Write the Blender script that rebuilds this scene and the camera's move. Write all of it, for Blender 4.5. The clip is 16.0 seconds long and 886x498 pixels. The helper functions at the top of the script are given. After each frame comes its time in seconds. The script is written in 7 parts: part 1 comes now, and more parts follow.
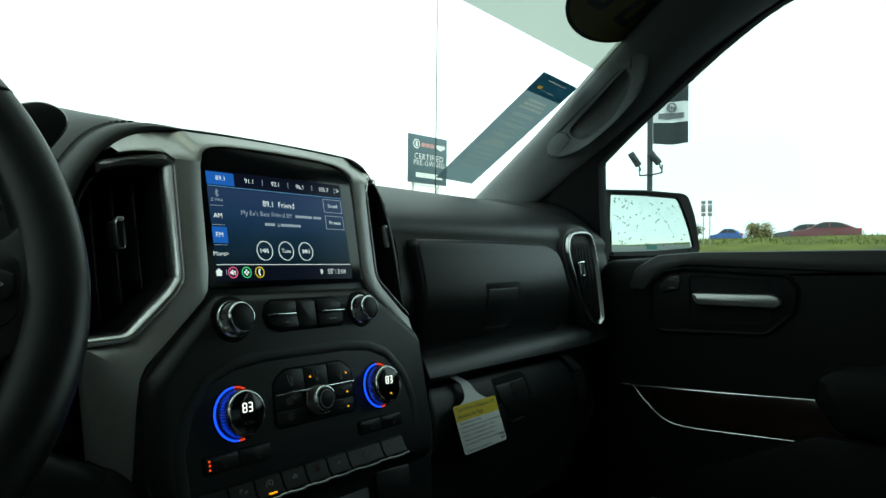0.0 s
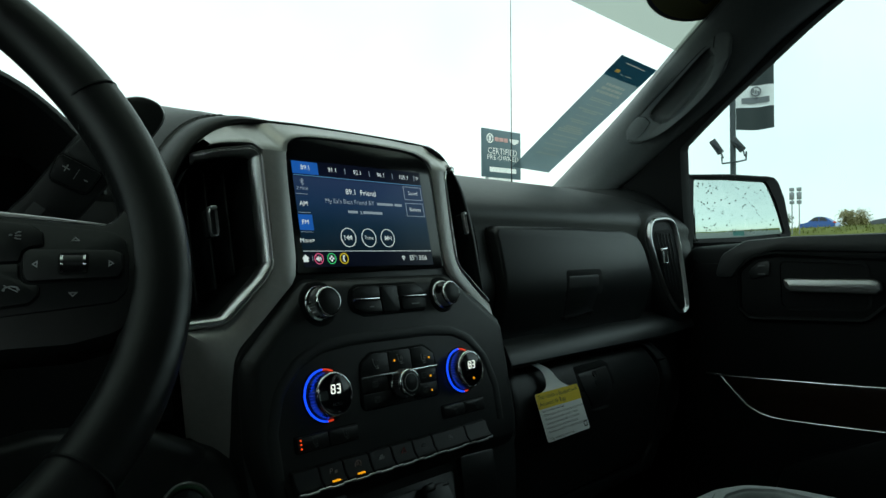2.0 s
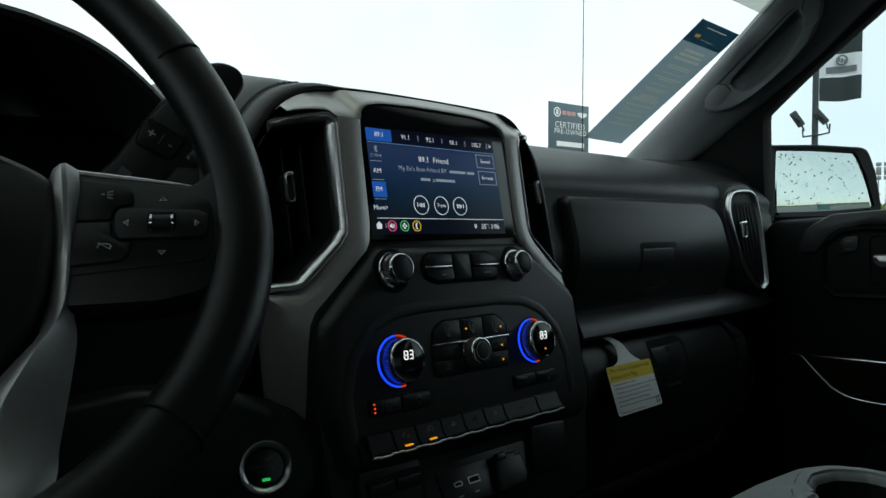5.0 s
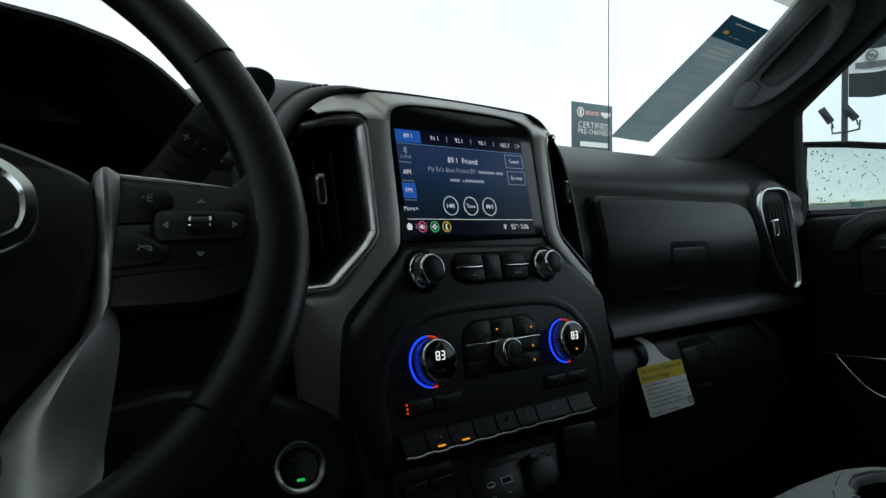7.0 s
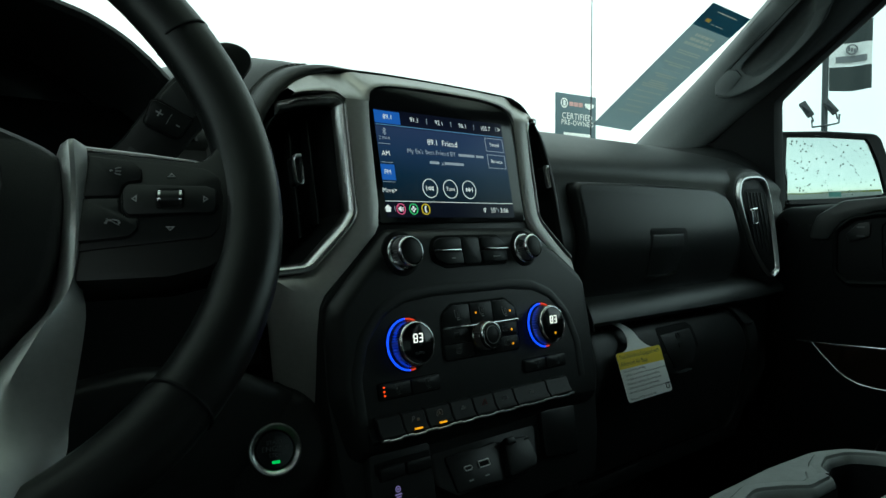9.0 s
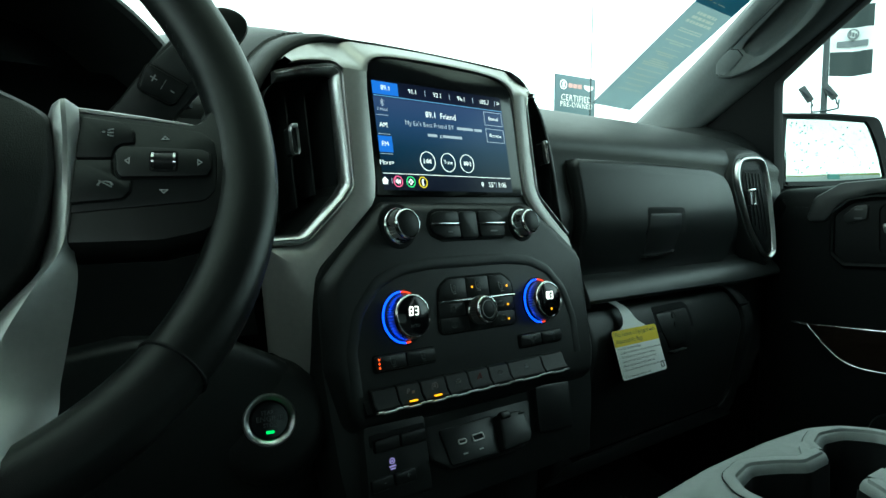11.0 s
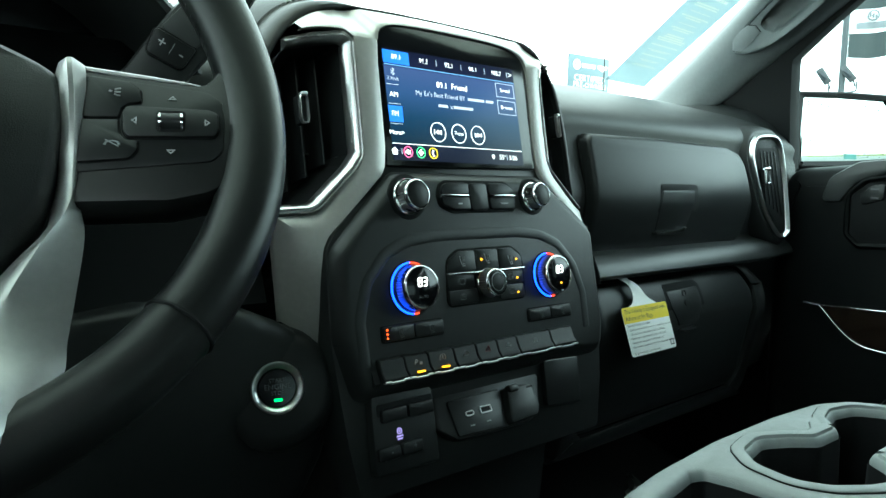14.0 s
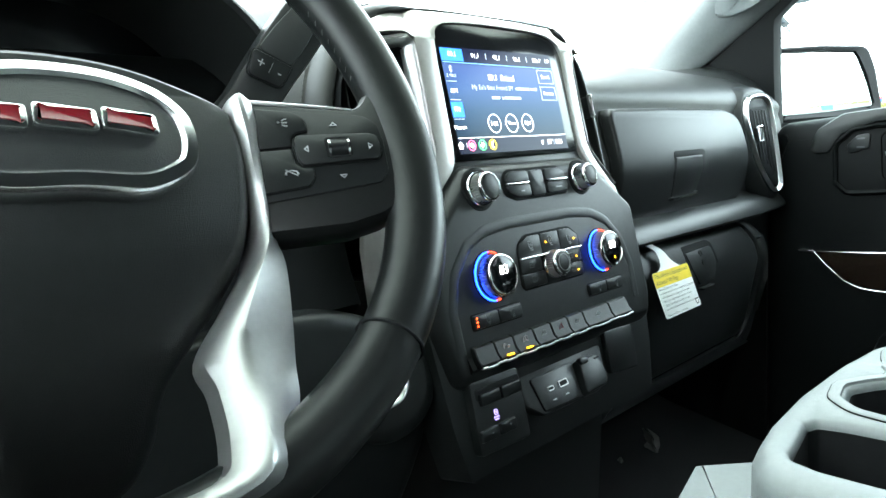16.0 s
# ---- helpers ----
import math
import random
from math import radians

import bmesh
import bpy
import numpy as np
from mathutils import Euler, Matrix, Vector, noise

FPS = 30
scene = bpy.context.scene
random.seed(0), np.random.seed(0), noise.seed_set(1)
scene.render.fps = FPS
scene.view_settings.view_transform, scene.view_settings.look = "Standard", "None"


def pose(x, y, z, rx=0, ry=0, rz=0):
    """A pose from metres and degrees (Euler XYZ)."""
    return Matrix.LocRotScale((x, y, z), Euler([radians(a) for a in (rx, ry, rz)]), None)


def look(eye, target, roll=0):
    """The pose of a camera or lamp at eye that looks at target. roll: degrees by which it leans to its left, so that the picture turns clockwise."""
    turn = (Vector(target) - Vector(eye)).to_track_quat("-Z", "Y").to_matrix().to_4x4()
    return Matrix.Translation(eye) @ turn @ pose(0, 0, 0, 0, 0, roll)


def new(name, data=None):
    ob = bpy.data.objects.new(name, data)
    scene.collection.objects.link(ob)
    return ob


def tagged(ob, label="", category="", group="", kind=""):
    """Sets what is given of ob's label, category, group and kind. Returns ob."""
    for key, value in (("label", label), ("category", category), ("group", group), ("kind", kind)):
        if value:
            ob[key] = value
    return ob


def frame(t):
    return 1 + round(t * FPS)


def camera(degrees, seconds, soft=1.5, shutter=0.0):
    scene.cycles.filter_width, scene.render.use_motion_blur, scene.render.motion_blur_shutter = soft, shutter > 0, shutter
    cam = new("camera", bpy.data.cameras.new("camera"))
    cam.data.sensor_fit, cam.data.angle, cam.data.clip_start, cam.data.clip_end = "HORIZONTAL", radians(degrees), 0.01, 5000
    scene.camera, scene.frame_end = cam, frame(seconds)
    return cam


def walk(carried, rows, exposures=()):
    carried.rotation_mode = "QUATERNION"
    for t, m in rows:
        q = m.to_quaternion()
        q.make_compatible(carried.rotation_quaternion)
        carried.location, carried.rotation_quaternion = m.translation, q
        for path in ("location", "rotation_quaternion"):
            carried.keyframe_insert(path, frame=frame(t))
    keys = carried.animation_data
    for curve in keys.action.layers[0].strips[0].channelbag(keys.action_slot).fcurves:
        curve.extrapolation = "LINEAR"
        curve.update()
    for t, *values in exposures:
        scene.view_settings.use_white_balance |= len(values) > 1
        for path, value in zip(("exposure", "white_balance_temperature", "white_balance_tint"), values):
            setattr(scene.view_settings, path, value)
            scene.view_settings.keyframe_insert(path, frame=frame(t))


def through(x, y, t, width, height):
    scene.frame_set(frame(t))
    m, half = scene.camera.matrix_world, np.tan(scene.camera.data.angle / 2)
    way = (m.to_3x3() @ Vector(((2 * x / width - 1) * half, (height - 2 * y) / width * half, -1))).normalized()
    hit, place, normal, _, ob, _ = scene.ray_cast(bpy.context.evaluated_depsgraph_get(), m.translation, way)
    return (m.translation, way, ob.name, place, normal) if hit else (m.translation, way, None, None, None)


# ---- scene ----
# camera: seconds, eye, yaw, pitch, roll
cam = camera(64.45, 16.0, soft=1.5)
PATH = [
    (0.00, -0.4598, -0.5418, 1.3170, -53.554, 0.724, 0.598),
    (0.50, -0.4651, -0.5369, 1.3118, -51.247, 1.179, 2.165),
    (1.00, -0.4642, -0.5399, 1.3115, -49.808, 1.511, -0.060),
    (1.50, -0.4647, -0.5385, 1.3085, -48.983, 0.685, -0.045),
    (2.00, -0.4641, -0.5383, 1.3067, -47.445, 0.315, -0.333),
    (2.50, -0.4647, -0.5365, 1.3056, -46.827, -0.118, -0.081),
    (3.00, -0.4669, -0.5329, 1.3043, -45.635, -0.455, 0.337),
    (3.50, -0.4678, -0.5312, 1.3031, -44.557, -0.822, 0.103),
    (4.00, -0.4652, -0.5302, 1.2988, -43.627, -1.077, 0.199),
    (4.50, -0.4649, -0.5297, 1.3000, -42.892, -1.527, 0.256),
    (7.00, -0.4700, -0.5246, 1.2987, -40.255, -1.536, -0.413),
    (7.50, -0.4668, -0.5248, 1.2960, -40.436, -1.487, -0.528),
    (8.00, -0.4666, -0.5253, 1.2948, -40.712, -1.698, -0.468),
    (8.50, -0.4659, -0.5243, 1.2929, -41.255, -2.026, -0.212),
    (9.00, -0.4642, -0.5241, 1.2917, -41.619, -2.348, -0.004),
    (11.50, -0.4615, -0.5211, 1.2840, -41.956, -4.200, 0.807),
    (12.00, -0.4608, -0.5223, 1.2842, -42.054, -4.416, 0.679),
    (12.50, -0.4605, -0.5228, 1.2839, -42.083, -4.513, 0.373),
    (13.00, -0.4591, -0.5210, 1.2809, -41.745, -4.528, 0.773),
    (13.50, -0.4585, -0.5204, 1.2789, -41.419, -5.045, 0.637),
    (14.00, -0.4591, -0.5195, 1.2764, -41.091, -5.502, 1.293),
    (14.50, -0.4587, -0.5190, 1.2746, -40.724, -5.956, 1.131),
    (14.80, -0.4564, -0.5145, 1.2686, -40.131, -6.258, 0.536),
    (15.00, -0.4569, -0.5102, 1.2572, -39.550, -7.675, 3.581),
    (15.20, -0.4584, -0.5065, 1.2545, -38.994, -8.442, 3.467),
    (15.50, -0.4737, -0.4890, 1.2663, -37.228, -8.600, 1.296),
    (15.70, -0.4918, -0.4736, 1.2772, -38.034, -8.492, -0.116),
    (15.90, -0.5274, -0.4718, 1.2874, -42.106, -7.327, -3.923),
    (16.00, -0.5532, -0.4659, 1.2959, -44.602, -7.702, -3.367),
]
EXPOSURE = [(0.0, 1.04, 6500, -10), (2.0, 0.72, 6500, -7), (3.0, 0.64, 6500, 3), (4.5, 0.52, 6500, 6), (7.0, 0.52, 6500, 9), (8.0, 0.60, 6500, 7), (9.2, 0.96, 6400, -12), (11.3, 2.10, 6250, -17), (12.5, 2.60, 6200, -16), (14.5, 3.25, 6350, -4), (16.0, 4.00, 6500, 6)]
walk(cam, [(t, pose(x, y, z, 90 + pitch, 0, yaw) @ pose(0, 0, 0, 0, 0, roll)) for t, x, y, z, yaw, pitch, roll in PATH], EXPOSURE)

# ---- overcast daylight ----
world = bpy.data.worlds.new("overcast_sky")
scene.world = world
world.use_nodes = True
nt = world.node_tree
bg = nt.nodes["Background"]
sky = nt.nodes.new("ShaderNodeTexSky")
sky.sky_type, sky.sun_disc = "NISHITA", False
sky.sun_elevation, sky.sun_rotation = radians(48), radians(200)
cloud = nt.nodes.new("ShaderNodeTexNoise")
cloud.inputs["Scale"].default_value, cloud.inputs["Detail"].default_value = 2.5, 6
tcw = nt.nodes.new("ShaderNodeTexCoord")
nt.links.new(tcw.outputs["Generated"], cloud.inputs["Vector"])
cr = nt.nodes.new("ShaderNodeValToRGB")
cr.color_ramp.elements[0].position, cr.color_ramp.elements[0].color = 0.35, (6.2, 6.6, 6.9, 1)
cr.color_ramp.elements[1].position, cr.color_ramp.elements[1].color = 0.65, (7.6, 7.8, 7.9, 1)
nt.links.new(cloud.outputs["Fac"], cr.inputs["Fac"])
mixw = nt.nodes.new("ShaderNodeMix")
mixw.data_type = "RGBA"
mixw.inputs["Factor"].default_value = 0.8
nt.links.new(sky.outputs["Color"], mixw.inputs["A"])
nt.links.new(cr.outputs["Color"], mixw.inputs["B"])
nt.links.new(mixw.outputs["Result"], bg.inputs["Color"])
bg.inputs["Strength"].default_value = 0.13
sun = new("sun", bpy.data.lights.new("sun", "SUN"))
sun.data.energy, sun.data.angle, sun.data.color = 0.7, radians(25), (1.0, 0.97, 0.93)
sun.matrix_world = look((0, 0, 10), (3.0, 6.0, 0))

UI = 0.16  # brightness of the lit screens and lamps

# ---- helpers of this scene ----
TA, WA = radians(12.0), radians(31.0)
STACK = Matrix(((1, 0, 0, 0), (0, math.sin(TA), -math.cos(TA), 0), (0, math.cos(TA), math.sin(TA), 1.38), (0, 0, 0, 1)))
WHEEL = Matrix(((1, 0, 0, -0.458), (0, math.sin(WA), -math.cos(WA), -0.166), (0, math.cos(WA), math.sin(WA), 1.337), (0, 0, 0, 1)))


def frame_of(origin, right, normal):
    """A local frame: x along right, z along normal."""
    z = Vector(normal).normalized()
    x = Vector(right)
    x = (x - z * x.dot(z)).normalized()
    y = z.cross(x)
    m = Matrix((x, y, z)).transposed().to_4x4()
    m.translation = Vector(origin)
    return m


def recede(bm):
    """Lets the flanks of the stack fall away from the driver."""
    inv, nrm = STACK.inverted(), STACK.to_3x3() @ Vector((0, 0, 1))
    for v in bm.verts:
        q = inv @ v.co
        v.co -= nrm * 0.27 * max(0.0, abs(q.x) - 0.122) * min(1.0, max(0.0, (q.y + 0.20) / 0.06))
    return bm


def thing(name, loc, label, category, group="", kind=""):
    ob = new(name)
    ob.empty_display_size = 0.05
    ob.location = loc
    return tagged(ob, label, category, group, kind)


def part(name, bm, material, parent=None, label="", smooth=35):
    """Links a bmesh, built in world coordinates, as one mesh object."""
    bmesh.ops.remove_doubles(bm, verts=bm.verts, dist=1e-6)
    bmesh.ops.recalc_face_normals(bm, faces=bm.faces)
    me = bpy.data.meshes.new(name)
    for f in bm.faces:
        f.smooth = True
    for e in bm.edges:
        if len(e.link_faces) == 2 and e.calc_face_angle(0) > radians(smooth):
            e.smooth = False
    bm.to_mesh(me)
    bm.free()
    me.materials.append(material)
    ob = new(name, me)
    if parent is not None:
        ob.parent = parent
        if parent.type == "EMPTY":
            ob.matrix_parent_inverse = Matrix.Translation(parent.location).inverted()
    if label:
        ob["label"] = label
    return ob


def setting(name, bm, material, label, category):
    return tagged(part(name, bm, material), label, category, "", "structure")


def fillet(pts, r, seg=5):
    """A closed outline with its corners rounded; r is one radius or one for each corner."""
    out, n = [], len(pts)
    for i in range(n):
        p, a, b = (Vector(pts[j % n]).to_2d() for j in (i, i - 1, i + 1))
        rad = r[i] if isinstance(r, (list, tuple)) else r
        u, v = (a - p), (b - p)
        lu, lv = u.length, v.length
        u, v = u / lu, v / lv
        ang = math.acos(max(-1, min(1, u.dot(v))))
        if rad <= 0 or ang > radians(178):
            out.append(tuple(p))
            continue
        t = min(rad / math.tan(ang / 2), 0.49 * lu, 0.49 * lv)
        rr = t * math.tan(ang / 2)
        c = p + (u + v).normalized() * (rr / math.sin(ang / 2))
        s, e = p + u * t - c, p + v * t - c
        a0 = math.atan2(s.y, s.x)
        d = (math.atan2(e.y, e.x) - a0 + math.pi) % (2 * math.pi) - math.pi
        for k in range(seg + 1):
            out.append((c.x + rr * math.cos(a0 + d * k / seg), c.y + rr * math.sin(a0 + d * k / seg)))
    return out


def rect(cx, cy, w, h, r=0.0, seg=4):
    p = [(cx - w / 2, cy - h / 2), (cx + w / 2, cy - h / 2), (cx + w / 2, cy + h / 2), (cx - w / 2, cy + h / 2)]
    return fillet(p, r, seg) if r else p


def circle(cx, cy, r, n=32, ry=None):
    return [(cx + r * math.cos(2 * math.pi * k / n), cy + (ry or r) * math.sin(2 * math.pi * k / n)) for k in range(n)]


def offset(pts, d, closed=True):
    """An outline moved outward by d (a closed one) or to its right (an open one)."""
    n, out = len(pts), []
    sign = 1.0
    if closed and sum(pts[i][0] * pts[(i + 1) % n][1] - pts[(i + 1) % n][0] * pts[i][1] for i in range(n)) < 0:
        sign = -1.0
    for i in range(n):
        p = Vector(pts[i]).to_2d()
        a = Vector(pts[i - 1] if closed or i else pts[0]).to_2d()
        b = Vector(pts[(i + 1) % n] if closed or i < n - 1 else pts[-1]).to_2d()
        n1, n2 = (p - a), (b - p)
        n1 = n1 if n1.length > 1e-9 else n2
        n2 = n2 if n2.length > 1e-9 else n1
        n1, n2 = Vector((n1.y, -n1.x)).normalized(), Vector((n2.y, -n2.x)).normalized()
        m = n1 + n2
        m = m.normalized() if m.length > 1e-6 else n1
        k = d * sign / max(0.4, m.dot(n1))
        out.append((p.x + m.x * k, p.y + m.y * k))
    return out


def rings(bm, loops, close=True, cap0=False, cap1=False, wrap=False):
    """Skins a row of loops of equal length."""
    vs = [[bm.verts.new(p) for p in loop] for loop in loops]
    pairs = list(zip(vs, vs[1:])) + ([(vs[-1], vs[0])] if wrap else [])
    for a, b in pairs:
        for i in range(len(a) if close else len(a) - 1):
            j = (i + 1) % len(a)
            bm.faces.new((a[i], a[j], b[j], b[i]))
    if cap0:
        bm.faces.new(vs[0][::-1])
    if cap1:
        bm.faces.new(vs[-1])
    return bm


def prism(pts, h0, h1, m=None, bev=0.001, bm=None):
    """An outline raised from h0 to h1, with a rounded upper edge."""
    bm = bm or bmesh.new()
    m = m or Matrix()
    prof = [(0, h0), (0, h1 - bev), (-0.3 * bev, h1 - 0.3 * bev), (-bev, h1)] if bev else [(0, h0), (0, h1)]
    rings(bm, [[m @ Vector((x, y, h)) for x, y in offset(pts, d)] for d, h in prof], cap0=True, cap1=True)
    return bm


def sweep(path, profile, m=None, closed=True, wrap=True, bm=None):
    """A profile of (outward, height) carried along an outline in a plane."""
    bm = bm or bmesh.new()
    m = m or Matrix()
    loops = [[m @ Vector((x, y, h)) for x, y in (offset(path, d, closed) if d else path)] for d, h in profile]
    return rings(bm, loops, close=closed, wrap=wrap)


def lathe(profile, m=None, seg=40, bm=None, cap=True):
    """A turned body from (radius, height)."""
    bm = bm or bmesh.new()
    m = m or Matrix()
    loops = [[m @ Vector((r * math.cos(2 * math.pi * k / seg), r * math.sin(2 * math.pi * k / seg), h)) for k in range(seg)] for r, h in profile]
    return rings(bm, loops, cap0=cap, cap1=cap)


def tube(points, radius, seg=10, bm=None, closed=False, squash=None):
    bm = bm or bmesh.new()
    pts = [Vector(p) for p in points]
    n, loops, up = len(pts), [], None
    for i, p in enumerate(pts):
        a = pts[(i - 1) % n] if closed or i else pts[0]
        b = pts[(i + 1) % n] if closed or i < n - 1 else pts[-1]
        t = (b - a).normalized()
        if up is None:
            up = Vector((0, 0, 1)) if abs(t.z) < 0.9 else Vector((1, 0, 0))
        side = t.cross(up).normalized()
        up = side.cross(t).normalized()
        r = radius[i] if isinstance(radius, (list, tuple)) else radius
        loops.append([p + side * r * math.cos(2 * math.pi * k / seg) + up * r * (squash or 1) * math.sin(2 * math.pi * k / seg) for k in range(seg)])
    return rings(bm, loops, cap0=not closed, cap1=not closed, wrap=closed)


def loft(rows, thick=0.0, bm=None):
    """A sheet through rows of points, with a thickness."""
    bm = bm or bmesh.new()
    rings(bm, rows, close=False)
    if thick:
        bmesh.ops.recalc_face_normals(bm, faces=bm.faces)
        bmesh.ops.solidify(bm, geom=bm.faces[:], thickness=thick)
    return bm


def box(x0, x1, y0, y1, z0, z1, bev=0.0, m=None, bm=None):
    return prism([(x0, y0), (x1, y0), (x1, y1), (x0, y1)], z0, z1, m, bev, bm)


def smooth_line(pts, n=6, closed=False):
    """A denser line through points (Catmull-Rom)."""
    p = [Vector(q) for q in pts]
    out, k = [], len(p)
    for i in range(k if closed else k - 1):
        a, b, c, d = (p[j % k] if closed else p[max(0, min(k - 1, j))] for j in (i - 1, i, i + 1, i + 2))
        for s in range(n):
            t = s / n
            out.append(0.5 * (2 * b + (c - a) * t + (2 * a - 5 * b + 4 * c - d) * t * t + (3 * b - a - 3 * c + d) * t**3))
    if not closed:
        out.append(p[-1])
    return out


def even(pts, n):
    """A closed outline through points, as n points at even steps."""
    p = smooth_line([Vector((*q, 0)) for q in pts], 8, closed=True)
    run = [0.0]
    for i in range(len(p)):
        run.append(run[-1] + (p[(i + 1) % len(p)] - p[i]).length)
    out, j = [], 0
    for k in range(n):
        d = run[-1] * k / n
        while run[j + 1] < d:
            j += 1
        q = p[j].lerp(p[(j + 1) % len(p)], (d - run[j]) / max(1e-9, run[j + 1] - run[j]))
        out.append((q.x, q.y))
    return out


def lettering(name, text, size, m, material, parent, align="CENTER", depth=0.0, shear=0.0, space=1.0):
    """Writing in the built-in font, as a mesh in the plane of m."""
    cu = bpy.data.curves.new(name, "FONT")
    cu.body, cu.size, cu.align_x, cu.align_y, cu.extrude, cu.shear, cu.space_character = text, size, align, "CENTER", depth, shear, space
    cu.resolution_u = 2
    tmp = bpy.data.objects.new(name, cu)
    scene.collection.objects.link(tmp)
    me = bpy.data.meshes.new_from_object(tmp)
    bpy.data.objects.remove(tmp)
    bpy.data.curves.remove(cu)
    me.transform(m)
    me.materials.clear()
    me.materials.append(material)
    ob = new(name, me)
    ob.parent = parent
    if parent.type == "EMPTY":
        ob.matrix_parent_inverse = Matrix.Translation(parent.location).inverted()
    return ob


def at(m, x, y, h=0.0, turn=0.0):
    return m @ pose(x, y, h, 0, 0, turn)


# ---- materials ----
def node_mat(name):
    m = bpy.data.materials.new(name)
    m.use_nodes = True
    nt = m.node_tree
    return m, nt, nt.nodes["Principled BSDF"], nt.nodes["Material Output"]


def surface(name, color, rough=0.5, metal=0.0, grain=0.0, scale=800.0, kind="noise", vary=0.12, spec=0.5, wear=8.0, coat=0.0):
    """A base colour with broad and fine variation, uneven gloss and a fine relief."""
    m, nt, p, _ = node_mat(name)
    tc = nt.nodes.new("ShaderNodeTexCoord")
    big, fine = nt.nodes.new("ShaderNodeTexNoise"), nt.nodes.new("ShaderNodeTexNoise")
    big.inputs["Scale"].default_value, fine.inputs["Scale"].default_value = wear, wear * 22
    big.inputs["Detail"].default_value = fine.inputs["Detail"].default_value = 4
    for t in (big, fine):
        nt.links.new(tc.outputs["Object"], t.inputs["Vector"])
    add = nt.nodes.new("ShaderNodeMath")
    add.operation = "ADD"
    nt.links.new(big.outputs["Fac"], add.inputs[0])
    nt.links.new(fine.outputs["Fac"], add.inputs[1])
    ramp = nt.nodes.new("ShaderNodeMapRange")
    ramp.inputs["From Min"].default_value, ramp.inputs["From Max"].default_value = 0.7, 1.3
    nt.links.new(add.outputs[0], ramp.inputs["Value"])
    mix = nt.nodes.new("ShaderNodeMix")
    mix.data_type = "RGBA"
    lo, hi = [c * (1 - vary) for c in color], [min(1, c * (1 + vary)) for c in color]
    mix.inputs["A"].default_value, mix.inputs["B"].default_value = (*lo, 1), (*hi, 1)
    nt.links.new(ramp.outputs[0], mix.inputs["Factor"])
    nt.links.new(mix.outputs["Result"], p.inputs["Base Color"])
    rr = nt.nodes.new("ShaderNodeMapRange")
    rr.inputs["To Min"].default_value, rr.inputs["To Max"].default_value = max(0.02, rough * 0.85), min(1, rough * 1.15)
    nt.links.new(big.outputs["Fac"], rr.inputs["Value"])
    nt.links.new(rr.outputs[0], p.inputs["Roughness"])
    p.inputs["Metallic"].default_value = metal
    p.inputs["Specular IOR Level"].default_value = spec
    p.inputs["Coat Weight"].default_value = coat
    if grain:
        tex = nt.nodes.new("ShaderNodeTexVoronoi" if kind == "cells" else "ShaderNodeTexNoise")
        tex.inputs["Scale"].default_value = scale
        src = tc.outputs["Object"]
        if kind == "brushed":
            mp = nt.nodes.new("ShaderNodeMapping")
            mp.inputs["Scale"].default_value = (1.0, 1.0, 0.04)
            nt.links.new(src, mp.inputs["Vector"])
            src = mp.outputs["Vector"]
        nt.links.new(src, tex.inputs["Vector"])
        bump = nt.nodes.new("ShaderNodeBump")
        bump.inputs["Strength"].default_value, bump.inputs["Distance"].default_value = grain, 0.0006
        nt.links.new(tex.outputs["Distance" if kind == "cells" else "Fac"], bump.inputs["Height"])
        nt.links.new(bump.outputs["Normal"], p.inputs["Normal"])
    return m


def glow(name, color, strength):
    m, nt, p, _ = node_mat(name)
    p.inputs["Base Color"].default_value = (*[0.2 * c for c in color], 1)
    p.inputs["Emission Color"].default_value = (*color, 1)
    p.inputs["Emission Strength"].default_value = strength
    return m


def clear(name, tint, gloss=0.08, rough=0.0):
    """Thin glass: tinted, with a faint reflection."""
    m, nt, p, out = node_mat(name)
    nt.nodes.remove(p)
    tr, gl, mx = (nt.nodes.new("ShaderNode" + k) for k in ("BsdfTransparent", "BsdfGlossy", "MixShader"))
    tr.inputs["Color"].default_value = (*tint, 1)
    gl.inputs["Roughness"].default_value = rough
    mx.inputs["Fac"].default_value = gloss
    nt.links.new(tr.outputs[0], mx.inputs[1])
    nt.links.new(gl.outputs[0], mx.inputs[2])
    nt.links.new(mx.outputs[0], out.inputs["Surface"])
    return m


def film_mat(name, color, through):
    """A printed film on glass that lets part of the light through."""
    m, nt, p, out = node_mat(name)
    p.inputs["Base Color"].default_value = (*color, 1)
    p.inputs["Roughness"].default_value = 0.45
    tr, mx, tl, m2 = (nt.nodes.new("ShaderNode" + k) for k in ("BsdfTransparent", "MixShader", "BsdfTranslucent", "MixShader"))
    tl.inputs["Color"].default_value = (*color, 1)
    tr.inputs["Color"].default_value = (*[min(1, c ** 0.5 * 1.0) for c in color], 1)
    mx.inputs["Fac"].default_value = through
    m2.inputs["Fac"].default_value = 0.5
    nt.links.new(p.outputs[0], m2.inputs[1])
    nt.links.new(tl.outputs[0], m2.inputs[2])
    nt.links.new(m2.outputs[0], mx.inputs[1])
    nt.links.new(tr.outputs[0], mx.inputs[2])
    nt.links.new(mx.outputs[0], out.inputs["Surface"])
    return m


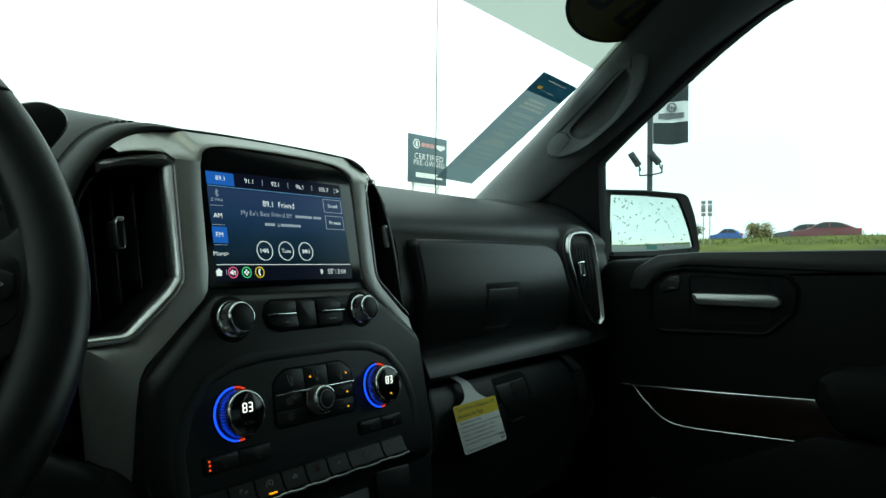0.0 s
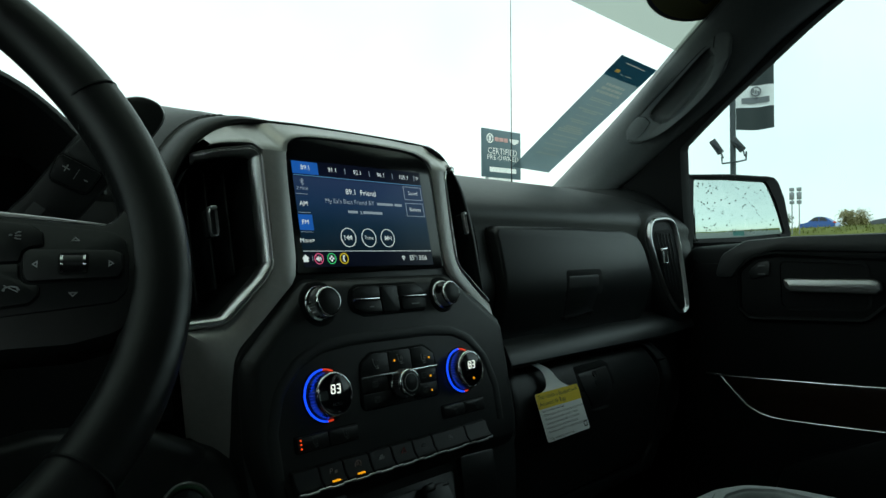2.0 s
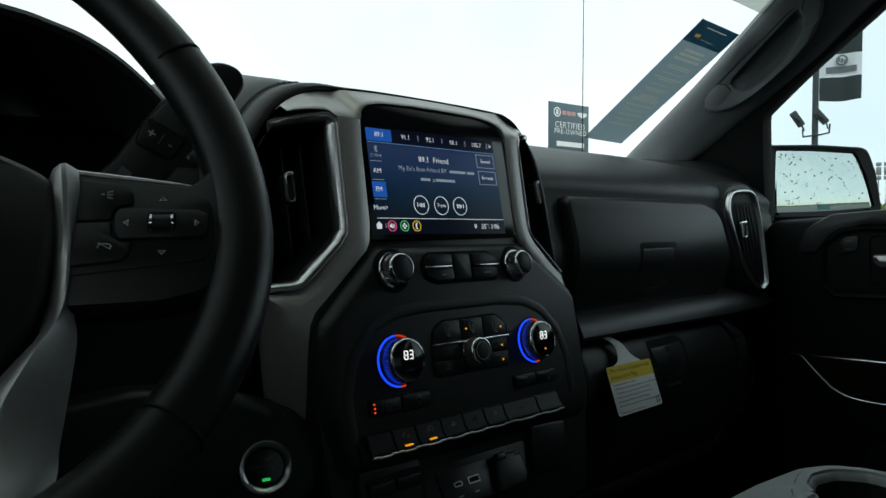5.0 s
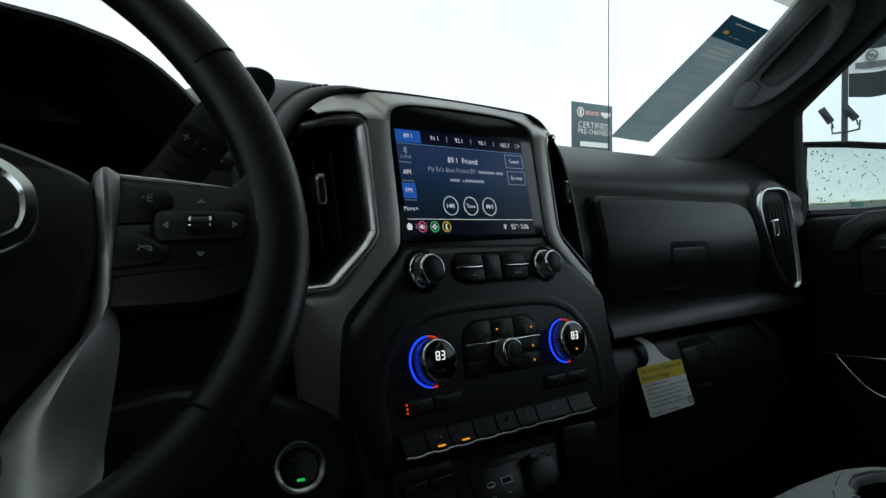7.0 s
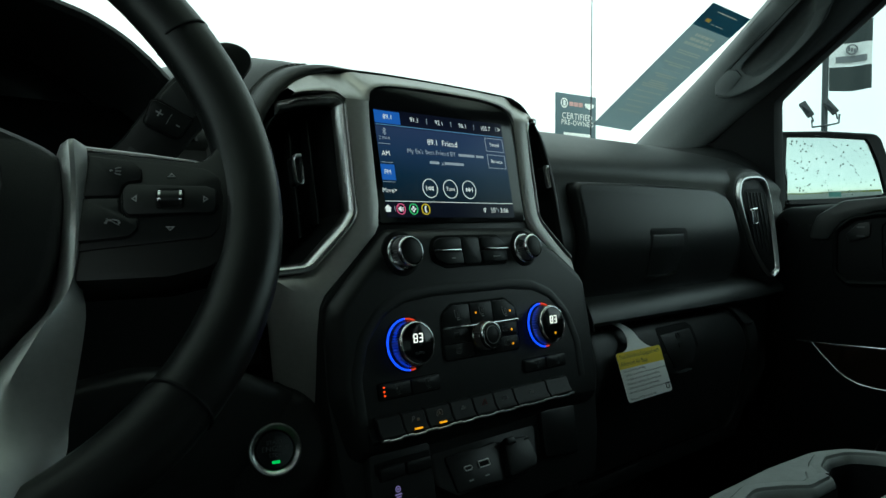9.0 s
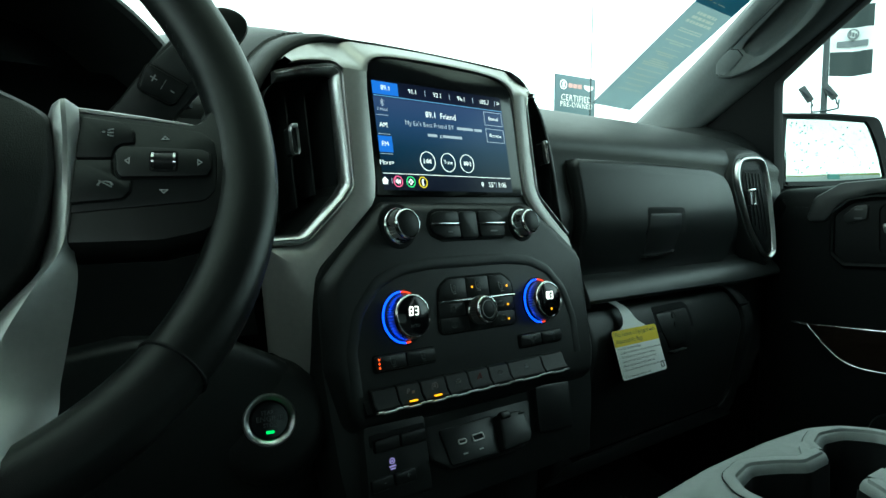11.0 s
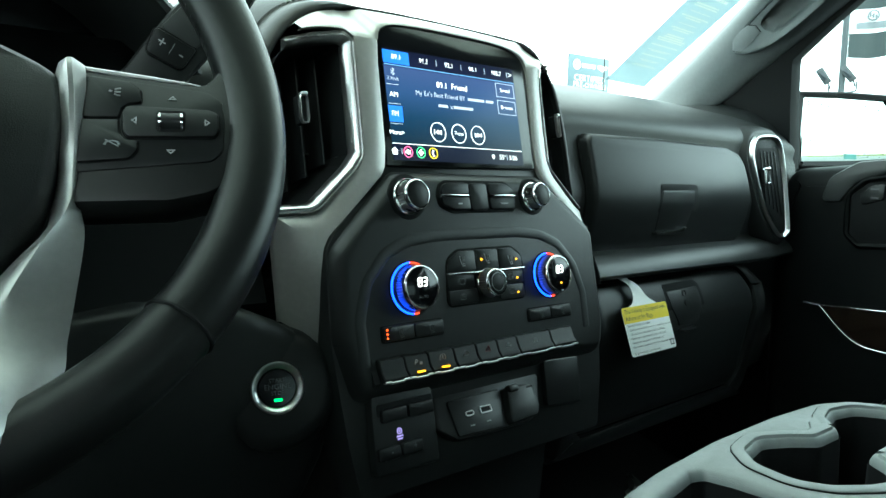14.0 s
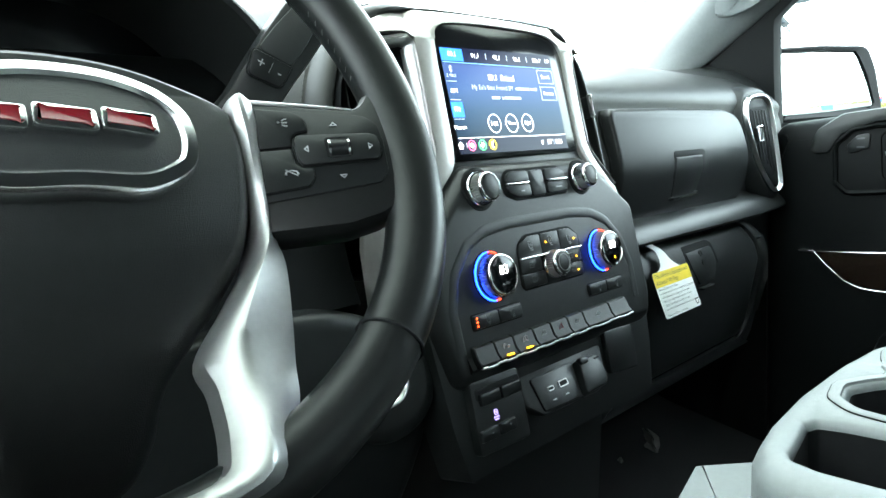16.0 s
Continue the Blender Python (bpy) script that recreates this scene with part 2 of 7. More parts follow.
PAD = surface("soft_black_pad", (0.015, 0.0167, 0.017), 0.48, grain=0.22, scale=1500, kind="cells", wear=6)
PLASTIC = surface("grained_black_plastic", (0.0105, 0.0118, 0.012), 0.40, grain=0.2, scale=1800, wear=7, spec=0.34)
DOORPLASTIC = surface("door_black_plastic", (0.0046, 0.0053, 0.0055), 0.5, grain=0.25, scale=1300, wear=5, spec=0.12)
SATIN_BLACK = surface("satin_black_key", (0.0095, 0.0105, 0.011), 0.36, grain=0.1, scale=2200, wear=14, spec=0.28)
KEYBLACK = surface("matt_black_key", (0.0062, 0.007, 0.0073), 0.42, grain=0.1, scale=2200, wear=14, spec=0.18)
PIANO = surface("glossy_black_panel", (0.006, 0.0065, 0.008), 0.12, grain=0.0, wear=10, vary=0.2)
# near-black for joints; also stands in for shade inside pockets and openings
HOLE = surface("joint_and_recess_shade", (0.006, 0.0065, 0.007), 0.7, wear=12, spec=0.15)
LEATHER = surface("wheel_leather", (0.0095, 0.0103, 0.0103), 0.33, grain=0.12, scale=2400, kind="cells", wear=9, spec=0.28)
HUBPAD = surface("airbag_cover_vinyl", (0.0125, 0.0138, 0.0138), 0.46, grain=0.22, scale=1500, kind="cells", wear=6, spec=0.3)
THREAD = surface("seam_thread", (0.05, 0.052, 0.052), 0.7, wear=60)
SILVER = surface("brushed_silver_trim", (0.43, 0.418, 0.402), 0.36, metal=0.45, grain=0.06, scale=2600, kind="brushed", vary=0.06, wear=10)
SPOKE_SILVER = surface("satin_silver_spoke", (0.42, 0.42, 0.415), 0.40, metal=0.9, grain=0.06, scale=2400, kind="brushed", vary=0.06, wear=10)
CHROME = surface("polished_chrome", (0.80, 0.805, 0.81), 0.17, metal=1.0, vary=0.04, wear=30)
SATIN_CHROME = surface("satin_chrome", (0.66, 0.66, 0.66), 0.3, metal=1.0, vary=0.05, wear=25)
KNURL = surface("knurled_steel", (0.58, 0.58, 0.59), 0.28, metal=1.0, vary=0.1, wear=60)
GREY_PLASTIC = surface("grey_console_plastic", (0.2, 0.215, 0.215), 0.5, grain=0.3, scale=1500, vary=0.06, wear=10)
WOODTRIM = surface("dark_wood_trim", (0.014, 0.009, 0.0065), 0.16, vary=0.4, wear=18)
PILLAR = surface("dark_pillar_trim", (0.095, 0.103, 0.105), 0.5, grain=0.2, scale=1400, vary=0.08, wear=7)
RUBBER = surface("black_rubber_seal", (0.007, 0.0075, 0.008), 0.6, wear=16, spec=0.2)
HEADLINER = surface("dark_headliner_cloth", (0.06, 0.062, 0.064), 0.9, grain=0.4, scale=1800, wear=7)
CARPET = surface("dark_floor_carpet", (0.012, 0.012, 0.013), 0.95, grain=0.8, scale=700, wear=9)
ICON = surface("printed_icon_grey", (0.3, 0.3, 0.31), 0.5, wear=90)
ICON_DIM = surface("printed_icon_dim", (0.24, 0.245, 0.25), 0.5, wear=90)
ICON_FAINT = surface("printed_icon_faint", (0.08, 0.084, 0.088), 0.5, wear=90)
ICON_RED = surface("printed_icon_red", (0.12, 0.012, 0.012), 0.5, wear=90)
PAPER = surface("white_card", (0.78, 0.79, 0.78), 0.55, vary=0.03, wear=12)
PAPER_YELLOW = surface("yellow_print", (0.75, 0.56, 0.02), 0.5, vary=0.03, wear=12)
INK = surface("black_ink", (0.012, 0.012, 0.012), 0.6, wear=40)
GLASS = clear("green_tinted_glass", (0.90, 0.985, 0.96), 0.02)
# glass of the unseen rear windows, tint lowered to dim light from behind
PRIVACY = clear("dark_privacy_glass", (0.08, 0.10, 0.097), 0.04)
SIDE_GLASS = clear("tinted_side_glass", (0.70, 0.81, 0.82), 0.02)
MIRROR = surface("mirror_glass", (0.60, 0.68, 0.63), 0.02, metal=1.0, vary=0.01, wear=3)
W_UI, W_DIM = glow("lit_white", (0.9, 0.95, 1.0), UI * 2.6), glow("lit_grey", (0.62, 0.72, 0.9), UI * 1.2)
BLUE_UI = glow("lit_blue_key", (0.02, 0.18, 0.85), UI * 1.5)
CYAN_UI = glow("lit_cyan_line", (0.2, 0.5, 0.95), UI * 1.3)
PINK_UI, GREEN_UI, YELLOW_UI = glow("lit_pink", (0.9, 0.12, 0.3), UI * 2), glow("lit_green", (0.1, 0.75, 0.25), UI * 2), glow("lit_yellow", (0.9, 0.65, 0.02), UI * 2)
RING_BLUE = glow("lit_blue_ring", (0.01, 0.06, 1.0), UI * 6)
RING_RED = glow("lit_red_ring", (1.0, 0.06, 0.02), UI * 2.2)
AMBER = glow("lit_amber", (1.0, 0.38, 0.01), UI * 3.5)
LED_RED = glow("lit_red", (1.0, 0.07, 0.01), UI * 4)
LED_GREEN = glow("lit_start_green", (0.05, 1.0, 0.2), UI * 1.7)
LED_PURPLE = glow("lit_violet", (0.45, 0.35, 0.9), UI * 1.2)
W_NUM = glow("lit_digits", (1.0, 1.0, 0.97), UI * 4.5)

# ---- the cab: floor, walls, roof, glass ----
WSLOPE = 0.55


def ws(x, y, lift=0.0):
    """A point on the windscreen, lift metres into the cab."""
    n = Vector((0, -WSLOPE, -1)).normalized()
    return Vector((x, y, 1.653 - WSLOPE * (y - 0.06))) + n * lift


def side(y, z, lift=0.0):
    """A point on the passenger's side glass."""
    return Vector((0.97 - 0.35 * (z - 1.33), y, z)) + Vector((-1, 0, -0.35)).normalized() * lift


bm = loft([[Vector((x, y, 0.62 + 0.12 * max(0, (y - 0.1) / 0.4))) for x in (-0.95, -0.5, 0, 0.5, 0.95)] for y in (-1.7, -0.8, 0.0, 0.3, 0.55)], 0.03)
setting("floor", bm, CARPET, "dark carpeted cab floor in deep shade", "floor")
bm = loft([[Vector((x, y, z)) for x in (-0.95, -0.5, 0, 0.5, 0.95)] for y, z in ((0.56, 0.6), (0.56, 1.0), (0.56, 1.36))], 0.03)
setting("wall_front", bm, CARPET, "dark firewall behind the dashboard", "wall")
# rear wall with a window
bm = bmesh.new()
for x0, x1, z0, z1 in ((-0.97, 0.97, 0.6, 1.32), (-0.97, -0.7, 1.32, 1.66), (0.7, 0.97, 1.32, 1.66), (-0.97, 0.97, 1.66, 1.86)):
    box(x0, x1, -1.75, -1.70, z0, z1, 0, bm=bm)
setting("wall_rear", bm, HEADLINER, "plain dark rear cab wall with a window opening", "wall")
# driver's side, unseen; its window opening is narrowed to hold back light
bm = bmesh.new()
for y0, y1, z0, z1 in ((-1.70, 0.56, 0.6, 1.33), (-1.70, -0.60, 1.33, 1.80), (0.10, 0.3, 1.33, 1.56), (-0.60, 0.10, 1.72, 1.84)):
    box(-1.0, -0.94, y0, y1, z0, z1, 0, bm=bm)
setting("wall_left", bm, DOORPLASTIC, "unseen plain driver side cab wall, window opening sized for light", "wall")
# passenger's side behind the front door
bm = bmesh.new()
for y0, y1, z0, z1 in ((-1.70, -0.90, 0.6, 1.33), (0.09, 0.58, 0.6, 1.34), (-1.70, -1.3, 1.33, 1.80), (-1.70, -0.95, 1.72, 1.84), (-1.05, -0.9, 0.6, 1.84)):
    box(0.94, 1.0, y0, y1, z0, z1, 0, bm=bm)
box(0.975, 1.0, -0.95, 0.088, 0.6, 1.30, 0, bm=bm)
setting("wall_right", bm, DOORPLASTIC, "plain dark rear passenger side cab wall", "wall")
bm = loft([[Vector((x, y, 1.86 + 0.05 * (1 - (x / 0.8) ** 2) + dz)) for x in (-0.86, -0.6, -0.3, 0, 0.3, 0.6, 0.86)] for y, dz in ((-1.75, -0.05), (-1.2, 0.0), (-0.6, 0.0), (-0.36, -0.01), (-0.27, -0.02))], 0.03)
setting("ceiling", bm, HEADLINER, "dark cloth headliner of the cab", "ceiling")

# windscreen, with the tinted band along its upper edge
bm = loft([[ws(x, y) for x in (-0.99, -0.5, 0, 0.5, 0.99)] for y in (0.50, 0.3, 0.018)], 0.0)
window_1 = setting("window_1", bm, GLASS, "green tinted windscreen with clear lower part", "windscreen")
BAND = film_mat("green_shade_band", (0.30, 0.37, 0.305), 0.46)
bm = loft([[ws(x, y) for x in (-0.96, -0.4, 0, 0.4, 0.96)] for y in (0.018, -0.1, -0.30)], 0.0)
part("tinted_band", bm, BAND, window_1, "greenish translucent sun band along the top")
bm = loft([[side(y, 1.31 + (top - 1.31) * k / 2) for k in range(3)] for y, top in ((0.10, 1.50), (-0.02, 1.59), (-0.14, 1.67), (-0.28, 1.75), (-0.4, 1.79), (-0.95, 1.80))], 0.0)
w3 = loft([[Vector((x, -1.72, z)) for x in (-0.71, 0, 0.71)] for z in (1.31, 1.67)], 0.0)
setting("window_3", w3, PRIVACY, "unseen rear window, tinted dark to limit cab light", "window")
w4 = loft([[Vector((-0.97, y, z)) for y in (-0.61, -0.25, 0.11)] for z in (1.32, 1.73)], 0.0)
setting("window_4", w4, GLASS, "tinted driver side window", "window")
w5 = loft([[Vector((0.97, y, z)) for y in (-1.31, -1.04)] for z in (1.32, 1.73)], 0.0)
setting("window_5", w5, PRIVACY, "unseen rear side window, tinted dark to limit cab light", "window")
setting("window_2", bm, SIDE_GLASS, "lightly tinted passenger side window", "window")

# ---- passenger's A-pillar with its grab handle ----
edge = [(0.985, 0.455), (0.965, 0.410), (0.868, 0.180), (0.782, 0.018), (0.700, -0.140), (0.640, -0.27)]
rows = []
for k, (x, y) in enumerate(edge):
    a = ws(x, y, 0.004)
    s = side(0.052 + (-0.02 if k == 0 else 0.0), 1.50) if k < 2 else None
    yb, zb = ((0.27, 1.425), (0.17, 1.470), (-0.045, 1.600), (-0.165, 1.685), (-0.30, 1.755), (-0.42, 1.80))[k]
    b = side(yb, zb, 0.018)
    d = b - a
    inward = Vector((-0.75, -0.45, -0.35)).normalized()
    row = []
    for t, lift in ((0.0, -0.03), (0.0, 0.0), (0.06, 0.012), (0.22, 0.026), (0.45, 0.034), (0.7, 0.026), (0.9, 0.008), (1.0, -0.012), (1.0, -0.04)):
        row.append(a + d * t + inward * lift)
    rows.append(row)
rows = [[Vector(q) for q in r] for r in zip(*[smooth_line(c, 5) for c in zip(*rows)])]


def across(t):
    """The crown of the pillar cover between its two edges."""
    knots = ((0.0, 0.0), (0.06, 0.0127), (0.22, 0.0286), (0.45, 0.0394), (0.7, 0.0344), (0.9, 0.0188), (1.0, 0.0))
    slope = [0.30] + [(knots[i + 1][1] - knots[i - 1][1]) / (knots[i + 1][0] - knots[i - 1][0]) for i in range(1, 6)] + [-0.22]
    for i in range(6):
        (a, ha), (b, hb) = knots[i], knots[i + 1]
        if t <= b:
            w = b - a
            f = max(0.0, (t - a) / w)
            return (1 + 2 * f) * (1 - f) ** 2 * ha + f * (1 - f) ** 2 * w * slope[i] + f * f * (3 - 2 * f) * hb + f * f * (f - 1) * w * slope[i + 1]
    return 0.0


def pillar_at(s, t, lift):
    """A point over the pillar cover: s along it, t across it."""
    k = s * (len(rows) - 1)
    i = min(len(rows) - 2, int(k))
    f = k - i
    a = rows[i][1].lerp(rows[i + 1][1], f)
    b = rows[i][7].lerp(rows[i + 1][7], f)
    return a.lerp(b, t) + Vector((-0.75, -0.45, -0.35)).normalized() * (across(t) + lift)


# outlines of the grab handle's slot and moulding, along and across the cover
slot = even(fillet([(0.606, 0.255), (0.582, 0.358), (0.545, 0.455), (0.505, 0.522), (0.470, 0.553), (0.430, 0.574), (0.398, 0.577), (0.376, 0.555), (0.374, 0.490), (0.385, 0.375), (0.400, 0.278), (0.416, 0.240), (0.445, 0.231), (0.520, 0.231), (0.585, 0.234), (0.604, 0.238)], 0.008, 3), 72)
mound = even(fillet([(0.350, 0.118), (0.340, 0.200), (0.330, 0.325), (0.325, 0.4625), (0.329, 0.575), (0.350, 0.645), (0.385, 0.668), (0.425, 0.675), (0.470, 0.664), (0.525, 0.620), (0.585, 0.5125), (0.640, 0.3625), (0.668, 0.225), (0.670, 0.150), (0.640, 0.118), (0.555, 0.100), (0.470, 0.085), (0.380, 0.082), (0.358, 0.090)], 0.012, 3), 72)


def paired():
    """Both outlines started at the same bearing round the slot's middle."""
    def first(pts):
        k = min(range(72), key=lambda i: abs(math.atan2(pts[i][1] - 0.40, (pts[i][0] - 0.488) * 1.5)))
        return pts[k:] + pts[:k]
    return list(zip(first(mound[::-1]), first(slot)))


PAIRS = paired()


def between(k):
    return [(a + (c - a) * k, b + (d - b) * k) for (a, b), (c, d) in PAIRS]


def inside(x, y, pts):
    odd, j = False, len(pts) - 1
    for i in range(len(pts)):
        if (pts[i][1] > y) != (pts[j][1] > y) and x < (pts[j][0] - pts[i][0]) * (y - pts[i][1]) / (pts[j][1] - pts[i][1]) + pts[i][0]:
            odd = not odd
        j = i
    return odd


opening = between(0.55)
ALONG, OVER = 4 * (len(rows) - 1), 32
bm = bmesh.new()
sheet = []
for i in range(ALONG + 1):
    u = i / ALONG
    row, f = min(len(rows) - 2, i // 4), i / 4 - min(len(rows) - 2, i // 4)
    line = [rows[row][0].lerp(rows[row + 1][0], f)] + [pillar_at(u, j / OVER, 0.0) for j in range(OVER + 1)] + [rows[row][8].lerp(rows[row + 1][8], f)]
    sheet.append([bm.verts.new(q) for q in line])
for i in range(ALONG):
    for j in range(OVER + 2):
        if j in (0, OVER + 1) or not inside((i + 0.5) / ALONG, (j - 0.5) / OVER, opening):
            bm.faces.new((sheet[i][j], sheet[i][j + 1], sheet[i + 1][j + 1], sheet[i + 1][j]))
bmesh.ops.recalc_face_normals(bm, faces=bm.faces)
bmesh.ops.solidify(bm, geom=bm.faces[:], thickness=0.004)
pillar = setting("trim_pillar", bm, PILLAR, "dark grey plastic A-pillar cover with grab handle", "pillar trim")
setting("trim_windscreen_seal", tube([pillar_at(k / 40, 0.0, 0.003) for k in range(41)], 0.0026, 8), RUBBER, "thin black seal along the windscreen edge", "windscreen seal")
# dark door frame and sail panel between pillar and glass
bm = bmesh.new()
fr = [(0.072, 1.325), (0.060, 1.42), (0.053, 1.515), (-0.027, 1.575), (-0.105, 1.628), (-0.225, 1.707), (-0.33, 1.757), (-0.5, 1.79), (-0.95, 1.80)]
fr = [tuple(v) for v in smooth_line([Vector((*p, 0)) for p in fr[2:]], 4)]
fr = [(0.075, 1.315), (0.066, 1.42), (0.056, 1.505)] + [(p[0], p[1]) for p in fr]
inner = [side(y, z, 0.006) for y, z in fr]
lip = [side(y + 0.004, z + 0.004, 0.020) for y, z in fr]
back = [side(y + 0.10 + 0.09 * min(1, max(0, (1.53 - z) / 0.05)), z + 0.05 + 0.06 * min(1, max(0, (z - 1.5) / 0.2)), 0.03 - 0.022 * min(1, max(0, (1.53 - z) / 0.05))) for y, z in fr]
outer = [side(y + 0.12, z + 0.05, -0.01) for y, z in fr]
rings(bm, [inner, lip, back, outer, [side(y, z, -0.01) for y, z in fr]], close=False, wrap=True)
setting("trim_door_frame", bm, RUBBER, "black door frame and seal round the side window", "door frame")
bm = tube([side(y + 0.030, z + 0.026, 0.026) for y, z in fr[3:]], 0.0022, 6)
setting("trim_seal", bm, DOORPLASTIC, "thin black weather seal lip along door frame", "door seal")


# ---- dashboard ----
dash = thing("dashboard", (0.3, 0.3, 0.9), "black grained dashboard with soft stitched upper pad", "dashboard")


def face_y(z):
    """How far forward the passenger's face stands at a height: leaning back above, tucked under below."""
    knots = ((1.15, 0.062), (1.19, 0.054), (1.21, 0.047), (1.232, 0.041), (1.255, 0.0365), (1.275, 0.0375), (1.305, 0.043), (1.345, 0.053), (1.40, 0.068))
    for (a, ya), (b, yb) in zip(knots, knots[1:]):
        if z <= b:
            return ya + (yb - ya) * max(0.0, (z - a) / (b - a))
    return knots[-1][1]


def bend(bm):
    """Lays a flat lid over the curve of the face."""
    for k in range(11):
        bmesh.ops.bisect_plane(bm, geom=bm.verts[:] + bm.edges[:] + bm.faces[:], plane_co=(0, 0, 1.20 + 0.0135 * k), plane_no=(0, 0, 1))
    for v in bm.verts:
        v.co.y += face_y(v.co.z) - 0.042
    return bm


profile = [(0.55, 1.37), (0.46, 1.425), (0.30, 1.438), (0.20, 1.430), (0.15, 1.417), (0.12, 1.406), (0.098, 1.396), (0.079, 1.384), (0.068, 1.374), (0.062, 1.365), (0.060, 1.357), (0.061, 1.350), (0.063, 1.340), (0.062, 1.33), (0.058, 1.305), (0.049, 1.275), (0.048, 1.255), (0.053, 1.232), (0.062, 1.21), (0.064, 1.195)]
rows_x = [-0.24, -0.1, 0.1, 0.24, 0.27, 0.45, 0.62, 0.70, 0.78, 0.86, 0.93, 0.965]


def bulge(x):
    return 0.012 * max(0.0, (x - 0.66) / 0.3) if x > 0.66 else 0.0


bm = bmesh.new()
rings(bm, [[Vector((x, y + (0.0 if y > 0.2 else bulge(x)), z - 0.004 * max(0, (x - 0.7) / 0.2))) for y, z in profile + [(0.25, 1.19), (0.55, 1.19)]] for x in rows_x], cap0=True, cap1=True)
part("upper_pad", bm, PAD, dash, "soft black upper pad curving under the windscreen")
lower = [(0.072, 1.205), (0.056, 1.190), (0.042, 1.186), (0.030, 1.181), (0.021, 1.174), (0.015, 1.166), (0.013, 1.160), (0.0155, 1.1555), (0.026, 1.1525), (0.046, 1.150), (0.052, 1.10), (0.056, 1.00), (0.075, 0.93), (0.14, 0.89), (0.54, 0.88), (0.54, 1.205)]
bm = bmesh.new()
rings(bm, [[Vector((x, y + (0.03 * max(0, (x - 0.72) / 0.2) if y < 0.2 else 0), z)) for y, z in lower] for x in (0.215, 0.24, 0.45, 0.62, 0.70, 0.78, 0.86, 0.95)], cap0=True, cap1=True)
part("lower_ledge", bm, PLASTIC, dash, "black plastic ledge above the lower glovebox")
bm = loft([[Vector((x, y, z + dz)) for x, dz in ((0.86, -0.045), (0.90, -0.015), (0.93, -0.003), (0.96, 0.0), (0.995, -0.004))] for y, z in ((0.085, 1.375), (0.11, 1.407), (0.15, 1.437), (0.22, 1.457), (0.32, 1.462), (0.47, 1.456))], 0.02)
part("corner_cover", bm, PAD, dash, "black corner cover at the foot of the pillar")
FACE = frame_of((0, 0.052, 0), (1, 0, 0), (0, -1, 0))
# upper glovebox lid
up = fillet([(0.286, 1.182), (0.705, 1.184), (0.7045, 1.27), (0.692, 1.330), (0.640, 1.3425), (0.44, 1.3445), (0.277, 1.3425)], [0.015, 0.02, 0.05, 0.035, 0.05, 0, 0.012], 7)
bm = bend(sweep(up, [(0.0045, -0.012), (0.0045, -0.001), (0.0010, -0.001), (0.0010, -0.012)], FACE))
part("lid_gap", bm, HOLE, dash)
lid = part("glovebox_lid", bend(prism(up, -0.012, 0.0145, FACE, 0.0055)), PLASTIC, dash, "upper glovebox lid of grained black plastic", 60)
# the pocket is a flat patch, its shade put into the colour
pocket = fillet([(0.4285, 1.2400), (0.4300, 1.2800), (0.5310, 1.2800), (0.5350, 1.2400)], [0, 0.006, 0.008, 0], 4)
part("latch_pocket", bend(prism(pocket, 0.011, 0.0149, FACE, 0.0003)), HOLE, lid)
latch = fillet([(0.4330, 1.2105), (0.5120, 1.2105), (0.5210, 1.2480), (0.5205, 1.2712), (0.4350, 1.2705), (0.4310, 1.2480)], [0.004, 0.012, 0.03, 0.003, 0.003, 0.03], 5)
part("latch", bend(prism(latch, 0.012, 0.0160, FACE, 0.0014)), PLASTIC, lid)
lip = fillet([(0.4300, 1.2062), (0.4870, 1.2062), (0.5055, 1.2112), (0.5100, 1.2180), (0.5006, 1.2134), (0.4860, 1.2108), (0.4285, 1.2108)], [0.002, 0.004, 0.004, 0.001, 0.004, 0.004, 0.002], 3)
part("latch_lip", bend(prism(lip, 0.012, 0.0225, FACE, 0.0020)), PLASTIC, lid)
# lower glovebox lid
FACE2 = frame_of((0, 0.026, 1.10), (1, 0, 0), (0, -1, 0.07))
low = fillet([(0.280, -0.16), (0.72, -0.16), (0.70, 0.010), (0.676, 0.0455), (0.2805, 0.0455)], [0.02, 0.03, 0.02, 0.030, 0.018], 6)


def belly(bm):
    """Rolls the upper part of the lower lid back under the ledge."""
    inv = FACE2.inverted()
    for k in range(9):
        bmesh.ops.bisect_plane(bm, geom=bm.verts[:] + bm.edges[:] + bm.faces[:], plane_co=FACE2 @ Vector((0, -0.02 + 0.0085 * k, 0)), plane_no=FACE2.to_3x3() @ Vector((0, 1, 0)))
    for v in bm.verts:
        q = inv @ v.co
        q.z -= 4.2 * max(0.0, q.y + 0.02) ** 2 + 0.35 * max(0.0, -0.03 - q.y)
        v.co = FACE2 @ q
    return bm


bm = belly(sweep(low, [(0.0050, -0.012), (0.0050, 0.002), (0.001, 0.002), (0.001, -0.012)], FACE2))
part("lid_gap", bm, HOLE, dash)
surround = fillet([(0.245, -0.19), (0.76, -0.19), (0.74, 0.018), (0.700, 0.0545), (0.250, 0.0545)], [0.02, 0.03, 0.02, 0.03, 0.02], 6)
bm = bmesh.new()
rings(bm, [[FACE2 @ Vector((x, y, h)) for x, y in even(o, 96)] for o, h in ((surround, -0.012), (offset(surround, -0.001), 0.010), (offset(surround, -0.004), 0.0118), (offset(low, 0.0066), 0.0118), (offset(low, 0.0050), 0.0104), (offset(low, 0.0050), -0.010))])
part("lid_surround", belly(bm), PLASTIC, dash, smooth=60)
bm = bmesh.new()
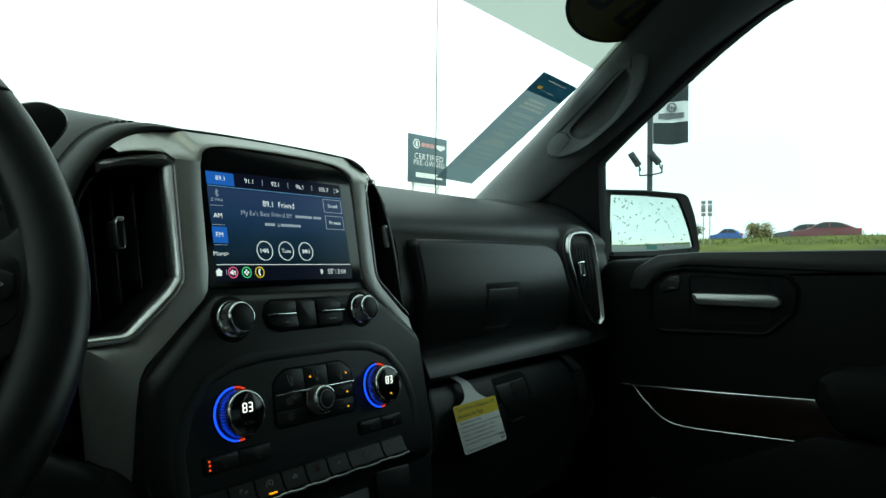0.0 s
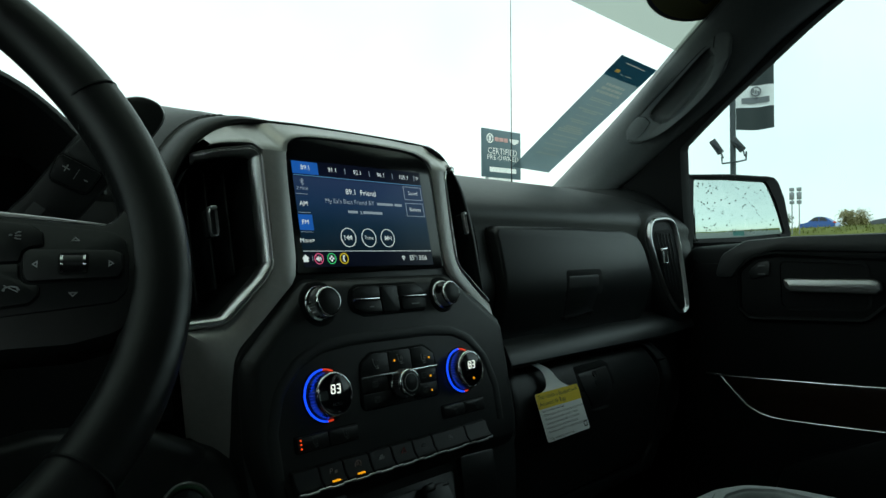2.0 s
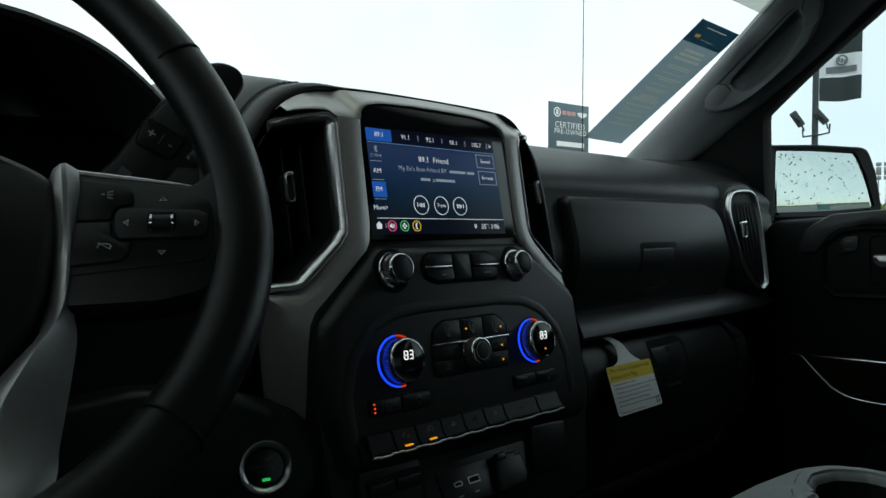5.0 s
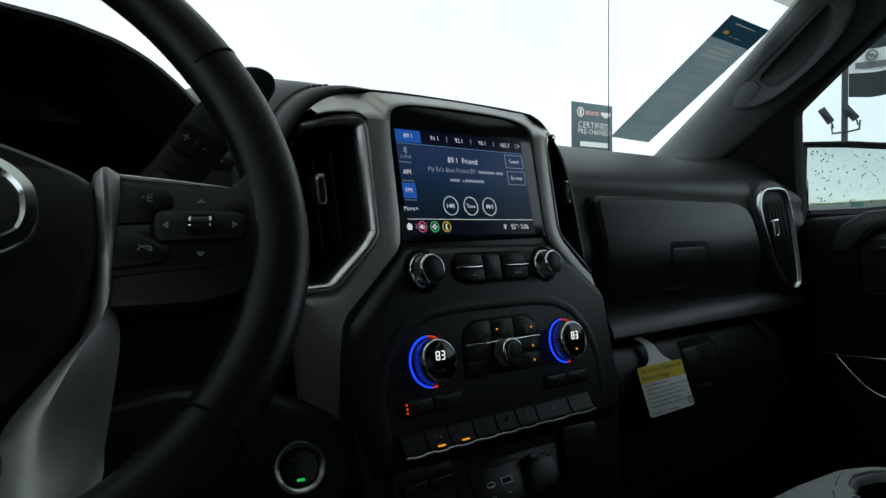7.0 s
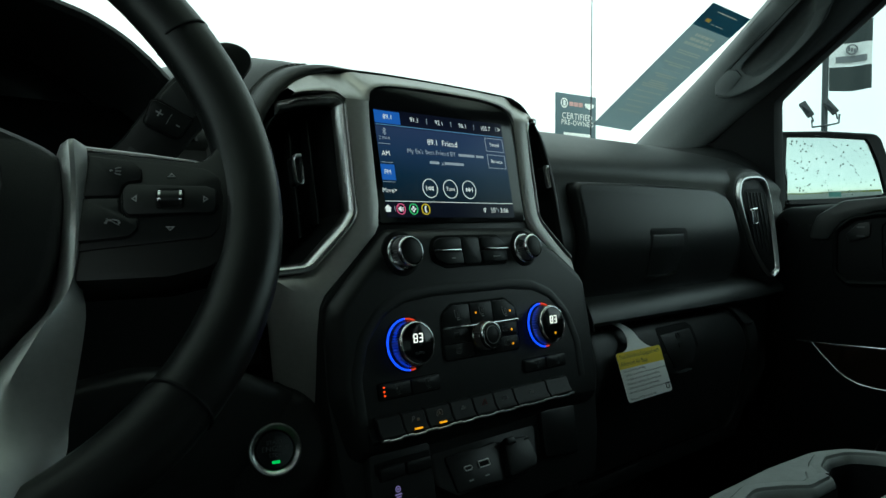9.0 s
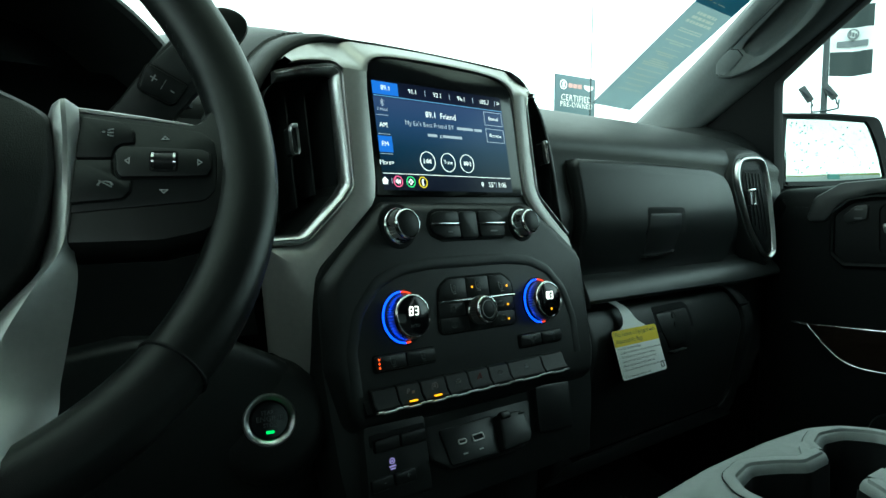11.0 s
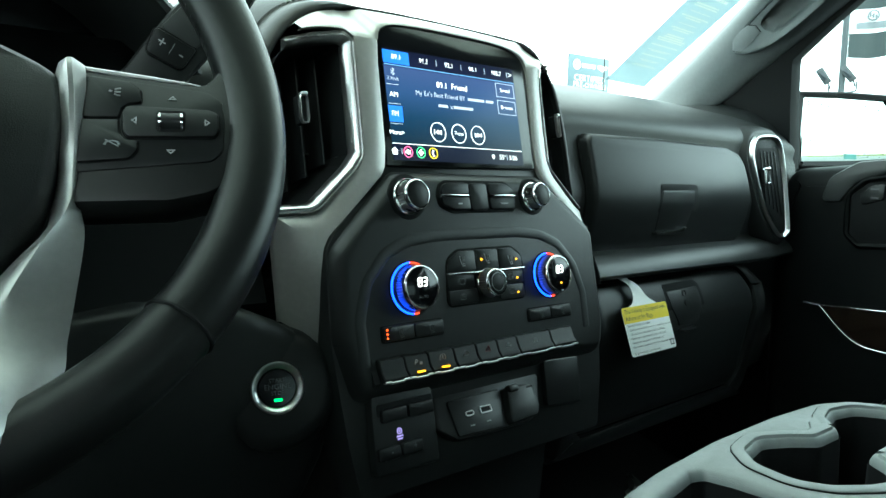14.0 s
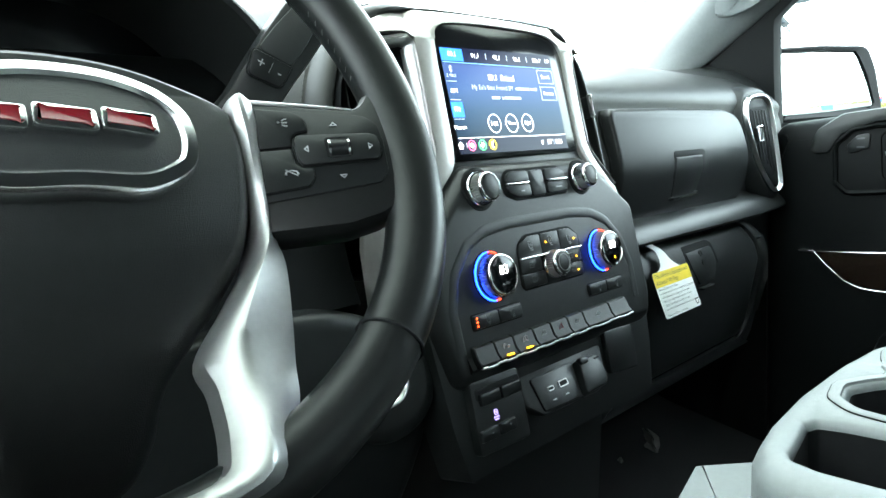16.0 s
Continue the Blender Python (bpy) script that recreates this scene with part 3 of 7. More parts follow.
rings(bm, [[FACE2 @ Vector((x, y, h)) for x, y in offset(low, d)] for d, h in ((0.0, -0.010), (0.0, 0.004), (-0.0015, 0.007), (-0.005, 0.0092), (-0.012, 0.0100))], cap0=True, cap1=True)
lid2 = part("glovebox_lid", belly(bm), PLASTIC, dash, "lower glovebox lid of grained black plastic", 60)
# flat near-black patch in place of a shaded latch pocket
bm = belly(prism(fillet([(0.440, -0.002), (0.542, -0.002), (0.538, 0.0300), (0.526, 0.0365), (0.4400, 0.0350)], [0, 0, 0.004, 0.006, 0.004]), 0.006, 0.0104, FACE2, 0.0004))
part("latch_pocket", bm, HOLE, lid2)
bm = belly(prism(fillet([(0.468, -0.027), (0.518, -0.027), (0.533, 0.0), (0.529, 0.0265), (0.444, 0.0245), (0.450, 0.0)], [0.004, 0.012, 0.02, 0.003, 0.003, 0.02]), 0.006, 0.0118, FACE2, 0.0014))
part("latch", bm, PLASTIC, lid2)
part("lock", belly(lathe([(0.0, 0.0112), (0.0050, 0.0112), (0.0050, 0.0128), (0.0040, 0.0128), (0.0036, 0.0120), (0.0, 0.0120)], at(FACE2, 0.488, 0.0195), 20, cap=False)), SATIN_BLACK, lid2)
part("lock", belly(lathe([(0.0, 0.0112), (0.0048, 0.0112), (0.0048, 0.0126), (0.0, 0.0126)], at(FACE2, 0.489, 0.0055), 20, cap=False)), SATIN_BLACK, lid2)
part("latch_lip", prism(fillet([(0.470, -0.0360), (0.505, -0.0355), (0.514, -0.0300), (0.503, -0.0322), (0.469, -0.0325)], 0.0015), 0.006, 0.0150, FACE2, 0.0015), PLASTIC, lid2)
# seam running down beside the centre stack
bm = tube(smooth_line([(0.262, 0.16, 1.418), (0.255, 0.092, 1.393), (0.250, 0.066, 1.35), (0.249, 0.050, 1.27), (0.252, 0.060, 1.195)], 5), 0.0016, 6)
part("seam", bm, HOLE, dash)

# outboard air vent
VR = frame_of((0.80, 0.046, 1.275), (1, 0.06, 0), (-0.06, -1, 0.10))
ring_o = [(-0.068, 0.050), (-0.067, 0.070), (-0.057, 0.0875), (-0.036, 0.0950), (0.0115, 0.0962), (0.0335, 0.0830), (0.0443, 0.045), (0.0505, -0.010), (0.0530, -0.062), (0.0490, -0.080), (0.0300, -0.0875), (0.0060, -0.0765), (-0.0300, -0.038), (-0.054, 0.010)]
ring_o = even(ring_o, 72)
bm = bmesh.new()
rings(bm, [[VR @ Vector((x, y, h)) for x, y in offset(ring_o, d)] for d, h in ((0.022, -0.045), (0.0165, -0.014), (0.011, -0.003), (0.006, 0.0015), (0.0, 0.002), (-0.004, 0.001))], cap0=True, cap1=True)
vent = part("outer_vent", bm, PAD, dash, "outboard air vent with a bright chrome surround")
bm = bmesh.new()
cols = []
for k, (x, y) in enumerate(ring_o):
    thin = min(1.0, max(0.0, (-0.1 * x - y + 0.02) / 0.05)) * (1.0 if x < 0.030 else 0.0)
    cols.append(0.0092 - 0.0058 * thin)
unit = offset(ring_o, -0.001)
loops = []
for f, h in ((0.0, 0.001), (0.04, 0.0065), (0.22, 0.0092), (0.5, 0.0098), (0.8, 0.0080), (1.0, 0.0040), (1.0, 0.001)):
    loops.append([VR @ Vector((x + (ux - x) * 1000 * w * f, y + (uy - y) * 1000 * w * f, h)) for (x, y), (ux, uy), w in zip(ring_o, unit, cols)])
part("chrome_frame", rings(bm, loops, wrap=True), SATIN_CHROME, vent)
part("vent_face", prism(offset(ring_o, -0.0085), 0.0, 0.0038, VR, 0.001), DOORPLASTIC, vent)
# cavity shade painted as a near-black plate on the vent face
cav = fillet([(-0.0475, 0.056), (-0.0410, 0.0715), (0.012, 0.0740), (0.0300, 0.0640), (0.0335, -0.004), (0.0290, -0.0545), (0.0080, -0.0575), (-0.0190, -0.033), (-0.0400, 0.0255)], [0.008, 0.008, 0.012, 0.01, 0.03, 0.006, 0.008, 0.02, 0.03], 4)
part("vent_mouth", prism(cav, 0.001, 0.0046, VR, 0.0004), HOLE, vent)
for k in range(5):
    x = -0.036 + 0.0115 * k
    bm = loft([[VR @ Vector((x + (0.014 + 0.002 * k) * q, 0.066 - 0.112 * q - 0.008 * (k - 2) * q, 0.0040 + h)) for h in (0, 0.0022)] for q in (0, 0.33, 0.66, 0.9)], 0.0009)
    part("slat", bm, PLASTIC, vent)
bm = prism(rect(0, 0, 0.0135, 0.027, 0.003), 0.004, 0.0125, at(VR, -0.0285, 0.0225, 0, 6), 0.002)
tab = part("vent_tab", bm, SATIN_BLACK, vent)
part("chrome_clip", sweep(rect(0, 0.0, 0.0135, 0.027, 0.003), [(0, 0.011), (0, 0.0136), (-0.0010, 0.0142), (-0.0018, 0.0136), (-0.0018, 0.011)], at(VR, -0.0285, 0.0225, 0, 6)), CHROME, tab)
part("clip_head", prism(rect(-0.001, 0.013, 0.0185, 0.005, 0.0018), 0.011, 0.0155, at(VR, -0.0285, 0.0225, 0, 6), 0.0012), CHROME, tab)

# driver's side of the dashboard, in a darker plastic to stand in for shade
prof_d = [(0.55, 1.38), (0.35, 1.41), (0.18, 1.40), (0.10, 1.385), (0.06, 1.35), (0.03, 1.28), (0.01, 1.20), (0.0, 1.175), (0.015, 1.16), (0.10, 1.12), (0.30, 1.0), (0.54, 0.95)]
bm = bmesh.new()
rings(bm, [[Vector((x, y, z)) for y, z in prof_d] for x in (-0.95, -0.7, -0.45, -0.195)], cap0=True, cap1=True)
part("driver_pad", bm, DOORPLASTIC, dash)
# knee panel with the start button
kn = [(-0.30, 1.185), (-0.245, 1.180), (-0.2188, 1.1732), (-0.198, 1.1637), (-0.180, 1.1524), (-0.1625, 1.1403), (-0.1517, 1.122), (-0.1465, 1.097), (-0.149, 1.070), (-0.157, 1.045), (-0.172, 1.018), (-0.19, 0.992), (-0.30, 0.90), (-0.62, 0.90), (-0.62, 1.15)]
KNEE = frame_of((0, -0.028, 0), (1, 0, 0), (0, -1, 0.0))
kn = fillet(kn, 0.02, 3)
bm = bmesh.new()
rings(bm, [[KNEE @ Vector((x, y, h)) for x, y in offset(kn, d)] for d, h in ((0.0, -0.04), (0.0, -0.008), (-0.002, -0.003), (-0.006, 0.0), (-0.014, 0.0015))], cap0=True, cap1=True)
for v in bm.verts:
    v.co.y += 0.04 * max(0.0, 1.06 - v.co.z) + 0.10 * max(0, -0.24 - v.co.x)
part("knee_panel", bm, PLASTIC, dash, "black knee panel left of the centre stack")
# side cheek from the stack down to the floor
bm = bmesh.new()
rings(bm, [[Vector((x, y, z)) for x, y in ((-0.235, 0.10), (-0.150, -0.020 + 0.22 * (1.15 - z)), (-0.135, -0.035 + 0.21 * (1.15 - z) * 0.4), (0.135, -0.035 + 0.21 * (1.15 - z) * 0.4), (0.155, -0.02 + 0.22 * (1.15 - z)), (0.235, 0.10))] for z in (1.19, 1.1, 1.0, 0.85, 0.64)], cap0=True, cap1=True)
part("stack_base", bm, PLASTIC, dash)
SB = frame_of((-0.2047, -0.0365, 1.1142), (1, -0.25, 0), (-0.36, -0.88, 0.26))
bm = lathe([(0.052, -0.030), (0.049, -0.016), (0.044, -0.008), (0.036, -0.004), (0.0, -0.004)], SB, 40, cap=False)
btn = part("start_button", bm, PLASTIC, dash, "round engine start button with a chrome ring")
part("chrome_ring", lathe([(0.0204, -0.006), (0.0204, 0.0000), (0.0201, 0.0014), (0.0193, 0.0023), (0.0183, 0.0022), (0.0168, 0.0010), (0.0154, -0.0006), (0.0150, -0.006)], SB, 48, cap=False), SATIN_CHROME, btn)
part("button_cap", lathe([(0.0150, -0.006), (0.0148, -0.0015), (0.0138, 0.0), (0.0, 0.0005)], SB, 40, cap=False), PIANO, btn)
for word, y in (("START", 0.0056), ("ENGINE", 0.0008), ("STOP", -0.0040)):
    lettering("button_word", word, 0.0058 if word == "ENGINE" else 0.0044, at(SB, 0, y, 0.0009), ICON_FAINT, btn)
part("green_lamp", prism(rect(0, -0.0092, 0.0062, 0.0023, 0.0006), 0.0, 0.0008, SB, 0.0001), LED_GREEN, btn)

# instrument hood behind the wheel, and the cluster in its shade
hood = thing("instrument_cluster", (-0.46, 0.02, 1.25), "dark instrument cluster under an arched stitched hood", "instrument cluster")
arc = [(-0.674, 1.301), (-0.653, 1.376), (-0.610, 1.419), (-0.546, 1.443), (-0.460, 1.451), (-0.369, 1.445), (-0.337, 1.439), (-0.3165, 1.4327), (-0.293, 1.420), (-0.267, 1.398), (-0.250, 1.374), (-0.246, 1.352)]
arc = [(v.x, v.y) for v in smooth_line([Vector((*p, 0)) for p in arc], 4)]
HOODF = frame_of((0, 0.005, 0), (1, 0, 0), (0, -1, 0))
bm = sweep(arc[::-1], [(-0.009, 0.0), (-0.008, 0.004), (-0.004, 0.006), (-0.001, 0.004), (0.0, 0.0), (-0.001, -0.04), (-0.006, -0.14), (-0.016, -0.14), (-0.012, -0.04)], HOODF, closed=False, wrap=True)
part("hood", bm, PAD, hood)
line = offset(arc[::-1], -0.0045, closed=False)
stitch = bmesh.new()
for i in range(0, len(line) - 1):
    a, b = Vector(line[i]), Vector(line[i + 1])
    n = max(1, int((b - a).length / 0.0045))
    for k in range(n):
        p, q = a.lerp(b, (k + 0.15) / n), a.lerp(b, (k + 0.8) / n)
        tube([HOODF @ Vector((p.x, p.y, 0.0062)), HOODF @ Vector((q.x, q.y, 0.0062))], 0.0006, 5, stitch)
part("stitching", stitch, THREAD, hood)
bm = prism(offset([(x, z) for x, z in arc] + [(-0.255, 1.22), (-0.66, 1.22)], -0.012), -0.135, -0.13, HOODF, 0)
part("dial_face", bm, PIANO, hood)
for cx in (-0.56, -0.38):
    M = at(HOODF, cx, 1.335, -0.128)
    part("gauge_ring", lathe([(0.056, 0.0), (0.056, 0.010), (0.053, 0.012), (0.050, 0.006), (0.050, 0.0)], M, 36, cap=False), SATIN_BLACK, hood)
bm = sweep(fillet([(-0.62, 1.385), (-0.43, 1.386), (-0.405, 1.378), (-0.39, 1.372)], 0.0)[:4], [(0, 0), (0.0015, 0.002), (-0.0015, 0.002)], at(HOODF, 0, -0.018, -0.07), closed=False)
part("cluster_trim", bm, CHROME, hood)
# recess black on the base deepens the shade behind the wheel
bm = bmesh.new()
box(-0.64, -0.30, 1.16, 1.25, -0.14, -0.05, 0.01, HOODF, bm)
part("cluster_base", bm, HOLE, hood)
# steering column shroud
column = thing("steering_column", (-0.458, -0.03, 1.2), "black plastic steering column shroud", "steering column")
bm = lathe([(0.05, -0.16), (0.062, -0.13), (0.058, -0.065), (0.050, -0.045), (0.0, -0.045)], at(WHEEL, 0, -0.01), 28)
part("shroud", bm, PLASTIC, column)
# ---- centre stack ----
stack = thing("center_stack", (0, -0.04, 1.05), "black centre control stack framed by brushed silver trim", "control panel")


def mir(pts):
    """A half outline and its mirror image, from the lower left round to the lower right."""
    return list(pts) + [(-x, y) for x, y in reversed(pts)]


def rails(a, b, ha, hb, m, thick, bm=None):
    """A band between two edges of equal count, slightly crowned."""
    cols = []
    for (ax, ay), (bx, by), h0, h1 in zip(a, b, ha, hb):
        p, q = Vector((ax, ay, h0)), Vector((bx, by, h1))
        d = min(0.0012, (q - p).length * 0.05)
        cols.append([m @ p - (m.to_3x3() @ Vector((0, 0, 0.006))), m @ p, m @ (p.lerp(q, 0.12) + Vector((0, 0, d))), m @ (p.lerp(q, 0.5) + Vector((0, 0, d * 1.3))), m @ (p.lerp(q, 0.88) + Vector((0, 0, d))), m @ q, m @ q - (m.to_3x3() @ Vector((0, 0, 0.006)))])
    return rings(bm or bmesh.new(), cols, close=False)


inn = [(-0.164, -0.2391), (-0.1634, -0.2072), (-0.1617, -0.1801), (-0.159, -0.1621), (-0.1544, -0.1533), (-0.1476, -0.1468), (-0.13, -0.1311), (-0.1148, -0.1172), (-0.0995, -0.1028), (-0.0952, -0.0954), (-0.0922, -0.0776), (-0.0914, -0.0522), (-0.0899, -0.0007), (-0.0880, 0.0190)]
hi = [-0.0208, -0.0136, -0.0085, -0.0054, -0.004, -0.003, -0.001, 0.0008, 0.0026, 0.003, 0.003, 0.003, 0.003, 0.003]
out = [(-0.1857, -0.2172), (-0.1891, -0.1866), (-0.1927, -0.1571), (-0.1931, -0.1345), (-0.1787, -0.1335), (-0.1601, -0.1312), (-0.1473, -0.1214), (-0.132, -0.1066), (-0.1195, -0.0929), (-0.1165, -0.0872), (-0.1143, -0.0783), (-0.1137, -0.0535), (-0.1130, -0.0031), (-0.1128, 0.0190)]
ho = [-0.0413, -0.0342, -0.0268, -0.0173, -0.0168, -0.0162, -0.0103, -0.003, 0.002, 0.003, 0.003, 0.003, 0.003, 0.003]
inn_r = [(0.1770, -0.176), (0.1791, -0.1662), (0.1814, -0.1540), (0.1700, -0.1445), (0.1595, -0.1361), (0.1400, -0.1255), (0.1239, -0.1150), (0.1120, -0.1035), (0.1060, -0.0950), (0.1028, -0.0850), (0.1020, -0.0720), (0.1030, -0.0400), (0.1050, -0.0038), (0.1056, 0.0190)]
out_r = [(0.1775, -0.176), (0.1830, -0.1640), (0.1882, -0.1493), (0.1883, -0.1340), (0.1709, -0.1255), (0.1570, -0.1165), (0.1440, -0.1075), (0.1310, -0.0985), (0.1241, -0.0915), (0.1212, -0.0840), (0.1207, -0.0720), (0.1212, -0.0400), (0.1236, -0.0038), (0.1275, 0.0190)]
bm = bmesh.new()
rails(inn, out, hi, ho, STACK, 0.004, bm)
right = bmesh.new()
rails(inn_r, out_r, [0.003] * 14, [0.003] * 14, STACK, 0.004, right)
crown_in = [(-0.158, 0.0222), (-0.148, 0.0242), (-0.136, 0.0248), (-0.122, 0.0240), (-0.112, 0.0190), (-0.100, 0.0190), (-0.0880, 0.0190), (-0.0855, 0.0275), (-0.078, 0.0340), (-0.06, 0.0375), (-0.03, 0.0388)]
crown_out = [(-0.1600, 0.0285), (-0.1545, 0.0335), (-0.1470, 0.0385), (-0.1380, 0.0425), (-0.1280, 0.0458), (-0.118, 0.0480), (-0.107, 0.0497), (-0.094, 0.0510), (-0.080, 0.0518), (-0.06, 0.0524), (-0.03, 0.0527)]
right_in = [(0.03, 0.0388), (0.06, 0.0378), (0.082, 0.0352), (0.096, 0.0305), (0.1030, 0.0250), (0.1056, 0.0190), (0.112, 0.0190), (0.120, 0.0190), (0.1275, 0.0190), (0.1335, 0.0225), (0.1400, 0.0300)]
right_out = [(0.03, 0.0526), (0.06, 0.0522), (0.082, 0.0517), (0.100, 0.0512), (0.114, 0.0506), (0.126, 0.0496), (0.136, 0.0482), (0.144, 0.0463), (0.150, 0.0440), (0.1545, 0.0415), (0.1575, 0.0385)]
dense = [[(v.x, v.y) for v in smooth_line([Vector((*p, 0)) for p in c], 3)] for c in (crown_in + [(0, 0.0391)] + right_in, crown_out + [(0, 0.0528)] + right_out)]
cols = []
for (ax, ay), (bx, by) in zip(*dense):
    wide = math.hypot(bx - ax, by - ay)
    drop = min(0.022, wide * (1.0 - 0.42 * min(1.0, max(0.0, (wide - 0.014) / 0.010))))
    col = [STACK @ Vector((ax, ay, -0.004))]
    for t in (0.0, 0.1, 0.2, 0.3, 0.4, 0.5, 0.6, 0.7, 0.8, 0.9, 1.0):
        col.append(STACK @ Vector((ax + (bx - ax) * t, ay + (by - ay) * t, 0.0032 - drop * (2 * t * t if t < 0.25 else t - 0.125))))
    cols.append(col + [STACK @ Vector((bx, by, -0.030))])
rings(right, cols, close=False)
recede(right)
me = bpy.data.meshes.new("silver_right")
right.to_mesh(me)
right.free()
bm.from_mesh(me)
bpy.data.meshes.remove(me)
part("silver_trim", bm, SILVER, stack, "satin silver surround flaring round both vents")

# arched pad over the stack
arch = [(-0.2005, -0.136), (-0.1995, -0.10), (-0.196, -0.06), (-0.187, -0.020), (-0.1765, 0.006), (-0.166, 0.0215), (-0.1595, 0.0292), (-0.1500, 0.0370), (-0.138, 0.0433), (-0.120, 0.0484), (-0.10, 0.0512), (-0.06, 0.0532), (0, 0.0536), (0.06, 0.0530), (0.105, 0.0516), (0.136, 0.0490), (0.1545, 0.0425), (0.176, 0.0240), (0.190, 0.000), (0.198, -0.040), (0.200, -0.10), (0.202, -0.15), (0.204, -0.22)]
arch = [(v.x, v.y) for v in smooth_line([Vector((*p, 0)) for p in arch], 4)]


def pad_width(x, y):
    """The lip is broad on the flanks and thin over the screen."""
    t = min(1.0, max(0.0, (-x - 0.085) / 0.07 if x < 0 else (x - 0.165) / 0.03))
    low = min(1.0, max(0.25, (y + 0.17) / 0.11))
    return (0.55 + (1.45 if x < 0 else 1.15) * t * t * (3 - 2 * t)) * low


def pad_line(d, h):
    unit = offset(arch, -0.001, closed=False)
    return [STACK @ Vector((x + (ux - x) * 1000 * d * pad_width(x, y), y + (uy - y) * 1000 * d * pad_width(x, y), h)) for (x, y), (ux, uy) in zip(arch, unit)]


prof = [(0.0, -0.035), (0.0, -0.0120), (0.0008, -0.0104), (0.0026, -0.0098), (0.0050, -0.0118), (0.0070, -0.0180), (0.0080, -0.0240), (0.0084, -0.0262), (0.0095, -0.0270), (0.0175, -0.05), (0.032, -0.10), (0.045, -0.18), (0.03, -0.30)]
part("arched_pad", recede(rings(bmesh.new(), [pad_line(d, h) for d, h in prof], close=False)), PAD, stack, "stitched black pad arching over the stack")
line = pad_line(0.0096, -0.0263)
stitch = bmesh.new()
for i in range(6, len(line) - 1):
    a, b = line[i], line[i + 1]
    if a.x > -0.132:
        break
    n = max(1, round((b - a).length / 0.005))
    for k in range(n):
        tube([a.lerp(b, (k + 0.1) / n), a.lerp(b, (k + 0.75) / n)], 0.0006, 5, stitch)
part("stitching", recede(stitch), THREAD, stack)

# vents on both sides of the screen
LIP_L = ((0.196, -0.1330), (0.161, -0.1325), (0.1250, -0.0985), (0.1155, -0.0860), (0.1133, 0.0165), (0.122, 0.0225), (0.146, 0.0228), (0.164, 0.0205))
LIP_R = ((0.1885, -0.1315), (0.1800, -0.1265), (0.1275, -0.0935), (0.1215, -0.0850), (0.1255, 0.0120), (0.132, 0.0200), (0.136, 0.0230), (0.140, 0.0250))
for s in (-1, 1):
    e = 0.0 if s < 0 else 0.016
    vo = [(0.1133, 0.0165), (0.1150, -0.0855), (0.1245, -0.0975), (0.161 - e * 0.6, -0.1318 + e * 0.3), (0.200 - e, -0.1325 + e * 0.3), (0.202 - e, -0.06), (0.192 - e, -0.012), (0.178 - e * 0.8, 0.0130), (0.125, 0.0215)]
    vo = fillet([(s * x, y) for x, y in vo], [0.010, 0.012, 0.012, 0.02, 0.01, 0.03, 0.03, 0.02, 0.012], 5)
    vent = part("air_vent", recede(prism(offset(vo, -0.003), -0.062, -0.058, STACK, 0)), HOLE, stack, "tall black vent with upright slats in a chrome frame")
    lip = [(s * x, y) for x, y in (LIP_L if s < 0 else LIP_R)]
    open_lip = fillet([(lip[0][0], lip[0][1] - 0.05)] + lip + [(lip[-1][0], lip[-1][1] + 0.05)], [0, 0, 0.02, 0.012, 0.012, 0.010, 0.012, 0.02, 0, 0], 8)[1:-1]
    prof = [(0.0, -0.004), (0.0, 0.0026), (0.0007, 0.0034), (0.0015, 0.0026), (0.0018, 0.0008), (0.0030, 0.0008), (0.0034, 0.0036), (0.0042, 0.0044), (0.0056, 0.0036), (0.0074, 0.0010), (0.0088, -0.0030), (0.0090, -0.008)] if s < 0 else [(0.0, -0.006), (0.0, 0.0036), (0.0008, 0.0046), (0.0020, 0.0042), (0.0030, 0.0020), (0.0034, -0.003), (0.0034, -0.008)]
    bm = sweep(open_lip, [(s * d, h) for d, h in prof], STACK, closed=False, wrap=True)
    for v in bm.verts:
        q = STACK.inverted() @ v.co
        if q.y > 0.0 and abs(q.x) > 0.130:
            v.co -= (STACK.to_3x3() @ Vector((0, 0, 1))) * 0.5 * (abs(q.x) - 0.130)
    part("chrome_frame", recede(bm), SATIN_CHROME, vent)
    bm = sweep(vo, [(-0.0082, -0.005), (-0.0105, -0.020), (-0.014, -0.046), (-0.010, -0.058)], STACK)
    part("vent_tunnel", recede(bm), SATIN_BLACK, vent)
    for j in range(4):
        x = s * (0.138 + (0.0165 if s < 0 else 0.0125) * j)
        top, bot = 0.006 - (0.002 if j < 3 else 0.014), -0.088 - 0.011 * min(j, 3)
        part("slat", recede(box(x - 0.0008, x + 0.0008, bot, top, -0.046, -0.020, 0.0006, STACK)), SATIN_BLACK, vent)
    for j in range(2):
        x1 = 0.196 - e
        bm = box(min(s * 0.128, s * x1), max(s * 0.128, s * x1), -0.030 - 0.045 * j, -0.0285 - 0.045 * j, -0.056, -0.042, 0.0004, STACK)
        part("slat", recede(bm), HOLE, vent)
    M = at(STACK, -0.163 if s < 0 else 0.1575, -0.046 if s < 0 else -0.039, -0.001)
    M = M @ Matrix.Diagonal((0.70, 0.92, 1.0, 1.0))
    tab = part("vent_tab", recede(prism(rect(0, 0, 0.0075, 0.027, 0.003), -0.006, 0.0055, M, 0.002)), SATIN_BLACK, vent)
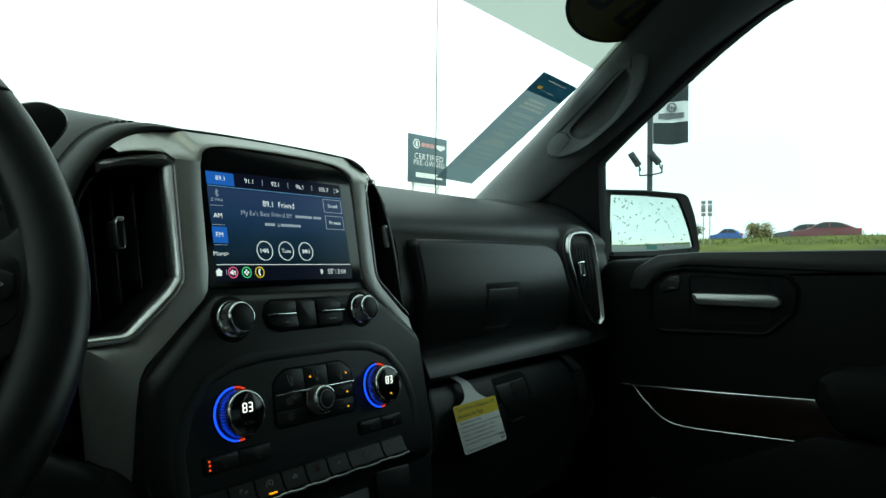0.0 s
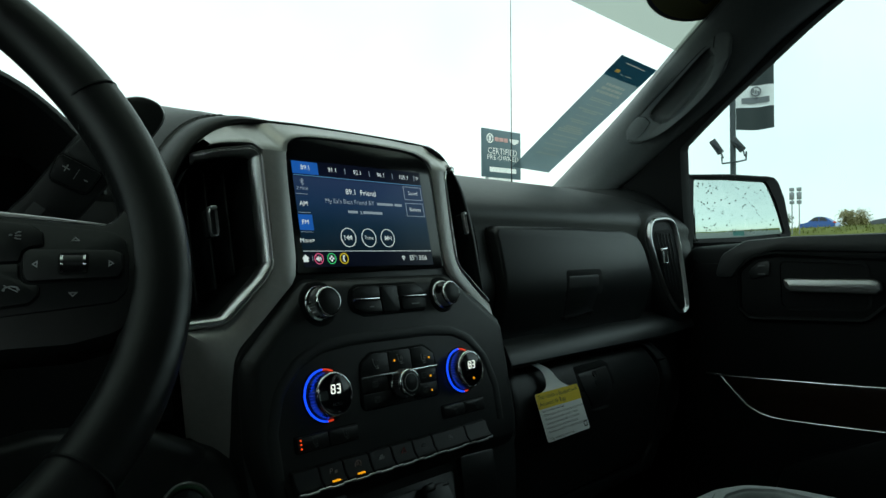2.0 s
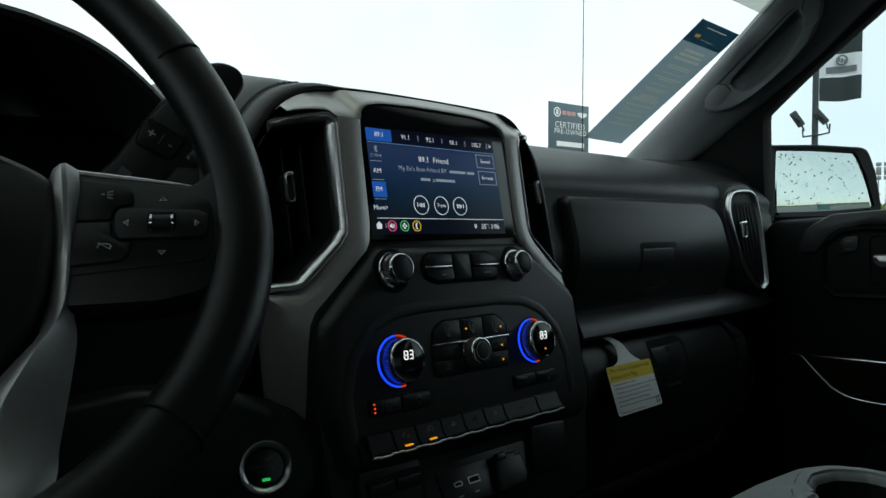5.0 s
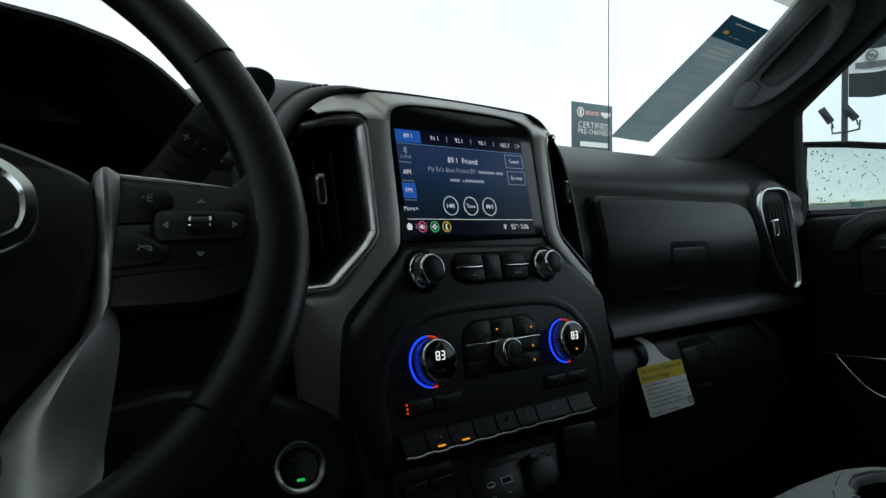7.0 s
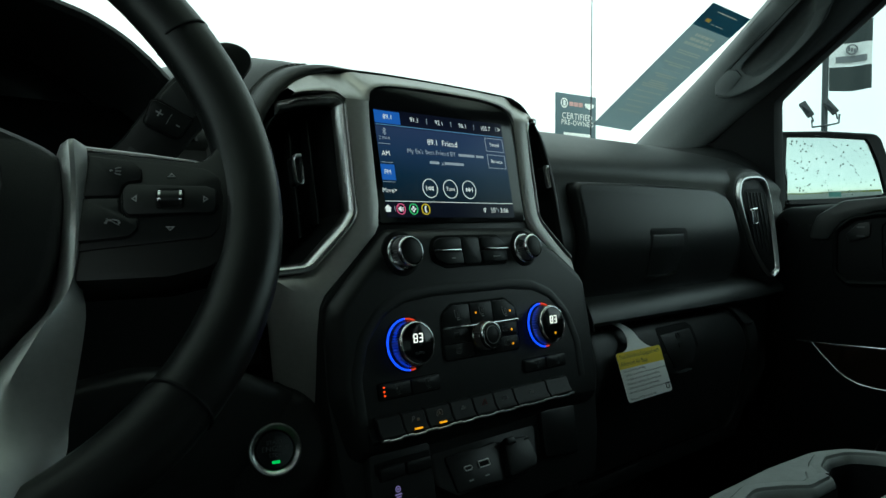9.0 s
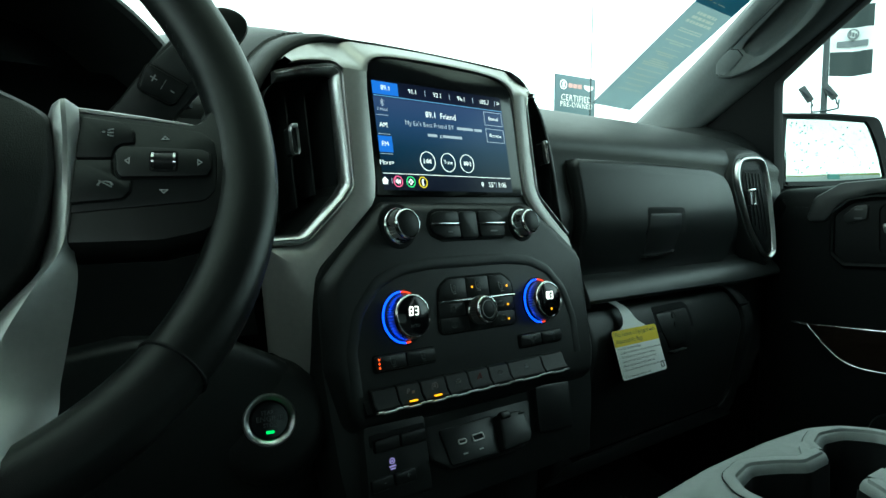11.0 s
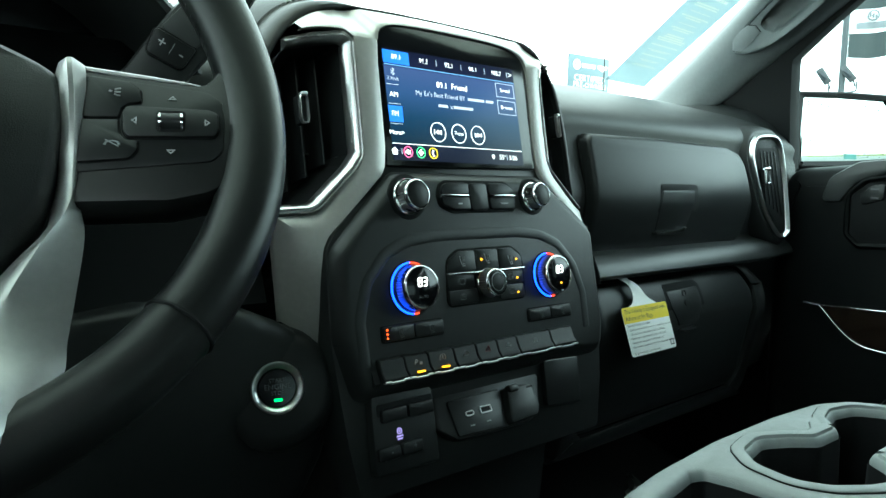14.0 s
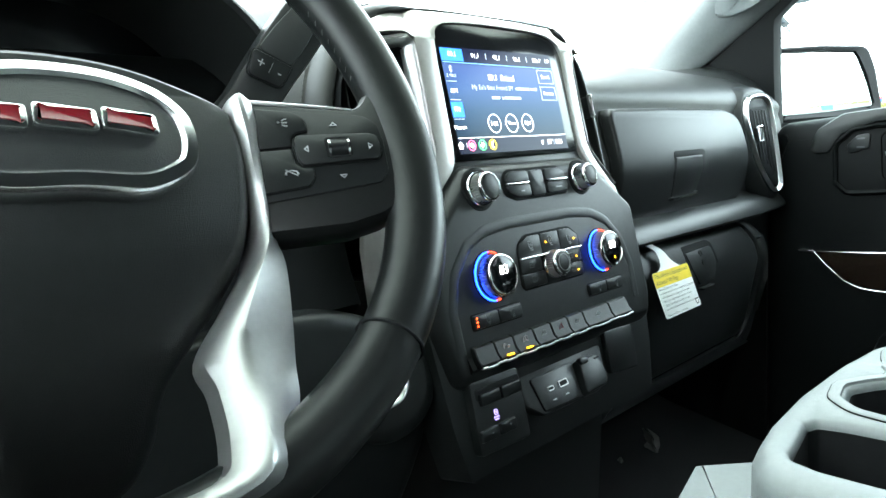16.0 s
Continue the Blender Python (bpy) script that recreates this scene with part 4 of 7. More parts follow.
    clip = fillet([(-0.0032, -0.0135), (0.0032, -0.0135), (0.0048, -0.009), (0.0048, 0.009), (0.0032, 0.0135), (-0.0032, 0.0135), (-0.0048, 0.009), (-0.0048, -0.009)], 0.0012, 2)
    part("chrome_clip", recede(sweep(clip, [(0, 0.003), (0, 0.0068), (-0.0005, 0.0073), (-0.0010, 0.0068), (-0.0010, 0.003)], M)), SATIN_CHROME, tab)
    part("clip_head", recede(prism(rect(0, 0.0128, 0.0072, 0.0035, 0.0012), 0.003, 0.0090, M, 0.001)), SATIN_CHROME, tab)
    if s > 0:
        part("chrome_cap", recede(prism(rect(0.1500, 0.0262, 0.009, 0.0075, 0.0028), -0.014, 0.0040, STACK, 0.0022)), CHROME, vent)

# dark face of the stack below the screen
body = [(-0.150, -0.37), (-0.158, -0.32), (-0.163, -0.262), (-0.1645, -0.238), (-0.1625, -0.190), (-0.1595, -0.164), (-0.1490, -0.1485), (-0.1000, -0.1035), (-0.0940, -0.092), (-0.0885, 0.02), (-0.079, 0.0335), (-0.06, 0.0375), (0.06, 0.0375), (0.086, 0.0340), (0.1050, 0.02), (0.1035, -0.088), (0.1075, -0.098), (0.160, -0.1365), (0.182, -0.155), (0.183, -0.19), (0.180, -0.26), (0.170, -0.32), (0.155, -0.37)]
body = fillet(body, 0.006, 3)
part("face_panel", prism(body, -0.04, -0.001, STACK, 0.001), PLASTIC, stack, "grained black face of the centre stack")
mid = fillet([(-0.150, -0.292), (-0.1640, -0.238), (-0.1590, -0.1660), (-0.0900, -0.0985), (0.1020, -0.0985), (0.1795, -0.1570), (0.1785, -0.262), (0.170, -0.292)], [0.018, 0.03, 0.022, 0.018, 0.018, 0.022, 0.03, 0.018], 5)
bm = bmesh.new()
rings(bm, [[STACK @ Vector((x, y, h)) for x, y in offset(mid, d)] for d, h in ((0.001, -0.006), (0.0, -0.0012), (-0.0015, 0.0022), (-0.004, 0.0058), (-0.007, 0.0086), (-0.010, 0.0104), (-0.013, 0.0110))], cap0=True, cap1=True)
part("control_panel", bm, PLASTIC, stack, "raised black panel holding the radio and climate controls", smooth=75)
cp = fillet(mir([(-0.141, -0.262), (-0.142, -0.225), (-0.132, -0.195), (-0.110, -0.172), (-0.085, -0.162), (-0.05, -0.1585)]), [0, 0.02, 0.03, 0.02, 0.03, 0.05] + [0.05, 0.03, 0.02, 0.03, 0.02, 0], 4)
bm = sweep(cp, [(0.007, 0.0095), (0.004, 0.0112), (0.001, 0.0118), (-0.003, 0.0118), (-0.006, 0.0112), (-0.009, 0.0095)], STACK, closed=False)
part("panel_ridge", bm, PLASTIC, stack, smooth=80)

H = 0.0112


def knob(name, x, y, r0, r1, h1, label, ribs):
    M = at(STACK, x, y, H)
    k = part(name, lathe([(r0 + 0.004, -0.002), (r0 + 0.0035, 0.0004), (r0 + 0.001, 0.0009), (r0, 0.0009)], M, 40, cap=False), HOLE, stack, label)
    part("base_ring", lathe([(r0, -0.001), (r0, 0.0018), (r0 - 0.0008, 0.0030), (r1 + 0.0005, 0.0036)], M, 40, cap=False), SATIN_BLACK if r0 > 0.02 else CHROME, k)
    bm = bmesh.new()
    loops = []
    for h, dr in ((0.0028, 0.0), (h1 - 0.004, -0.0012)):
        loops.append([M @ Vector(((r1 + dr + (0.0008 if j % 2 else -0.0004)) * math.cos(math.pi * j / ribs), (r1 + dr + (0.0008 if j % 2 else -0.0004)) * math.sin(math.pi * j / ribs), h)) for j in range(2 * ribs)])
    rings(bm, loops)
    part("knurled_grip", bm, KNURL, k, smooth=1)
    part("chrome_rim", lathe([(r1 - 0.0012, h1 - 0.0044), (r1 + 0.0001, h1 - 0.0040), (r1 + 0.0002, h1 - 0.0026), (r1 - 0.0003, h1 - 0.0014), (r1 - 0.0013, h1 - 0.0004), (r1 - 0.0018, h1 - 0.0003), (r1 - 0.0021, h1 - 0.0012)], M, 40, cap=False), CHROME, k)
    part("cap", lathe([(r1 - 0.0015, h1 - 0.0014), (r1 - 0.0030, h1 - 0.0008), (0.0, h1 - 0.0005)], M, 36, cap=False), PIANO if r0 > 0.02 else SATIN_BLACK, k)
    return k, M


knob("volume_knob", -0.0802, -0.1228, 0.0165, 0.0135, 0.0160, "round knurled volume knob with chrome rim", 36)
knob("tuning_knob", 0.0800, -0.1222, 0.0150, 0.0122, 0.0160, "round knurled tuning knob with chrome rim", 34)
fan, _ = knob("fan_knob", 0.0030, -0.2046, 0.0145, 0.0130, 0.0152, "small knurled fan knob", 34)
part("cap_ring", lathe([(0.0085, 0.0147), (0.0085, 0.0152), (0.0080, 0.0152), (0.0080, 0.0147)], at(STACK, 0.003, -0.2046, H + 0.0002), 32, cap=False), ICON_DIM, fan)
for x, y, name in ((-0.0868, -0.2022, "driver"), (0.0910, -0.2030, "passenger")):
    k, M = knob("climate_dial", x, y, 0.0206, 0.0190, 0.0160, "climate dial ringed by blue light, showing 83", 46)
    # lit ring: blue over the left, red at both ends
    for a0, a1, mat, nm in ((92, 266, RING_BLUE, "blue_light"), (62, 91, RING_RED, "red_light"), (267, 281, RING_RED, "red_light")):
        bm = bmesh.new()
        prof = ((0.0212, 0.0002), (0.0212, 0.0016), (0.0216, 0.0021), (0.0224, 0.0021), (0.0228, 0.0016), (0.0228, 0.0002))
        n = max(6, (a1 - a0) // 4)
        rings(bm, [[M @ Vector((r * math.cos(radians(a0 + (a1 - a0) * j / n)), r * math.sin(radians(a0 + (a1 - a0) * j / n)), h)) for r, h in prof] for j in range(n + 1)], cap0=True, cap1=True, close=True)
        part(nm, bm, mat, k)
    for dx, off in ((-0.0033, ""), (0.0033, "fe")):
        figure = bmesh.new()
        for bar, (bx, by, bw, bh) in {"a": (0, 0.0040, 0.0040, 0.0010), "g": (0, 0, 0.0036, 0.0010), "d": (0, -0.0040, 0.0040, 0.0010), "b": (0.0021, 0.0020, 0.0010, 0.0034), "c": (0.0021, -0.0020, 0.0010, 0.0034), "f": (-0.0021, 0.0020, 0.0010, 0.0034), "e": (-0.0021, -0.0020, 0.0010, 0.0034)}.items():
            if bar not in off:
                prism([(0.86 * (x + 0.07 * y), 0.86 * y + 0.0006) for x, y in rect(dx + bx, by + 0.0042, bw, bh, 0.0003, 2)], 0.0154, 0.0158, M, 0, figure)
        part("temperature", figure, W_NUM, k)
    if name == "passenger":
        part("amber_lamp", lathe([(0.0011, 0.0150), (0.0011, 0.0158), (0.0, 0.0159)], at(M, 0.0005, -0.0095), 12, cap=False), AMBER, k)
    else:
        lettering("auto_word", "AUTO", 0.0036, at(M, 0.0, -0.0085, 0.0157), ICON_FAINT, k)


def key(name, outline, h0, h1, mat, parent, bev=0.0012, label=""):
    return part(name, prism(outline, h0, h1, STACK, bev), mat, parent, label)


# keys between volume and tuning knob
g = fillet([(-0.0465, -0.1215), (-0.043, -0.1125), (-0.036, -0.1085), (0.041, -0.1085), (0.050, -0.114), (0.0535, -0.1225), (0.052, -0.136), (-0.030, -0.1365), (-0.0435, -0.131)], 0.005, 3)
key("key_well", offset(g, 0.0015), H - 0.003, H + 0.0006, HOLE, stack, 0.0004)
for pts in ([(-0.0445, -0.1212), (-0.041, -0.1125), (-0.035, -0.1098), (-0.0095, -0.1098), (-0.0095, -0.1212)], [(0.0170, -0.1212), (0.0170, -0.1098), (0.040, -0.1098), (0.0485, -0.1145), (0.0515, -0.1212)], [(-0.0445, -0.1228), (-0.0095, -0.1228), (-0.0085, -0.1352), (-0.030, -0.1352), (-0.042, -0.130)], [(0.0170, -0.1228), (0.0518, -0.1228), (0.0508, -0.1350), (0.0180, -0.1350)]):
    key("radio_key", fillet(pts, 0.003, 3), H - 0.003, H + 0.0036, SATIN_BLACK, stack, 0.0009)
key("radio_key", rect(0.0037, -0.1228, 0.0225, 0.0262, 0.004), H - 0.003, H + 0.0030, SATIN_BLACK, stack)
for x0, x1 in ((-0.0445, -0.0125), (0.0200, 0.0515)):
    key("chrome_bar", rect((x0 + x1) / 2, -0.1220, x1 - x0, 0.0018, 0.0006), H, H + 0.0062, CHROME, stack, 0.0005)
for x, w in ((-0.022, 0.005), (0.036, 0.010)):
    key("key_mark", rect(x, -0.1295, w, 0.0012), H + 0.0035, H + 0.0039, ICON_DIM, stack, 0)

# climate keys
cb = fillet([(-0.048, -0.222), (-0.0435, -0.180), (-0.030, -0.1722), (0.040, -0.1718), (0.0535, -0.181), (0.0525, -0.222)], [0.006, 0.012, 0.01, 0.01, 0.012, 0.006], 4)
key("key_well", offset(cb, 0.0014), H - 0.003, H + 0.0008, HOLE, stack, 0.0004)
cells = ([(-0.0465, -0.1925), (-0.0425, -0.1800), (-0.030, -0.1732), (-0.0100, -0.1730), (-0.0100, -0.1925)], [(-0.0090, -0.1925), (-0.0090, -0.1730), (0.0200, -0.1728), (0.0200, -0.1925)], [(0.0210, -0.1925), (0.0210, -0.1728), (0.039, -0.1728), (0.0515, -0.1812), (0.0520, -0.1925)], [(-0.0465, -0.2075), (-0.0465, -0.1945), (-0.0140, -0.1945), (-0.0140, -0.2075)], [(-0.0465, -0.2215), (-0.0465, -0.2085), (-0.0110, -0.2085), (-0.0110, -0.2215)], [(0.0190, -0.2075), (0.0190, -0.1945), (0.0520, -0.1945), (0.0520, -0.2075)], [(0.0170, -0.2215), (0.0170, -0.2085), (0.0515, -0.2085), (0.0515, -0.2215)])
for pts in cells:
    key("climate_key", fillet(pts, 0.0025, 3), H - 0.003, H + 0.0018, SATIN_BLACK, stack, 0.0006)
key("chrome_bar", rect(0.0030, -0.1935, 0.0985, 0.0016, 0.0006), H, H + 0.0046, CHROME, stack, 0.0005)


def seat_icon(x, y, h, mat, parent, s=1.0):
    """A small figureless seat mark with an arrow."""
    bm = bmesh.new()
    for line in ([(-0.0030, 0.0034), (-0.0022, -0.0008), (-0.0012, -0.0020), (0.0018, -0.0014)], [(-0.0034, 0.0042), (-0.0026, 0.0044)], [(0.0002, 0.0034), (0.0006, 0.0022), (0.0000, 0.0010), (0.0004, -0.0002)], [(0.0018, 0.0034), (0.0022, 0.0022), (0.0016, 0.0010), (0.0020, -0.0002)], [(-0.0010, -0.0036), (0.0024, -0.0032)]):
        tube([STACK @ Vector((x + a * s, y + b * s, h + 0.0001)) for a, b in line], 0.00032 * s, 4, bm)
    part("key_icon", bm, mat, parent)


for x, y in ((-0.0258, -0.1830), (0.0058, -0.1822), (0.0370, -0.1850)):
    seat_icon(x, y, H + 0.0018, ICON_DIM, stack, 1.1)
for x, y in ((-0.030, -0.2010), (-0.030, -0.2150), (0.034, -0.2012), (0.034, -0.2150)):
    bm = bmesh.new()
    for k in range(3):
        tube([STACK @ Vector((x + 0.0020 * (k - 1) + 0.0005 * math.sin(j * 2.0), y - 0.0012 + 0.0011 * j, H + 0.0019)) for j in range(4)], 0.0003, 4, bm)
    tube([STACK @ Vector((x + a, y + b, H + 0.0019)) for a, b in ((-0.0036, -0.0018), (-0.0028, 0.0026), (0.0028, 0.0026), (0.0036, -0.0018), (0.0, -0.0026), (-0.0036, -0.0018))], 0.0003, 4, bm)
    part("key_icon", bm, ICON_FAINT, stack)
for x, y in ((-0.0025, -0.1822), (0.0445, -0.1842), (0.0430, -0.2025), (0.0420, -0.2165)):
    part("amber_lamp", lathe([(0.0010, 0.0), (0.0010, 0.0007), (0.0, 0.0009)], at(STACK, x, y, H + 0.0016), 12, cap=False), AMBER, stack)
# seat heating keys
for x0, x1, y0, y1, lamps in ((-0.1228, -0.0575, -0.2440, -0.2318, True), (0.0540, 0.1172, -0.2462, -0.2350, False)):
    key("key_well", rect((x0 + x1) / 2, (y0 + y1) / 2, x1 - x0 + 0.003, y1 - y0 + 0.003, 0.003), H - 0.003, H + 0.0005, HOLE, stack, 0.0003)
    xm = (x0 + x1) / 2
    for a, b in ((x0, xm - 0.0004), (xm + 0.0004, x1)):
        key("seat_heat_key", rect((a + b) / 2, (y0 + y1) / 2, b - a, y1 - y0, 0.0022), H - 0.002, H + 0.0026, SATIN_BLACK, stack, 0.0009)
        seat_icon((a + b) / 2 + 0.002, (y0 + y1) / 2 - 0.0006, H + 0.0026, ICON_FAINT, stack)
    if lamps:
        for k in range(3):
            part("red_lamp", lathe([(0.00085, 0.0), (0.00085, 0.0007), (0.0, 0.001)], at(STACK, x0 + 0.0035, -0.2345 - 0.0034 * k, H + 0.0024), 12, cap=False), LED_RED, stack)
# row of piano keys with a chrome lip
edges = [-0.1325, -0.1069, -0.0815, -0.0525, -0.0255, 0.0015, 0.0284, 0.0765, 0.1118]
shelf = bmesh.new()
rings(shelf, [[STACK @ Vector((x, v, h)) for v, h in ((-0.249, -0.01), (-0.250, 0.0060), (-0.2560, 0.0075), (-0.2760, 0.0150), (-0.2790, 0.0120), (-0.2790, -0.01))] for x in (-0.1375, 0.1165)], cap0=True, cap1=True)
part("key_shelf", shelf, PLASTIC, stack)
for k, (a, b) in enumerate(zip(edges, edges[1:])):
    bm = bmesh.new()
    prof = [(-0.2570, 0.0122), (-0.2585, 0.0158), (-0.2600, 0.0166), (-0.2690, 0.0185), (-0.2730, 0.0215), (-0.2755, 0.0215), (-0.2755, 0.0130)]
    rings(bm, [[STACK @ Vector((x, v - (0 if 0 < i < 3 else 0.0003), h - (0.0008 if i in (0, 3) else 0))) for v, h in prof] for i, x in enumerate((a + 0.0006, a + 0.0014, b - 0.0014, b - 0.0006))], cap0=True, cap1=True)
    kk = part("switch_key", bm, KEYBLACK, stack, "black piano key switch with a chrome lower lip")
    w = b - a
    lip = [(a + 0.0005, 0.0), (a + 0.22 * w, 0.0), (a + 0.26 * w, -0.0010), (b - 0.26 * w, -0.0010), (b - 0.22 * w, 0.0), (b - 0.0005, 0.0)]
    LIP = at(STACK, 0, -0.2756, 0.0222)
    part("chrome_lip", sweep(lip, [(-0.0009, -0.0030), (-0.0009, 0.0002), (-0.0004, 0.0007), (0.0010, 0.0002), (0.0010, -0.0030)], LIP, closed=False), SATIN_CHROME, kk, smooth=12)
    xm = (a + b) / 2
    if k in (1, 2):
        part("amber_lamp", prism(rect(xm, -0.2720, 0.0078, 0.0014, 0.0005), 0.0205, 0.0226, STACK, 0.0003), AMBER, kk)
    if k in (1, 2, 3, 5, 6):
        ic = bmesh.new()
        Mi = STACK @ pose(xm, -0.2645, 0.0181, 0, 0, 0) @ pose(0, 0, 0, 12, 0, 0)
        if k == 1:
            lettering("key_letter", "P", 0.0075, Mi @ pose(-0.002, 0, 0), ICON_DIM, kk)
            prism(rect(0.0032, -0.001, 0.0030, 0.0030), 0, 0.0003, Mi, 0, ic)
        elif k == 2:
            lettering("key_letter", "A", 0.0055, Mi, ICON_DIM, kk)
            sweep(circle(0, 0, 0.0036, 20), [(0, 0), (0, 0.0003), (-0.0006, 0.0003), (-0.0006, 0)], Mi, bm=ic)
        else:
            prism(rect(0, -0.0008, 0.0062, 0.0022, 0.0006), 0, 0.0003, Mi, 0, ic)
            prism(rect(-0.0005, 0.0012, 0.0032, 0.0012, 0.0004), 0, 0.0003, Mi, 0, ic)
        part("key_icon", ic, ICON_DIM, kk)
    if k == 4:
        Mi = STACK @ pose(xm, -0.2645, 0.0181, 0, 0, 0) @ pose(0, 0, 0, 12, 0, 0)
        part("hazard_icon", sweep([(-0.004, -0.003), (0.004, -0.003), (0.0, 0.0036)], [(0, 0), (0, 0.0004), (-0.001, 0.0004), (-0.001, 0)], Mi), ICON_RED, kk)

# lower part: trailer brake block, charging ports, blank cover
lb = fillet([(-0.138, -0.286), (-0.0735, -0.288), (-0.0735, -0.352), (-0.140, -0.350)], 0.004, 3)
key("brake_block", lb, -0.01, 0.0075, PLASTIC, stack, 0.002, "trailer brake control block")
key("block_slot", rect(-0.105, -0.2985, 0.058, 0.010, 0.002), 0.0055, 0.0079, HOLE, stack, 0.0004)
for x0, x1 in ((-0.1310, -0.1055), (-0.1035, -0.0765)):
    key("block_key", rect((x0 + x1) / 2, -0.3035, x1 - x0, 0.011, 0.002), 0.005, 0.0112, SATIN_BLACK, stack, 0.0018)
for x0, x1, sign in ((-0.1375, -0.1155, "-"), (-0.1135, -0.0915, "+")):
    b = key("gain_key", rect((x0 + x1) / 2, -0.3335, x1 - x0, 0.0105, 0.002), 0.005, 0.0105, SATIN_BLACK, stack, 0.0015)
    lettering("gain_sign", sign, 0.0075, at(STACK, (x0 + x1) / 2 + 0.002, -0.3325, 0.0107), ICON_DIM, b)
bm = sweep(circle(-0.1135, -0.3180, 0.0026, 16), [(0, 0.0076), (0, 0.008), (-0.0007, 0.008), (-0.0007, 0.0076)], STACK)
prism(rect(-0.1135, -0.3222, 0.0070, 0.0010), 0.0076, 0.008, STACK, 0, bm)
prism(rect(-0.1135, -0.3243, 0.0050, 0.0010), 0.0076, 0.008, STACK, 0, bm)
prism(rect(-0.1135, -0.3180, 0.0014, 0.0014), 0.0076, 0.008, STACK, 0, bm)
part("trailer_icon", bm, LED_PURPLE, stack, "small lit violet trailer brake symbol")
pp = fillet([(-0.0680, -0.280), (0.0745, -0.280), (0.0715, -0.305), (0.0560, -0.3365), (0.0365, -0.3425), (-0.0540, -0.3410), (-0.0740, -0.327)], [0.004, 0.004, 0.02, 0.014, 0.01, 0.012, 0.01], 4)
bm = bmesh.new()
tilt = [(0.0, -0.025), (0.0, -0.006), (-0.0008, -0.003), (-0.0025, -0.001), (-0.0055, 0.0)]
rings(bm, [[STACK @ Vector((x, y, h if h < -0.02 else h - 0.0060 + 0.344 * (-0.286 - y))) for x, y in offset(pp, d)] for d, h in tilt], cap0=True, cap1=True)
part("port_housing", bm, PLASTIC, stack, "sloping black housing of the charging ports")
PORT = STACK @ pose(0, -0.322, 0.0070, 0, 0, 0) @ pose(0, 0, 0, -19, 0, 0)
pl = fillet([(-0.0555, 0.0172), (0.0115, 0.0176), (0.0045, -0.0175), (-0.0540, -0.0150)], 0.003, 3)
plate = part("port_plate", prism(pl, -0.006, 0.0015, PORT, 0.0012), SATIN_BLACK, stack, "plate with two charging ports")
for x, w, h, rr in ((-0.0345, 0.0100, 0.0046, 0.0022), (-0.0145, 0.0140, 0.0064, 0.0008)):
    o = part("usb_port", sweep(rect(x, 0.0024, w, h, rr), [(0.0, 0.0005), (0.0, 0.0026), (-0.0009, 0.0026), (-0.0012, 0.0005)], PORT), SILVER, plate, "metal rimmed charging port")
    part("port_hole", prism(rect(x, 0.0024, w - 0.002, h - 0.002, rr * 0.6), 0.0005, 0.0019, PORT, 0), HOLE, o)
    part("port_mark", prism(rect(x - 0.0005, -0.0085, 0.0055, 0.0012), 0.0012, 0.0017, PORT, 0), ICON_DIM, plate)
cv = fillet([(0.0150, 0.0165), (0.0490, 0.0150), (0.0505, -0.0085), (0.0440, -0.0165), (0.0060, -0.0178)], [0.004, 0.005, 0.006, 0.006, 0.004], 3)
cover = part("socket_cover", prism(cv, -0.006, 0.0075, PORT, 0.003), SATIN_BLACK, stack, "flip cover of the power socket")
part("finger_tab", prism(rect(0.0215, 0.0140, 0.0125, 0.0070, 0.002), 0.005, 0.0105, PORT, 0.0018), SATIN_BLACK, cover)
part("cover_slot", prism(rect(0.0440, 0.0115, 0.008, 0.0016, 0.0006), 0.0065, 0.0079, PORT, 0), HOLE, cover)
rb = fillet([(0.0755, -0.2875), (0.1300, -0.2910), (0.1260, -0.3390), (0.0735, -0.3340)], 0.004, 3)
key("blank_cover", rb, -0.01, 0.0052, SATIN_BLACK, stack, 0.002, "blank black cover beside the ports")
key("cover_line", rect(0.1025, -0.2860, 0.058, 0.0012), 0.004, 0.0062, PLASTIC, stack, 0.0004)

# ---- touchscreen ----
screen = thing("touchscreen", (0, -0.01, 1.30), "lit blue radio touchscreen in a glossy black frame", "touchscreen")
gl = fillet([(-0.0925, -0.0945), (0.1020, -0.0920), (0.1060, 0.012), (0.1000, 0.029), (0.0820, 0.0368), (-0.0690, 0.0380), (-0.0845, 0.0295), (-0.0890, 0.012)], [0.005, 0.005, 0.03, 0.02, 0.03, 0.02, 0.02, 0.03], 5)
part("bezel", prism(gl, -0.01, 0.0015, STACK, 0.0010), PIANO, screen)
m, nt, p, _ = node_mat("lit_display")
tc = nt.nodes.new("ShaderNodeTexCoord")
sep = nt.nodes.new("ShaderNodeSeparateXYZ")
nt.links.new(tc.outputs["Object"], sep.inputs[0])
mr = nt.nodes.new("ShaderNodeMapRange")
mr.inputs["From Min"].default_value, mr.inputs["From Max"].default_value = 1.38 - 0.088 * math.cos(TA), 1.38 + 0.014 * math.cos(TA)
nt.links.new(sep.outputs["Z"], mr.inputs["Value"])
cr = nt.nodes.new("ShaderNodeValToRGB")
nt.links.new(mr.outputs[0], cr.inputs["Fac"])
stops = [(0.0, (0.005, 0.008, 0.024)), (0.14, (0.006, 0.011, 0.034)), (0.155, (0.006, 0.026, 0.050)), (0.40, (0.014, 0.058, 0.130)), (0.62, (0.040, 0.102, 0.265)), (0.84, (0.066, 0.120, 0.31)), (0.865, (0.012, 0.018, 0.055)), (1.0, (0.008, 0.012, 0.035))]
